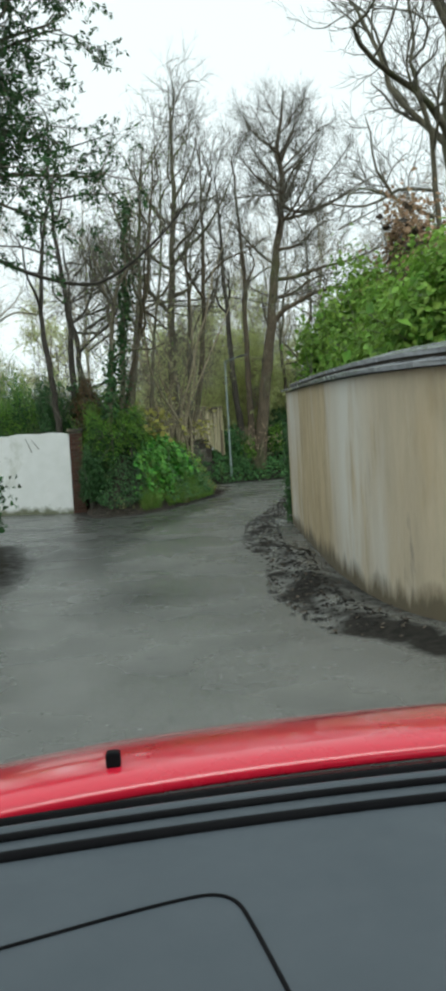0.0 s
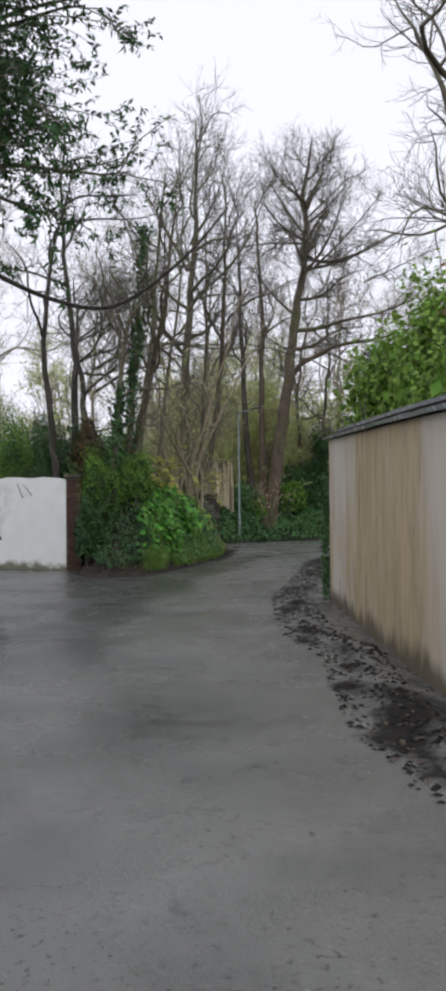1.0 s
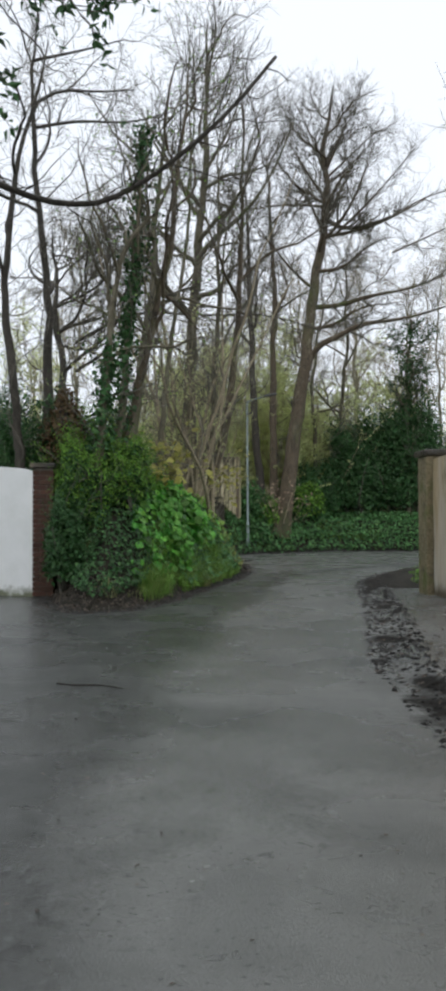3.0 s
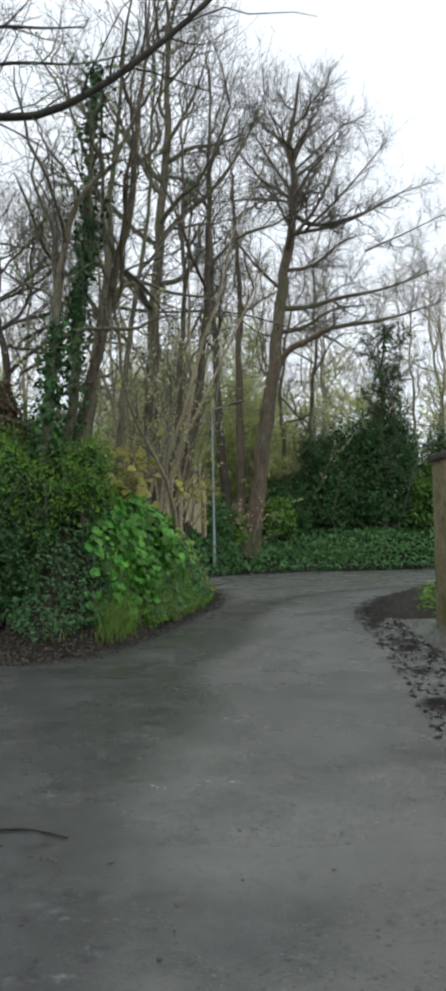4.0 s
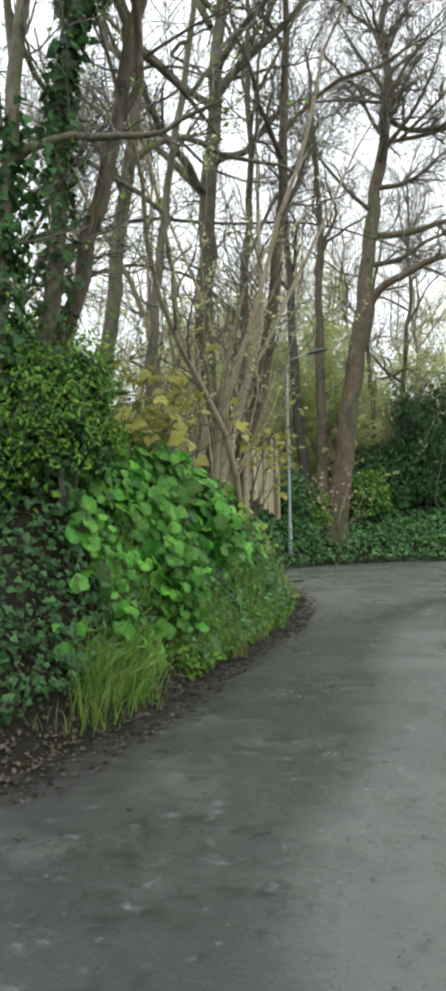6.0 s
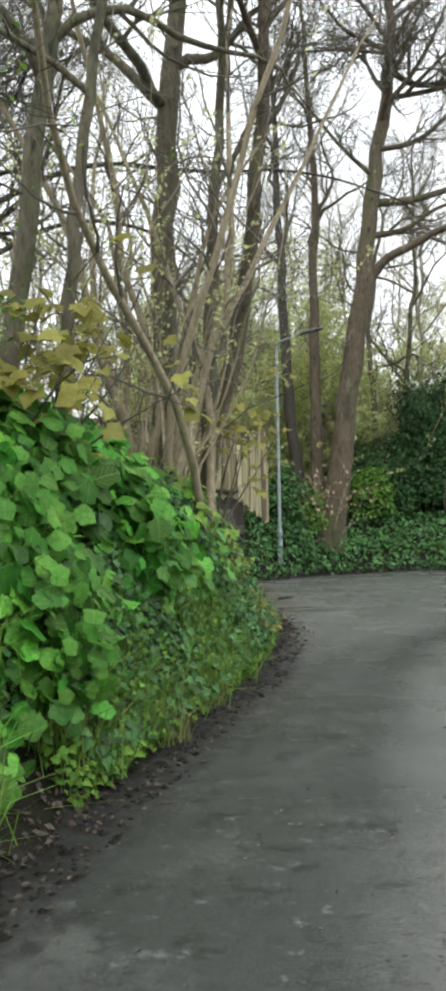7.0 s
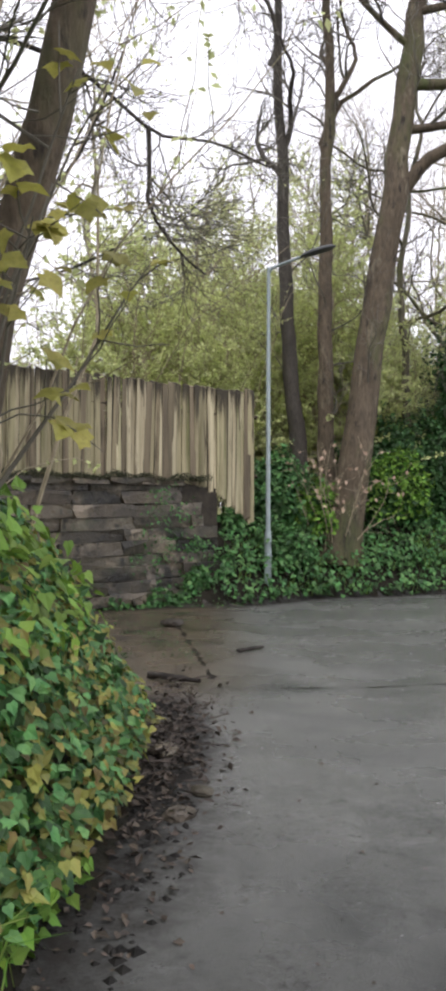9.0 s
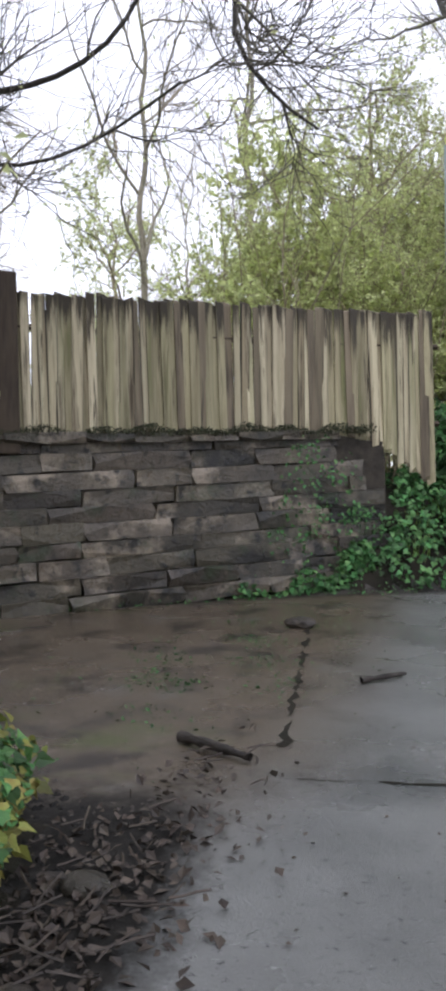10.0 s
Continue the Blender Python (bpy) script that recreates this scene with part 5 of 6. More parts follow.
maple("young maple with large ochre leaves on the bank top", (-1.8, 22.3), (-1.15, 21.9, 2.5), 75, 76, (0.08, 0.14))
maple("low maple with broad yellowing leaves over the green ones", (-2.0, 21.9), (-1.5, 21.4, 2.35), 80, 77, (0.08, 0.14))
# far side of the bend
for i, (x, y, sx, sy, sz, n, m) in enumerate(((5.2, 38.7, 1.4, 1.0, 2.25, 8500, M_DARK_LEAF), (7.4, 38.9, 1.5, 1.0, 2.7, 8500, M_DARK_LEAF), (0.95, 36.3, 0.6, 0.45, 0.75, 2600, M_IVY), (2.6, 37.6, 0.7, 0.6, 0.9, 3000, M_DARK_LEAF), (9.6, 38.4, 1.5, 1.1, 1.5, 5200, M_SHRUB), (12.5, 37.6, 1.8, 1.2, 1.6, 5200, M_SHRUB),
                                              (3.6, 38.2, 1.0, 0.8, 1.2, 4200, M_DARK_LEAF), (2.9, 37.2, 0.8, 0.7, 0.75, 3200, M_SHRUB), (1.6, 36.4, 0.6, 0.45, 0.5, 2600, M_SHRUB), (6.0, 40.8, 1.6, 1.0, 2.4, 5200, M_DARK_LEAF), (10.2, 40.2, 1.8, 1.1, 2.3, 5200, M_DARK_LEAF), (15.5, 36.2, 2, 1.2, 1.7, 4500, M_SHRUB),
                                              (1.1, 35.6, 0.4, 0.4, 0.4, 1800, M_IVY))):
    shrub("far_shrub", "dark evergreen shrub beyond the bend" if m is M_DARK_LEAF else "leafy green shrub beyond the bend", at(x, y), (sx, sy, sz), n, (0.06, 0.12), m, 80 + i)


def sprigs():
    """Low bare twigs with a few withered pale leaves at the foot of the leaning tree."""
    rng = np.random.default_rng(182)
    t = thing("withered_sprout", "thin twigs with withered pinkish leaves at the tree's foot", "sprout", pose(*at(1.9, 36.15)))
    n = 16
    s = np.column_stack([rng.normal(0, 0.12, n), rng.normal(0, 0.06, n), np.full(n, -0.05)])
    w = np.column_stack([rng.normal(0.1, 0.5, n), rng.normal(-0.1, 0.12, n), np.ones(n)])
    P = grow(rng, s, w, rng.uniform(1.3, 2.2, n), 9, 0.13, 0.02)
    b, c = Buf(), Buf()
    tubes(b, P, np.linspace(0.012, 0.003, 9)[None].repeat(n, 0), 5)
    s, w, r, g = spawn(rng, P, np.full((n, 9), 0.006), 6, 0.4, 1.0, (30, 75), 0.6)
    Q = grow(rng, s, w, rng.uniform(0.2, 0.6, len(s)), 5, 0.2, 0.0)
    tubes(b, Q, np.full((len(Q), 5), 0.003), 3)
    put("stemwork", b.mesh("stemwork", M_HAZEL), t, kind="stuff")
    s, w, r, g = spawn(rng, Q, np.full((len(Q), 5), 0.003), 1, 0.3, 1.0, (30, 80), 0.6)
    k = s[:, 2] > 0.9
    leaves(c, rng, s[k], w[k] * 0.3 + np.array([0, -1.0, 0.3]), (0.06, 0.12), LEAF_SMALL, 0.4, 1.6)
    put("withered_leaves", c.mesh("withered_leaves", M_WITHERED), t, kind="stuff")


sprigs()


def ivy_stump(x, y, top, seed):
    """A broken stump smothered in dead brown ivy."""
    rng = np.random.default_rng(seed)
    g0 = at(x, y)
    t = thing("ivy_stump", "broken stump smothered in brown dead ivy behind the brick pier", "tree stump", pose(*g0))
    h = top - g0[2]
    b = Buf()
    z = np.linspace(-0.1, h, 9)
    tubes(b, np.column_stack([0.05 * np.sin(z * 2), 0.04 * np.cos(z * 1.7), z])[None], np.linspace(0.13, 0.09, 9)[None], 12)
    put("trunk", b.mesh("trunk", M_BARK_DARK, True), t)
    n = 2600
    zz = h * rng.uniform(0.15, 1.06, n)
    a = rng.uniform(0, 6.283, n)
    r = (0.10 + 0.22 * np.abs(np.sin(zz * 2.1 + 0.4)) + 0.07 * np.sin(a * 3 + zz * 5)) * rng.uniform(0.7, 1.15, n)
    o = np.column_stack([np.cos(a), np.sin(a), np.zeros(n)])
    k = zz > 0.42 * h
    for name, sel, m in (("dead_ivy", k, M_DEAD_IVY), ("live_ivy", ~k, M_DARK_LEAF)):
        c = Buf()
        leaves(c, rng, (o * r[:, None] + np.column_stack([0 * zz, 0 * zz, zz]))[sel], (o + np.array([0, 0, 0.5]))[sel], (0.035, 0.075), LEAF_IVY, 0.5, 1.0)
        put(name, c.mesh(name, m), t, kind="stuff")


ivy_stump(-3.12, 20.85, 3.2, 183)
# by the start of the lane, and along the garden side
for i, (x, y, sx, sy, sz, n) in enumerate(((-3.35, 10.4, 0.5, 0.8, 0.4, 3000), (-3.4, 8.2, 0.8, 1.3, 0.8, 3600), (-4.4, 12.6, 1.0, 0.8, 0.7, 3200))):
    shrub("verge_shrub", "dark ivy and bramble clump at the lane's edge", at(x, y), (sx, sy, sz), n, (0.04, 0.09), M_DARK_LEAF, 95 + i, LEAF_IVY)


def overhang():
    """Evergreen tree at the lane's left whose leafy boughs hang over it."""
    rng = np.random.default_rng(120)
    t = thing("evergreen_tree", "dark glossy-leaved evergreen tree whose boughs overhang the lane", "tree", pose(*at(-5.6, 13.6)))
    b = Buf()
    tr, u = resample(rounded([(0, 0, -0.15), (0.1, 0, 3), (0.3, -0.1, 6), (0.2, 0, 10)]), 0.5)
    tubes(b, tr[None], np.linspace(0.26, 0.06, len(tr))[None], 12)
    put("trunk", b.mesh("trunk", M_BARK, True), t)
    n = 26
    st = np.array([tr[int(len(tr) * f)] for f in rng.uniform(0.52, 0.98, n)])
    az = rng.uniform(-0.95, 0.12, n)
    w = np.column_stack([np.cos(az), np.sin(az), rng.uniform(0.0, 0.35, n)])
    LP = grow(rng, st, w, rng.uniform(2.4, 4.9, n), 12, 0.13, -0.01)
    for i in range(n):
        b = Buf()
        tubes(b, LP[i:i + 1], np.linspace(0.07, 0.012, 12)[None], 6)
        put("limb", b.mesh("limb", M_BARK, True), t)
    # a bare limb that sags over the lane and rises at its end
    q, _ = resample(rounded([(0.1, 0.1, 5.6), (1.0, 1.3, 5.5), (2.0, 2.5, 5.05), (2.8, 3.0, 4.85), (3.32, 3.0, 4.78), (3.65, 3.0, 4.83), (4.1, 3.0, 5.08), (4.45, 3.0, 5.35),
                             (4.8, 3.0, 5.65), (5.15, 3.0, 6.0), (5.6, 3.1, 6.6)], 2), 0.25)
    q[:, 2] -= t.matrix_basis.translation.z
    k = len(q)
    b = Buf()
    tubes(b, q[None], np.linspace(0.06, 0.02, k)[None], 8)
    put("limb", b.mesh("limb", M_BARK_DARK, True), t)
    s, w, r, g = spawn(rng, q[None], np.full((1, k), 0.02), 26, 0.3, 1.0, (30, 70), 0.5)
    SP = grow(rng, s, w, rng.uniform(0.4, 1.3, len(s)), 7, 0.2, 0.03)
    b = Buf()
    tubes(b, SP, np.full((len(SP), 1), 0.01) * np.linspace(1, 0.3, 7)[None], 4)
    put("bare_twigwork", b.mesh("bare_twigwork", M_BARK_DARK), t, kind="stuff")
    b, c = Buf(), Buf()
    s, w, r, g = spawn(rng, LP, np.full((n, 12), 0.02), 12, 0.25, 1.0, (25, 65), 0.7)
    SP = grow(rng, s, w, rng.uniform(0.6, 1.6, len(s)), 7, 0.22, -0.03)
    tubes(b, SP, np.full((len(SP), 1), 0.012) * np.linspace(1, 0.3, 7)[None], 4)
    s, w, r, g = spawn(rng, SP, np.full((len(SP), 7), 0.01), 6, 0.1, 1.0, (25, 60), 0.7)
    WP = grow(rng, s, w, rng.uniform(0.25, 0.6, len(s)), 5, 0.25, -0.04)
    tubes(b, WP, np.full((len(WP), 1), 0.005) * np.linspace(1, 0.4, 5)[None], 3)
    put("twigwork", b.mesh("twigwork", M_TWIG), t, kind="stuff")
    s, w, r, g = spawn(rng, WP, np.full((len(WP), 5), 0.006), 16, 0.1, 1.0, (20, 80), 0.8)
    leaves(c, rng, s + w * 0.03, w + np.array([0, 0, 0.5]), (0.06, 0.12), LEAF_LONG, 0.6)
    put("leaves", c.mesh("leaves", M_DARK_LEAF), t, kind="stuff")


overhang()


# ---------------------------------------------------------------- stems, ivy, grass, litter
def stems(name, label, area, n, length, r, lean, seed, material, category="thicket", buds=0):
    """A thicket of thin upright stems in the box area (x0, x1, y0, y1)."""
    rng = np.random.default_rng(seed)
    x, y = rng.uniform(area[0], area[1], n), rng.uniform(area[2], area[3], n)
    s = np.column_stack([x, y, height(x, y) - 0.05])
    w = np.column_stack([rng.normal(lean, 0.16, n), rng.normal(0, 0.14, n), np.ones(n)])
    P = grow(rng, s, w, rng.uniform(*length, n), 9, 0.15, 0.05)
    R = rng.uniform(*r, n)[:, None] * np.linspace(1, 0.25, 9)[None]
    b = Buf()
    tubes(b, P, R, 5)
    s, w, rr, g = spawn(rng, P, R, 7, 0.25, 1.0, (25, 65), 0.5)
    Q = grow(rng, s, w, rng.uniform(0.3, 1.1, len(s)), 5, 0.2, 0.08)
    tubes(b, Q, np.clip(rr, 0.004, 0.012)[:, None] * np.linspace(1, 0.4, 5)[None], 3)
    tagged(put(name, b.mesh(name, material)), label, category, kind="stuff")
    if buds:
        s, w, rr, g = spawn(rng, Q, np.full((len(Q), 5), 0.005), buds, 0.1, 1.0, (20, 70), 0.8)
        b = Buf()
        leaves(b, rng, s + w * 0.02, w + np.array([0, 0, 0.7]), (0.03, 0.065), LEAF_SMALL, 0.5)
        tagged(put("opening_buds", b.mesh("opening_buds", M_SPRING)), "small yellow-green leaves opening on thin stems", "leaves", kind="stuff")


stems("hazel_thicket", "thicket of bare brown hazel stems behind the bank", (-3.2, -0.2, 36.2, 41), 120, (2.5, 6), (0.010, 0.024), 0.08, 130, M_HAZEL, buds=26)
stems("hazel_thicket", "thicket of bare stems in the wood beyond the bend", (-1, 8, 38.5, 46), 220, (2.5, 6), (0.010, 0.024), 0.03, 131, M_HAZEL, buds=24)
stems("bramble_thicket", "tangle of bare stems on the bank top", (-2.8, -0.8, 23.6, 27.0), 65, (1.5, 4.6), (0.005, 0.016), 0.06, 132, M_HAZEL, buds=10)
stems("bramble_thicket", "bare shrub stems behind the bank", (-9, -3.2, 24.5, 29), 120, (1.5, 4.5), (0.008, 0.02), 0.0, 133, M_TWIG, buds=6)


def coppice(x, y, seed, n, lean):
    """A clump of pale stems from one stool, leaning to the road."""
    rng = np.random.default_rng(seed)
    t = thing("coppice_stool", "clump of pale bare coppice stems on the bank end", "coppice", pose(*at(x, y)))
    s = np.column_stack([rng.normal(0, 0.10, n), rng.normal(0, 0.12, n), np.full(n, -0.1)])
    w = np.column_stack([rng.uniform(*lean, n), rng.normal(0, 0.2, n), np.ones(n)])
    ln = rng.uniform(3.5, 7.5, n)
    P = grow(rng, s, w, ln, 13, 0.11, 0.03)
    R = np.where(np.arange(n) < 5, rng.uniform(0.036, 0.052, n), rng.uniform(0.012, 0.026, n))[:, None] * np.linspace(1, 0.25, 13)[None]
    for i in range(n):
        b = Buf()
        tubes(b, P[i:i + 1], R[i:i + 1], 7)
        put("stem", b.mesh("stem", M_HAZEL, True), t)
    b = Buf()
    s, w, rr, g = spawn(rng, P, R, 12, 0.15, 1.0, (25, 60), 0.5)
    Q = grow(rng, s, w, rng.uniform(0.4, 1.5, len(s)), 6, 0.2, 0.06)
    tubes(b, Q, np.clip(rr, 0.005, 0.014)[:, None] * np.linspace(1, 0.4, 6)[None], 4)
    s, w, rr, g = spawn(rng, Q, np.full((len(Q), 6), 0.006), 5, 0.15, 1.0, (25, 60), 0.7)
    tubes(b, grow(rng, s, w, rng.uniform(0.15, 0.5, len(s)), 4, 0.2, 0.06), np.full((len(s), 4), 0.003), 3)
    put("twigwork", b.mesh("twigwork", M_TWIG), t, kind="stuff")


coppice(-0.86, 24.5, 140, 8, (-0.08, 0.36))
coppice(-1.25, 25.1, 141, 6, (-0.15, 0.2))


def on_ground(rng, poly, n, d0, d1, box4):
    """Points scattered on the ground, between d0 and d1 inside a plan outline, in a box (x0, x1, y0, y1)."""
    x, y = rng.uniform(box4[0], box4[1], n * 6), rng.uniform(box4[2], box4[3], n * 6)
    d = sdist(poly, x, y)
    k = np.flatnonzero((d > d0) & (d < d1))[:n]
    x, y = x[k], y[k]
    return np.column_stack([x, y, height(x, y)]), surface_normal(x, y)


def carpet(name, label, poly, n, d0, d1, box4, lift, size, material, shape, seed, category="ivy", jitter=0.45, droop=0.8):
    rng = np.random.default_rng(seed)
    p, nr = on_ground(rng, poly, n, d0, d1, box4)
    b = Buf()
    leaves(b, rng, p + nr * rng.uniform(lift[0], lift[1], (len(p), 1)), nr + np.array([0.1, -0.25, 0.3]), size, shape, jitter, droop)
    return tagged(put(name, b.mesh(name, material)), label, category, kind="stuff")


def tufts(name, label, poly, n, d0, d1, box4, length, seed, blades=14, material=M_GRASS):
    """Grass: arched tapering blades in tufts."""
    rng = np.random.default_rng(seed)
    p, nr = on_ground(rng, poly, n, d0, d1, box4)
    some = np.sin(p[:, 0] * 7.1 + 1.3 * np.sin(p[:, 1] * 5)) + np.sin(p[:, 1] * 4.3 + seed) > -0.35
    p, nr = p[some], nr[some]
    p = np.repeat(p, blades, 0) + np.column_stack([rng.normal(0, 0.065, (len(p) * blades, 2)), np.zeros(len(p) * blades)])
    m = len(p)
    w = unit(np.repeat(nr, blades, 0) * 0.12 + np.column_stack([rng.normal(0, 0.25, (m, 2)), np.full(m, 1.0)]))
    side = unit(np.cross(w, rng.normal(0, 1, (m, 3))))
    ln = rng.uniform(length[0], length[1], m)[:, None]
    wd = rng.uniform(0.0022, 0.0048, m)[:, None]
    a = p + w * ln * 0.55
    c = p + (w + np.column_stack([w[:, :2] * 0.95, np.full(m, -0.2)])) * ln
    V = np.stack([p - side * wd, p + side * wd, a + side * wd * 0.8, a - side * wd * 0.8, c], 1)
    i = np.arange(m)[:, None] * 5
    b = Buf().add(V.reshape(-1, 3), i + np.array([[0, 1, 2, 3]]), i + np.array([[3, 2, 4]]))
    return tagged(put(name, b.mesh(name, material)), label, "grass", kind="stuff")


carpet("ivy_verge", "dark green ivy covering the verge by the lamp", FAR_BANK, 16000, 0.02, 2.6, (0.0, 9, 34, 40), (0.0, 0.34), (0.05, 0.10), M_IVY, LEAF_IVY, 150)
carpet("ivy_verge", "dark ivy on the floor of the wood", FAR_BANK, 9000, 1.5, 9, (-12, 12, 34, 46), (0.0, 0.2), (0.06, 0.12), M_IVY, LEAF_IVY, 151)
carpet("bank_undergrowth", "dark ivy and bramble leaves on the bank", LEFT_BANK, 7500, 0.34, 1.5, (-3.4, -0.9, 17.9, 22.5), (0.0, 0.2), (0.03, 0.065), M_DARK_LEAF, LEAF_IVY, 152)
carpet("bank_ivy", "green ivy at the end of the bank", LEFT_BANK, 13000, 0.16, 1.6, (-1.6, 0.2, 23.6, 28.6), (0.0, 0.26), (0.03, 0.066), M_IVY, LEAF_IVY, 153)
carpet("bank_ivy", "yellowing ivy at the end of the bank", LEFT_BANK, 6200, 0.12, 1.5, (-1.6, 0.2, 24.2, 28.6), (0.02, 0.27), (0.028, 0.06), M_IVY_YEL, LEAF_IVY, 154)
carpet("bank_undergrowth", "mixed green leaves over the bank top", LEFT_BANK, 9000, 0.9, 4.0, (-9, -0.6, 20, 30), (0.0, 0.35), (0.05, 0.10), M_SHRUB, LEAF_SMALL, 155)
carpet("garden_undergrowth", "green weeds on the garden side of the bend", RIGHT_VERGE, 6000, 0.9, 4.0, (2.2, 12, 20, 33), (0.0, 0.3), (0.05, 0.10), M_SHRUB, LEAF_SMALL, 156)
carpet("fallen_leaves", "wet brown leaf litter at the foot of the bank", LEFT_BANK, 1900, -0.26, 0.06, (-3.2, 0.6, 17.6, 29), (0.003, 0.014), (0.015, 0.04), M_LITTER, LEAF_SMALL, 157, "leaf litter", 0.25)
carpet("fallen_leaves", "wet brown leaf litter along the verge", RIGHT_VERGE, 1500, -0.15, 0.8, (0.3, 4, 5, 26), (0.004, 0.02), (0.02, 0.05), M_LITTER, LEAF_SMALL, 158, "leaf litter", 0.25)
carpet("fallen_leaves", "leaf litter below the stone wall and ivy", FAR_BANK, 900, -0.3, 0.08, (-6, 7, 29, 38), (0.004, 0.02), (0.03, 0.06), M_LITTER, LEAF_SMALL, 159, "leaf litter", 0.25)
carpet("bank_undergrowth", "bright green young leaves on the bank end", LEFT_BANK, 1000, 0.5, 1.5, (-1.7, 0.1, 23.8, 26.8), (0.10, 0.34), (0.055, 0.105), M_HEDGE, LEAF_IVY, 174)


def wall_ivy():
    rng = np.random.default_rng(163)
    n = 5200
    u = SW_U[-1] - np.abs(rng.normal(0, 1.0, n)) * 1.25 + 0.35
    z = np.abs(rng.normal(0, 0.55, n))
    k = (z < 0.04 + 0.55 * smooth(SW_U[-1] - 1.9, SW_U[-1] + 0.2, u) + 0.12 * np.sin(u * 9)) & (u > SW_U[-1] - 2.2)
    u, z = u[k], z[k]
    p = np.column_stack([np.interp(u, SW_U, SW_LINE[:, i]) for i in range(2)])
    out = np.array([0.64, -0.77])
    p = np.column_stack([p + out * rng.uniform(0.08, 0.28, (len(u), 1)) + rng.normal(0, 0.02, (len(u), 2)), z + 0.03])
    b = Buf()
    leaves(b, rng, p, np.tile(np.array([0.64, -0.77, 0.5]), (len(u), 1)), (0.05, 0.09), LEAF_IVY, 0.5, 1.0)
    tagged(put("wall_ivy", b.mesh("wall_ivy", M_IVY)), "green ivy climbing the end of the stone wall", "ivy", kind="stuff")


wall_ivy()


def climbers():
    """Thin trails of ivy up the face of the stone wall."""
    rng = np.random.default_rng(166)
    b = Buf()
    for u0, top, thick in ((SW_U[-1] - 1.35, 1.75, 0.6), (SW_U[-1] - 0.95, 1.8, 0.6), (SW_U[-1] - 0.75, 0.9, 1.2), (SW_U[-1] - 1.75, 0.7, 0.7), (SW_U[-1] - 0.4, 1.0, 1.4), (SW_U[-1] - 1.1, 1.0, 1.0),
                           (SW_U[-1] - 0.15, 0.9, 1.5), (SW_U[-1] - 0.55, 1.6, 0.5)):
        n = int(130 * top * thick)
        z = rng.uniform(0.05, top, n)
        u = u0 + 0.09 * np.sin(z * 4 + u0 * 5) + rng.normal(0, 0.085, n) * (1.5 - 0.5 * z / top)
        p = np.column_stack([np.interp(u, SW_U, SW_LINE[:, i]) for i in range(2)]) + np.array([0.64, -0.77]) * rng.uniform(0.08, 0.18, (n, 1)) * (1.1 - 0.3 * z / top)[:, None]
        leaves(b, rng, np.column_stack([p, z]), np.tile(np.array([0.64, -0.77, 0.4]), (n, 1)), (0.025, 0.055), LEAF_IVY, 0.6, 1.0)
    tagged(put("wall_ivy", b.mesh("wall_ivy", M_IVY)), "thin trails of ivy climbing the stone wall", "ivy", kind="stuff")


climbers()


def moss_edge():
    """Ragged dark moss and dead leaves on top of the stone wall, against the fence."""
    rng = np.random.default_rng(167)
    n = 9000
    u = rng.uniform(3.2, SW_U[-1] - 0.2, n)
    p = np.column_stack([np.interp(u, SW_U, SW_LINE[:, i]) for i in range(2)]) + np.array([-0.64, 0.77]) * rng.uniform(-0.05, 0.14, (n, 1))
    hump = 0.05 + 0.05 * np.abs(np.sin(u * 2.3)) + 0.03 * np.sin(u * 11)
    z = 1.66 + 0.018 * u + rng.uniform(-0.06, 1.0, n) * hump
    b = Buf()
    leaves(b, rng, np.column_stack([p, z]), np.tile(np.array([0.5, -0.6, 0.6]), (n, 1)), (0.015, 0.04), LEAF_SMALL, 0.7)
    tagged(put("wall_moss", b.mesh("wall_moss", M_MOSS)), "ragged dark moss along the top of the stone wall", "moss", kind="stuff")


moss_edge()


for i, (x, y) in enumerate(((5.6, 42.2), (7.6, 42.6), (9.6, 42.0))):
    shrub("far_shrub", "low dark evergreen shrub deep in the wood", at(x, y), (1.5, 0.9, 0.95), 2600, (0.06, 0.12), M_DARK_LEAF, 390 + i, stems=5)


def clods(name, label, poly, n, d0, d1, box4, size, seed):
    """Small flattened lumps of wet mud and gravel."""
    rng = np.random.default_rng(seed)
    p, nr = on_ground(rng, poly, n, d0, d1, box4)
    s = rng.uniform(*size, len(p))[:, None, None] * rng.uniform(0.6, 1.4, (len(p), 6, 1))
    V = p[:, None] + s * np.array([[1, 0, 0], [0, 1, 0], [-1, 0, 0], [0, -1, 0], [0, 0, 0.55], [0, 0, -0.4]])[None]
    F = np.array([[0, 1, 4], [1, 2, 4], [2, 3, 4], [3, 0, 4], [1, 0, 5], [2, 1, 5], [3, 2, 5], [0, 3, 5]])[None] + (np.arange(len(p)) * 6)[:, None, None]
    tagged(put(name, Buf().add(V.reshape(-1, 3), F.reshape(-1, 3)).mesh(name, M_CLOD)), label, "mud", kind="stuff")


clods("mud_clods", "wet black mud and gravel along the verge edge", RIGHT_VERGE, 2600, -0.14, 0.4, (0.3, 3.2, 5.2, 25), (0.006, 0.03), 168)
clods("mud_clods", "dark gravel and soil washed from the bank", LEFT_BANK, 1800, -0.22, 0.08, (-3.2, 0.4, 17.6, 28), (0.006, 0.028), 169)


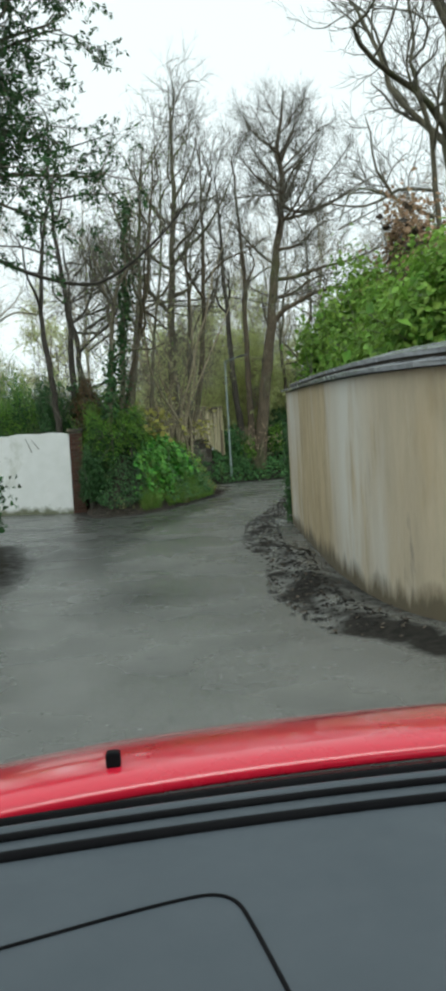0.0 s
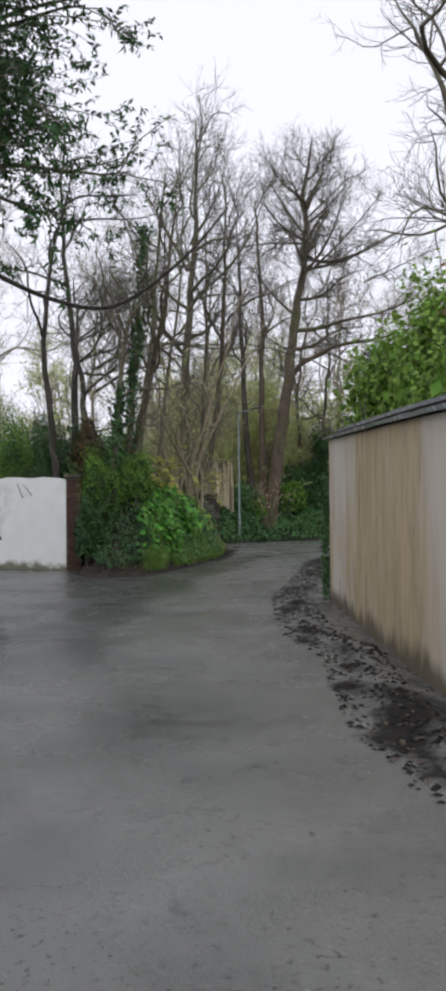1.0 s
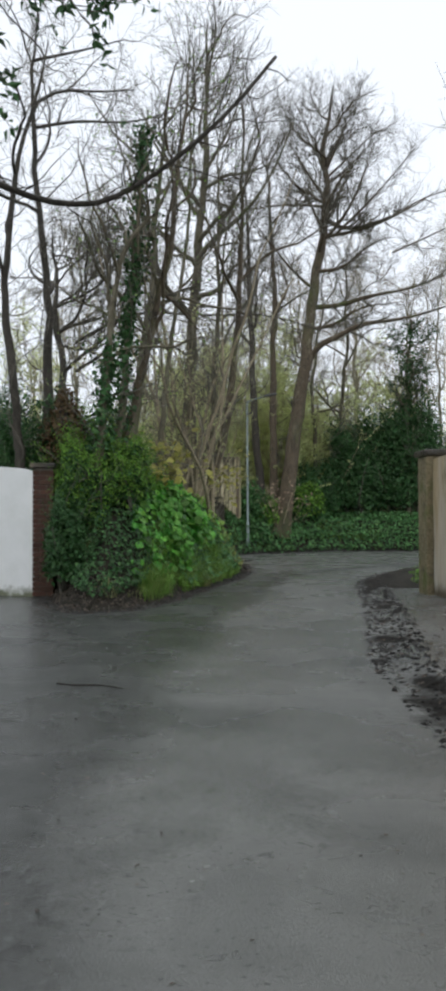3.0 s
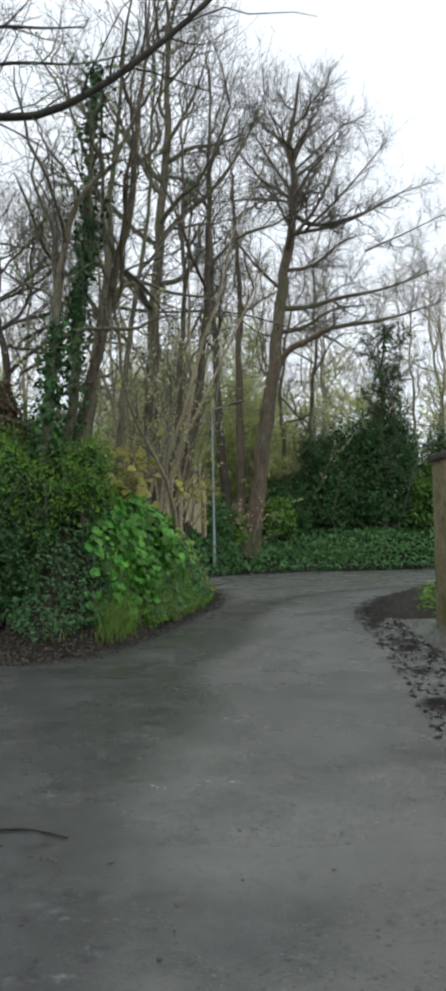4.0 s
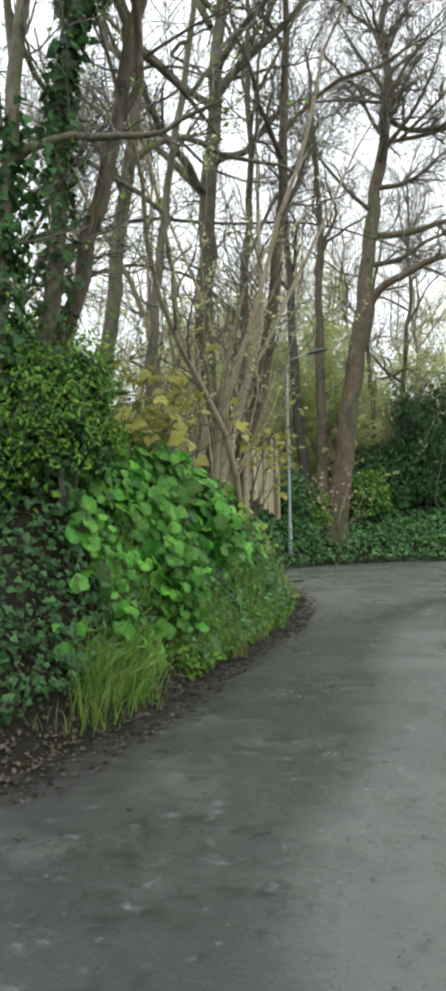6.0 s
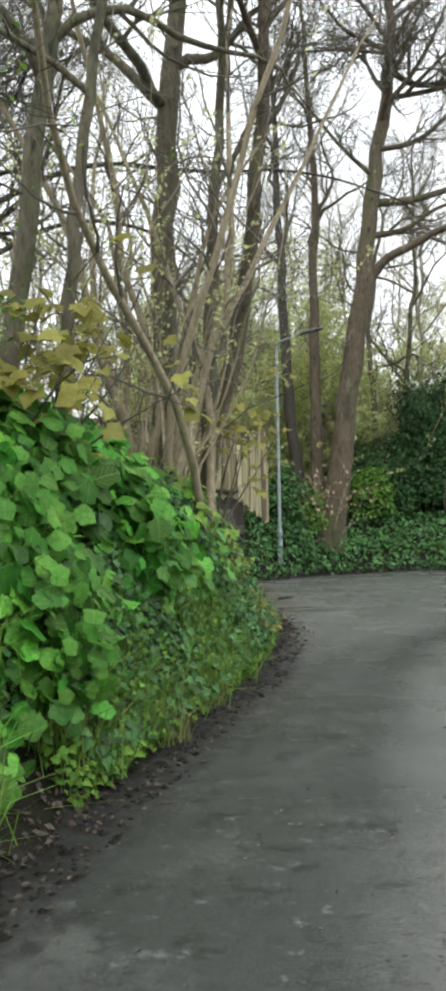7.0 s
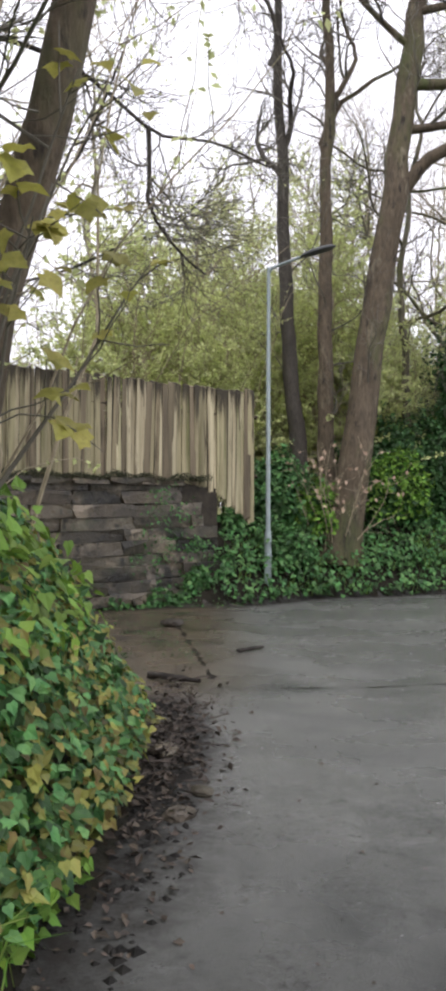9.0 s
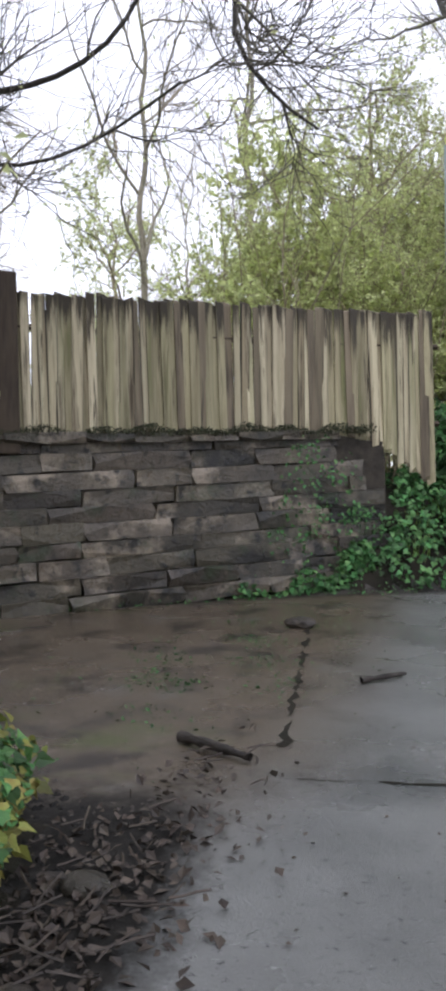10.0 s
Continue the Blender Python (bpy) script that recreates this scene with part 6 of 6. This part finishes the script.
def wall_end_ivy():
    rng = np.random.default_rng(172)
    n = 650
    z = rng.uniform(0.02, 1.75, n)
    w = 0.01 + 0.04 * (1 + np.sin(z * 3.1)) * rng.random(n)
    p = np.column_stack([1.27 - 0.4 * w + rng.normal(0, 0.03, n), 13.66 + rng.uniform(0, 0.3, n), z])
    b = Buf()
    leaves(b, rng, p, np.tile(np.array([-0.6, -0.6, 0.4]), (n, 1)), (0.03, 0.06), LEAF_IVY, 0.6)
    tagged(put("wall_end_ivy", b.mesh("wall_end_ivy", M_DARK_LEAF)), "dark ivy hanging at the end of the rendered wall", "ivy", kind="stuff")


wall_end_ivy()
tufts("grass_fringe", "long green grass at the foot of the bank", LEFT_BANK, 230, 0.08, 0.55, (-1.3, 0.2, 21.0, 24.5), (0.15, 0.38), 160, 26)
tufts("grass_fringe", "ochre dry grass at the foot of the bank", LEFT_BANK, 26, 0.02, 0.3, (-0.95, -0.45, 21.2, 23.0), (0.12, 0.3), 176, 24, M_STRAW)
carpet("bank_ivy", "ivy leaves among the grass", LEFT_BANK, 2400, 0.1, 0.9, (-1.4, 0.1, 20.8, 25.0), (0.02, 0.2), (0.03, 0.075), M_IVY, LEAF_IVY, 177)
carpet("bank_undergrowth", "small green weed leaves among the grass", LEFT_BANK, 4200, 0.05, 0.9, (-1.4, 0.2, 20.6, 25.0), (0.0, 0.16), (0.025, 0.055), M_SHRUB, LEAF_IVY, 164)
tufts("grass_fringe", "long green grass hanging below the broad leaves", LEFT_BANK, 150, 0.1, 0.7, (-1.75, -0.9, 18.9, 21.2), (0.22, 0.55), 175, 16)
tufts("grass_fringe", "rough grass and weeds at the bank corner", LEFT_BANK, 26, 0.2, 0.75, (-3.0, -1.0, 18.4, 20.8), (0.10, 0.26), 161, 16, M_STRAW)
carpet("fallen_leaves", "brown leaf litter on the bare soil of the bank corner", LEFT_BANK, 2600, 0.0, 0.6, (-3.2, -0.9, 17.8, 21.2), (0.002, 0.03), (0.02, 0.05), M_LITTER, LEAF_SMALL, 165, "leaf litter", 0.4)
tufts("grass_fringe", "grass in the ivy verge", FAR_BANK, 160, 0.05, 0.8, (0.2, 6, 34.4, 38), (0.2, 0.4), 162)


# rampant large-leaved plants on the bank: the nearest leaves one by one, the rest together
def big_leaves():
    rng = np.random.default_rng(170)
    t = thing("broadleaf_plants", "lush bright green heart-shaped leaves covering the bank", "plants")
    p, nr = on_ground(rng, LEFT_BANK, 8500, 0.08, 1.3, (-2.0, -0.3, 19.4, 24.4))
    dd = sdist(LEFT_BANK, p[:, 0], p[:, 1])
    keep = rng.random(len(p)) < np.clip(1.1 - np.maximum(np.abs(p[:, 1] - 22.2) - 0.9, 0) / 1.5, 0.03, 1)
    keep &= p[:, 1] < 23.9 + rng.uniform(-0.5, 0.3, len(p))
    keep &= dd > (0.32 + 0.38 * smooth(20.6, 22.2, p[:, 1])) * rng.uniform(0.6, 1.15, len(p))
    p, nr = p[keep], nr[keep]
    lump = 0.16 + 0.12 * np.sin(p[:, 0] * 5 + p[:, 1] * 3.1) + 0.08 * np.sin(p[:, 1] * 7.3)
    out = rng.uniform(0.2, 1.0, len(p)) * (lump + 0.10)
    p = p + nr * out[:, None] + np.column_stack([np.zeros((len(p), 2)), 0.4 * out])
    nn = unit(nr + np.array([0.25, -0.35, 0.35]) + rng.normal(0, 0.5, p.shape))
    near = np.argsort(-out - 0.05 * (22.5 - p[:, 1]))[:300]
    rest = np.setdiff1d(np.arange(len(p)), near)
    b = Buf()
    leaves(b, rng, p[rest], nn[rest], (0.055, 0.14), LEAF_HEART, 0.3, 1.2)
    put("leaves", b.mesh("leaves", M_LEAF_BIG, True), t, kind="stuff")
    me = Buf().add(*LEAF_HEART).mesh("leaf", M_LEAF_BIG_OB, True)
    a, c, n = leaf_frames(rng, nn[near], 1.2)
    for i, j in enumerate(near):
        s = rng.uniform(0.075, 0.15) * min(1.0, max(0.5, (p[j, 1] - 19.0) / 2.6))
        m = Matrix(((*np.stack([a[i], c[i], n[i]], 1)[0] * s, p[j, 0]), (*np.stack([a[i], c[i], n[i]], 1)[1] * s, p[j, 1]),
                    (*np.stack([a[i], c[i], n[i]], 1)[2] * s, p[j, 2]), (0, 0, 0, 1)))
        put("leaf", me, t, m)


big_leaves()


def far_woodland():
    """The closed edge of the wood far behind, too far to tell its plants apart."""
    rng = np.random.default_rng(180)
    b = Buf()
    n = 26000
    a = rng.uniform(-0.6, 3.74, n)
    r = rng.uniform(44, 62, n)
    p = np.column_stack([r * np.cos(a), 20 + r * np.sin(a), 0.8 + np.abs(rng.normal(0, 1.9, n)) * (1 + 0.5 * np.sin(a * 23) + 0.3 * np.sin(a * 57))])
    leaves(b, rng, p, np.column_stack([-np.cos(a), -np.sin(a), np.full(n, 0.5)]), (0.25, 0.6), LEAF_IVY, 0.6)
    tagged(put("far_woodland", b.mesh("far_woodland", M_FAR)), "dim green edge of the wood far behind the trunks", "woodland", kind="stuff")


far_woodland()


# loose things on the road
def stick(name, label, pts, r, material=M_ROTTEN):
    b = Buf()
    P = np.array(pts, float)
    q, _ = resample(rounded(P, 2), 0.05)
    k = np.arange(len(q))
    tubes(b, q[None], (r * (1 - 0.4 * np.linspace(0, 1, len(q)) ** 2) * (1 + 0.16 * np.sin(k * 2.3) + 0.1 * np.sin(k * 5.1 + 1)))[None], 8)
    tagged(put(name, b.mesh(name, material, True)), label, "stick")


def grit():
    """Small wet leaf scraps and grit strewn over the road."""
    rng = np.random.default_rng(188)
    n = 1500
    y = rng.uniform(6, 33, n)
    x = np.interp(y, [6, 13, 20, 27, 33], [-1.2, -1.4, -0.2, 1.0, 1.2]) + rng.normal(0, 0.8, n) - 0.25
    edge = np.max([sdist(q, x, y) for q in (LEFT_BANK, FAR_BANK, RIGHT_VERGE)], axis=0)
    x, y = x[edge < -0.02], y[edge < -0.02]
    p = np.column_stack([x, y, height(x, y) + rng.uniform(0.002, 0.008, len(x))])
    b = Buf()
    leaves(b, rng, p, np.tile(np.array([0, 0, 1.0]), (len(x), 1)), (0.008, 0.028), LEAF_SMALL, 0.3, 0.1)
    tagged(put("leaf_scraps", b.mesh("leaf_scraps", M_LITTER)), "scattered wet leaf scraps and grit on the road", "leaf litter", kind="stuff")


grit()


carpet("foot_weeds", "low weeds and moss along the foot of the stone wall", FAR_BANK, 1700, -0.28, 0.1, (-5, 0.4, 29, 35.2), (0.0, 0.06), (0.018, 0.05), M_IVY, LEAF_SMALL, 161, "weeds", 0.5)


def lane_moss():
    """Thin moss and leaf scraps on the lane below the stone wall."""
    rng = np.random.default_rng(189)
    n = 2400
    x, y = rng.normal(-0.7, 0.35, n), rng.normal(30.4, 0.9, n)
    k = np.sin(x * 7 + y * 3) + np.sin(y * 8.3) + rng.normal(0, 0.6, n) > 0.5
    x, y = x[k], y[k]
    k = np.max([sdist(q, x, y) for q in (LEFT_BANK, FAR_BANK)], axis=0) < -0.02
    x, y = x[k], y[k]
    p = np.column_stack([x, y, height(x, y) + rng.uniform(0.002, 0.007, len(x))])
    b = Buf()
    leaves(b, rng, p, np.tile(np.array([0, 0, 1.0]), (len(x), 1)), (0.014, 0.04), LEAF_SMALL, 0.4, 0.3)
    tagged(put("lane_moss", b.mesh("lane_moss", M_DARK_LEAF)), "thin patches of green moss on the wet lane", "moss", kind="stuff")


lane_moss()


def road_joint(pts, wide, seed):
    """A dark ragged joint in the road's surface."""
    rng = np.random.default_rng(seed)
    q, _ = resample(pts, 0.08)
    q = q + rng.normal(0, 0.012, q.shape)
    n = side_of(q)
    w = wide * rng.uniform(0.4, 1.3, (len(q), 1)) * np.clip(0.9 + np.sin(np.arange(len(q)) * 0.83 + seed) + rng.normal(0, 0.5, len(q)), 0.02, 1.3)[:, None]
    z = height(q[:, 0], q[:, 1]) + 0.004
    rows = [np.column_stack([q - n * w, z]), np.column_stack([q + n * w, z])]
    v, f = loft(rows)
    tagged(put("road_joint", Buf().add(v, f).mesh("road_joint", M_SOIL)), "dark ragged joint between two road surfaces", "road joint", kind="structure")


road_joint([(-0.45, 32.4), (-0.35, 31.9), (0.0, 29.9), (0.2, 28.7)], 0.02, 190)
road_joint([(0.35, 28.3), (1.2, 28.42), (2.0, 28.65), (3.4, 29.3)], 0.008, 191)
stick("broken_branch", "short broken dark branch lying on the lane", [(-0.28, 28.62, 0.035), (-0.1, 28.52, 0.04), (0.12, 28.42, 0.03)], 0.027)
def debris():
    rng = np.random.default_rng(171)
    n = 1200
    x, y = rng.normal(0.0, 0.17, n), rng.normal(26.75, 0.75, n)
    p = np.column_stack([x, y, height(x, y) + rng.uniform(0.004, 0.05, n)])
    b = Buf()
    leaves(b, rng, p, np.tile(np.array([0, 0, 1.0]), (n, 1)), (0.022, 0.06), LEAF_SMALL, 0.45, 0.2)
    s = rng.choice(n, 90)
    w = np.column_stack([rng.normal(0, 1, (90, 2)), np.zeros(90)])
    tubes(b, grow(rng, p[s] + np.array([0, 0, 0.02]), w, rng.uniform(0.06, 0.18, 90), 4, 0.1, 0), np.full((90, 4), 0.004), 4)
    tagged(put("leaf_debris", b.mesh("leaf_debris", M_SODDEN)), "heap of sodden dead leaves and sticks at the bank end", "leaf litter", kind="stuff")


debris()
stick("fallen_twig", "thin fallen twig on the wet road", [(-1.95, 13.32, 0.006), (-1.8, 13.22, 0.012), (-1.62, 13.25, 0.008), (-1.45, 13.12, 0.006)], 0.006)
stick("fallen_twig", "dark fallen twig on the wet road", [(0.38, 30.0, 0.012), (0.5, 30.1, 0.02), (0.62, 30.25, 0.012)], 0.02)
for i, (x, y, s) in enumerate(((-0.42, 31.9, 0.11), (0.2, 25.7, 0.06), (0.05, 26.6, 0.08), (0.28, 26.0, 0.05), (-0.05, 27.2, 0.07))):
    bm = bmesh.new()
    bmesh.ops.create_icosphere(bm, subdivisions=2, radius=s)
    rr = random.Random(i)
    for v in bm.verts:
        v.co = Vector((v.co.x * 1.3, v.co.y, v.co.z * 0.5)) * rr.uniform(0.85, 1.1)
    me = bpy.data.meshes.new("stone")
    bm.to_mesh(me)
    bm.free()
    me.materials.append(M_STONE)
    tagged(put("loose_stone", me, None, pose(x, y, s * 0.3, 0, 0, 40 * i)), "dark loose stone at the lane's edge", "stone", "loose stones")


# ---------------------------------------------------------------- pieces: slates, bricks, stones
sr = np.random.default_rng(5)
slates = [slate_mesh(sr, 0.52, 0.32) for _ in range(5)]
n_out = -side_of(RW_LINE)
ulen = np.concatenate([[0], np.cumsum(np.hypot(*np.diff(RW_LINE, axis=0).T))])
# dark strip added for the shadow line between the slate courses
put("coping_bed", wall_mesh("coping_bed", RW_LINE - n_out * 0.075, 0.14, 1.6, RW_TOP + 0.100, M_JOINT), roadside_wall)
for row, (off, up) in enumerate(((0.08, 0.0), (-0.05, 0.090))):
    u = 0.25 + 0.26 * (row % 2)
    while u < ulen[-1]:
        p = np.array([np.interp(u, ulen, RW_LINE[:, i]) for i in range(2)])
        nn = np.array([np.interp(u, ulen, n_out[:, i]) for i in range(2)])
        z = float(np.interp(u, ulen, RW_TOP))
        q = p + nn * off
        z0, z1 = np.interp((u - 0.2, u + 0.2), ulen, RW_TOP)
        run = np.array([np.interp(u + 0.2, ulen, RW_LINE[:, i]) - np.interp(u - 0.2, ulen, RW_LINE[:, i]) for i in range(2)])
        # local y runs up the slope, from the road inwards
        a = math.degrees(math.atan2(-nn[1], -nn[0])) - 90
        fall = -math.degrees(math.atan((z1 - z0) / 0.4)) * np.sign(run[0] * math.cos(math.radians(a)) + run[1] * math.sin(math.radians(a)))
        put("slate", slates[int(sr.integers(5))], roadside_wall,
            pose(q[0], q[1], z + 0.02 + up + sr.uniform(-0.002, 0.002), 13 + sr.uniform(-0.4, 0.4), fall + sr.uniform(-0.2, 0.2), a + sr.uniform(-0.3, 0.3)))
        u += 0.516

brick_pier = thing("brick_pier", "weathered red brick gate pier beside the white wall", "gate pier", kind="structure")
PX, PY = -3.33, 20.24
bm = box(bmesh.new(), PX - 0.15, PX + 0.15, PY - 0.15, PY + 0.15, -0.05, 2.0)
part("pier_core", bm, M_MORTAR, brick_pier)
bm = box(bmesh.new(), -0.106, 0.106, -0.051, 0.051, 0, 0.065, 0.005)
brick = bpy.data.meshes.new("brick")
bm.to_mesh(brick)
bm.free()
brick.materials.append(M_BRICK)
br = random.Random(3)
for c in range(26):
    z = 0.01 + c * 0.075
    for k in range(4):
        # pinwheel of four bricks, turned in every second course
        a = 90 * k
        ox, oy = ((-0.055, -0.11), (0.11, -0.055), (0.055, 0.11), (-0.11, 0.055))[k]
        if c % 2:
            ox = -ox
            a = -a
        put("brick", brick, brick_pier, pose(PX + ox * 1.02, PY + oy * 1.02, z, 0, 0, a + br.uniform(-1, 1)))
bm = box(bmesh.new(), PX - 0.2, PX + 0.2, PY - 0.2, PY + 0.2, 2.002, 2.07, 0.012)
part("pier_cap", bm, M_STONE, brick_pier)

st = random.Random(6)
stones = []
for i in range(9):
    bm = box(bmesh.new(), -0.5, 0.5, -0.5, 0.5, 0, 1, 0)
    bmesh.ops.subdivide_edges(bm, edges=bm.edges[:], cuts=1)
    for v in bm.verts:
        s = sum(abs(q) > 0.49 for q in (v.co.x, v.co.y, v.co.z - 0.5))
        if s > 1:
            v.co = Vector((v.co.x * 0.985, v.co.y * 0.9, 0.5 + (v.co.z - 0.5) * 0.955))
        v.co += Vector((st.uniform(-0.025, 0.025), st.uniform(-0.13, 0.10), st.uniform(-0.05, 0.05)))
    me = bpy.data.meshes.new("stone_block")
    bm.to_mesh(me)
    bm.free()
    me.materials.append(M_STONE)
    stones.append(me)
z, c = -0.05, 0
while z < 1.62:
    h = st.uniform(0.16, 0.21)
    end = SW_U[-1] - 0.1 - (0.55 if z > 1.2 else 0.22 if z > 0.95 else 0.0)
    back = 0.026 * c - 0.09
    u = 3.2 + st.uniform(0, 0.3)
    while u < end - 0.12:
        w = min(st.uniform(0.5, 1.4), end - u)
        p, a = along(SW_LINE, u + w / 2)
        zz = z + 0.025 * (u - 5)
        put("stone_block", st.choice(stones), stone_wall,
            pose(p[0] - 0.64 * back, p[1] + 0.77 * back, max(zz, -0.05), 0, -2 + st.uniform(-0.7, 0.7), a) @ Matrix.Diagonal((w + 0.006, st.uniform(0.15, 0.19) + max(0, -back), h + 0.004, 1)))
        u += w
    z += h
    c += 1
u = 3.2
while u < SW_U[-1] - 0.75:
    w = min(st.uniform(0.45, 0.9), SW_U[-1] - 0.6 - u)
    p, a = along(SW_LINE, u + w / 2)
    put("coping_stone", st.choice(stones), stone_wall, pose(p[0] - 0.12, p[1] + 0.14, 1.66 + 0.018 * u - 0.07, 0, -1 + st.uniform(-0.6, 0.6), a) @ Matrix.Diagonal((w + 0.01, 0.42, st.uniform(0.08, 0.12), 1)))
    u += w
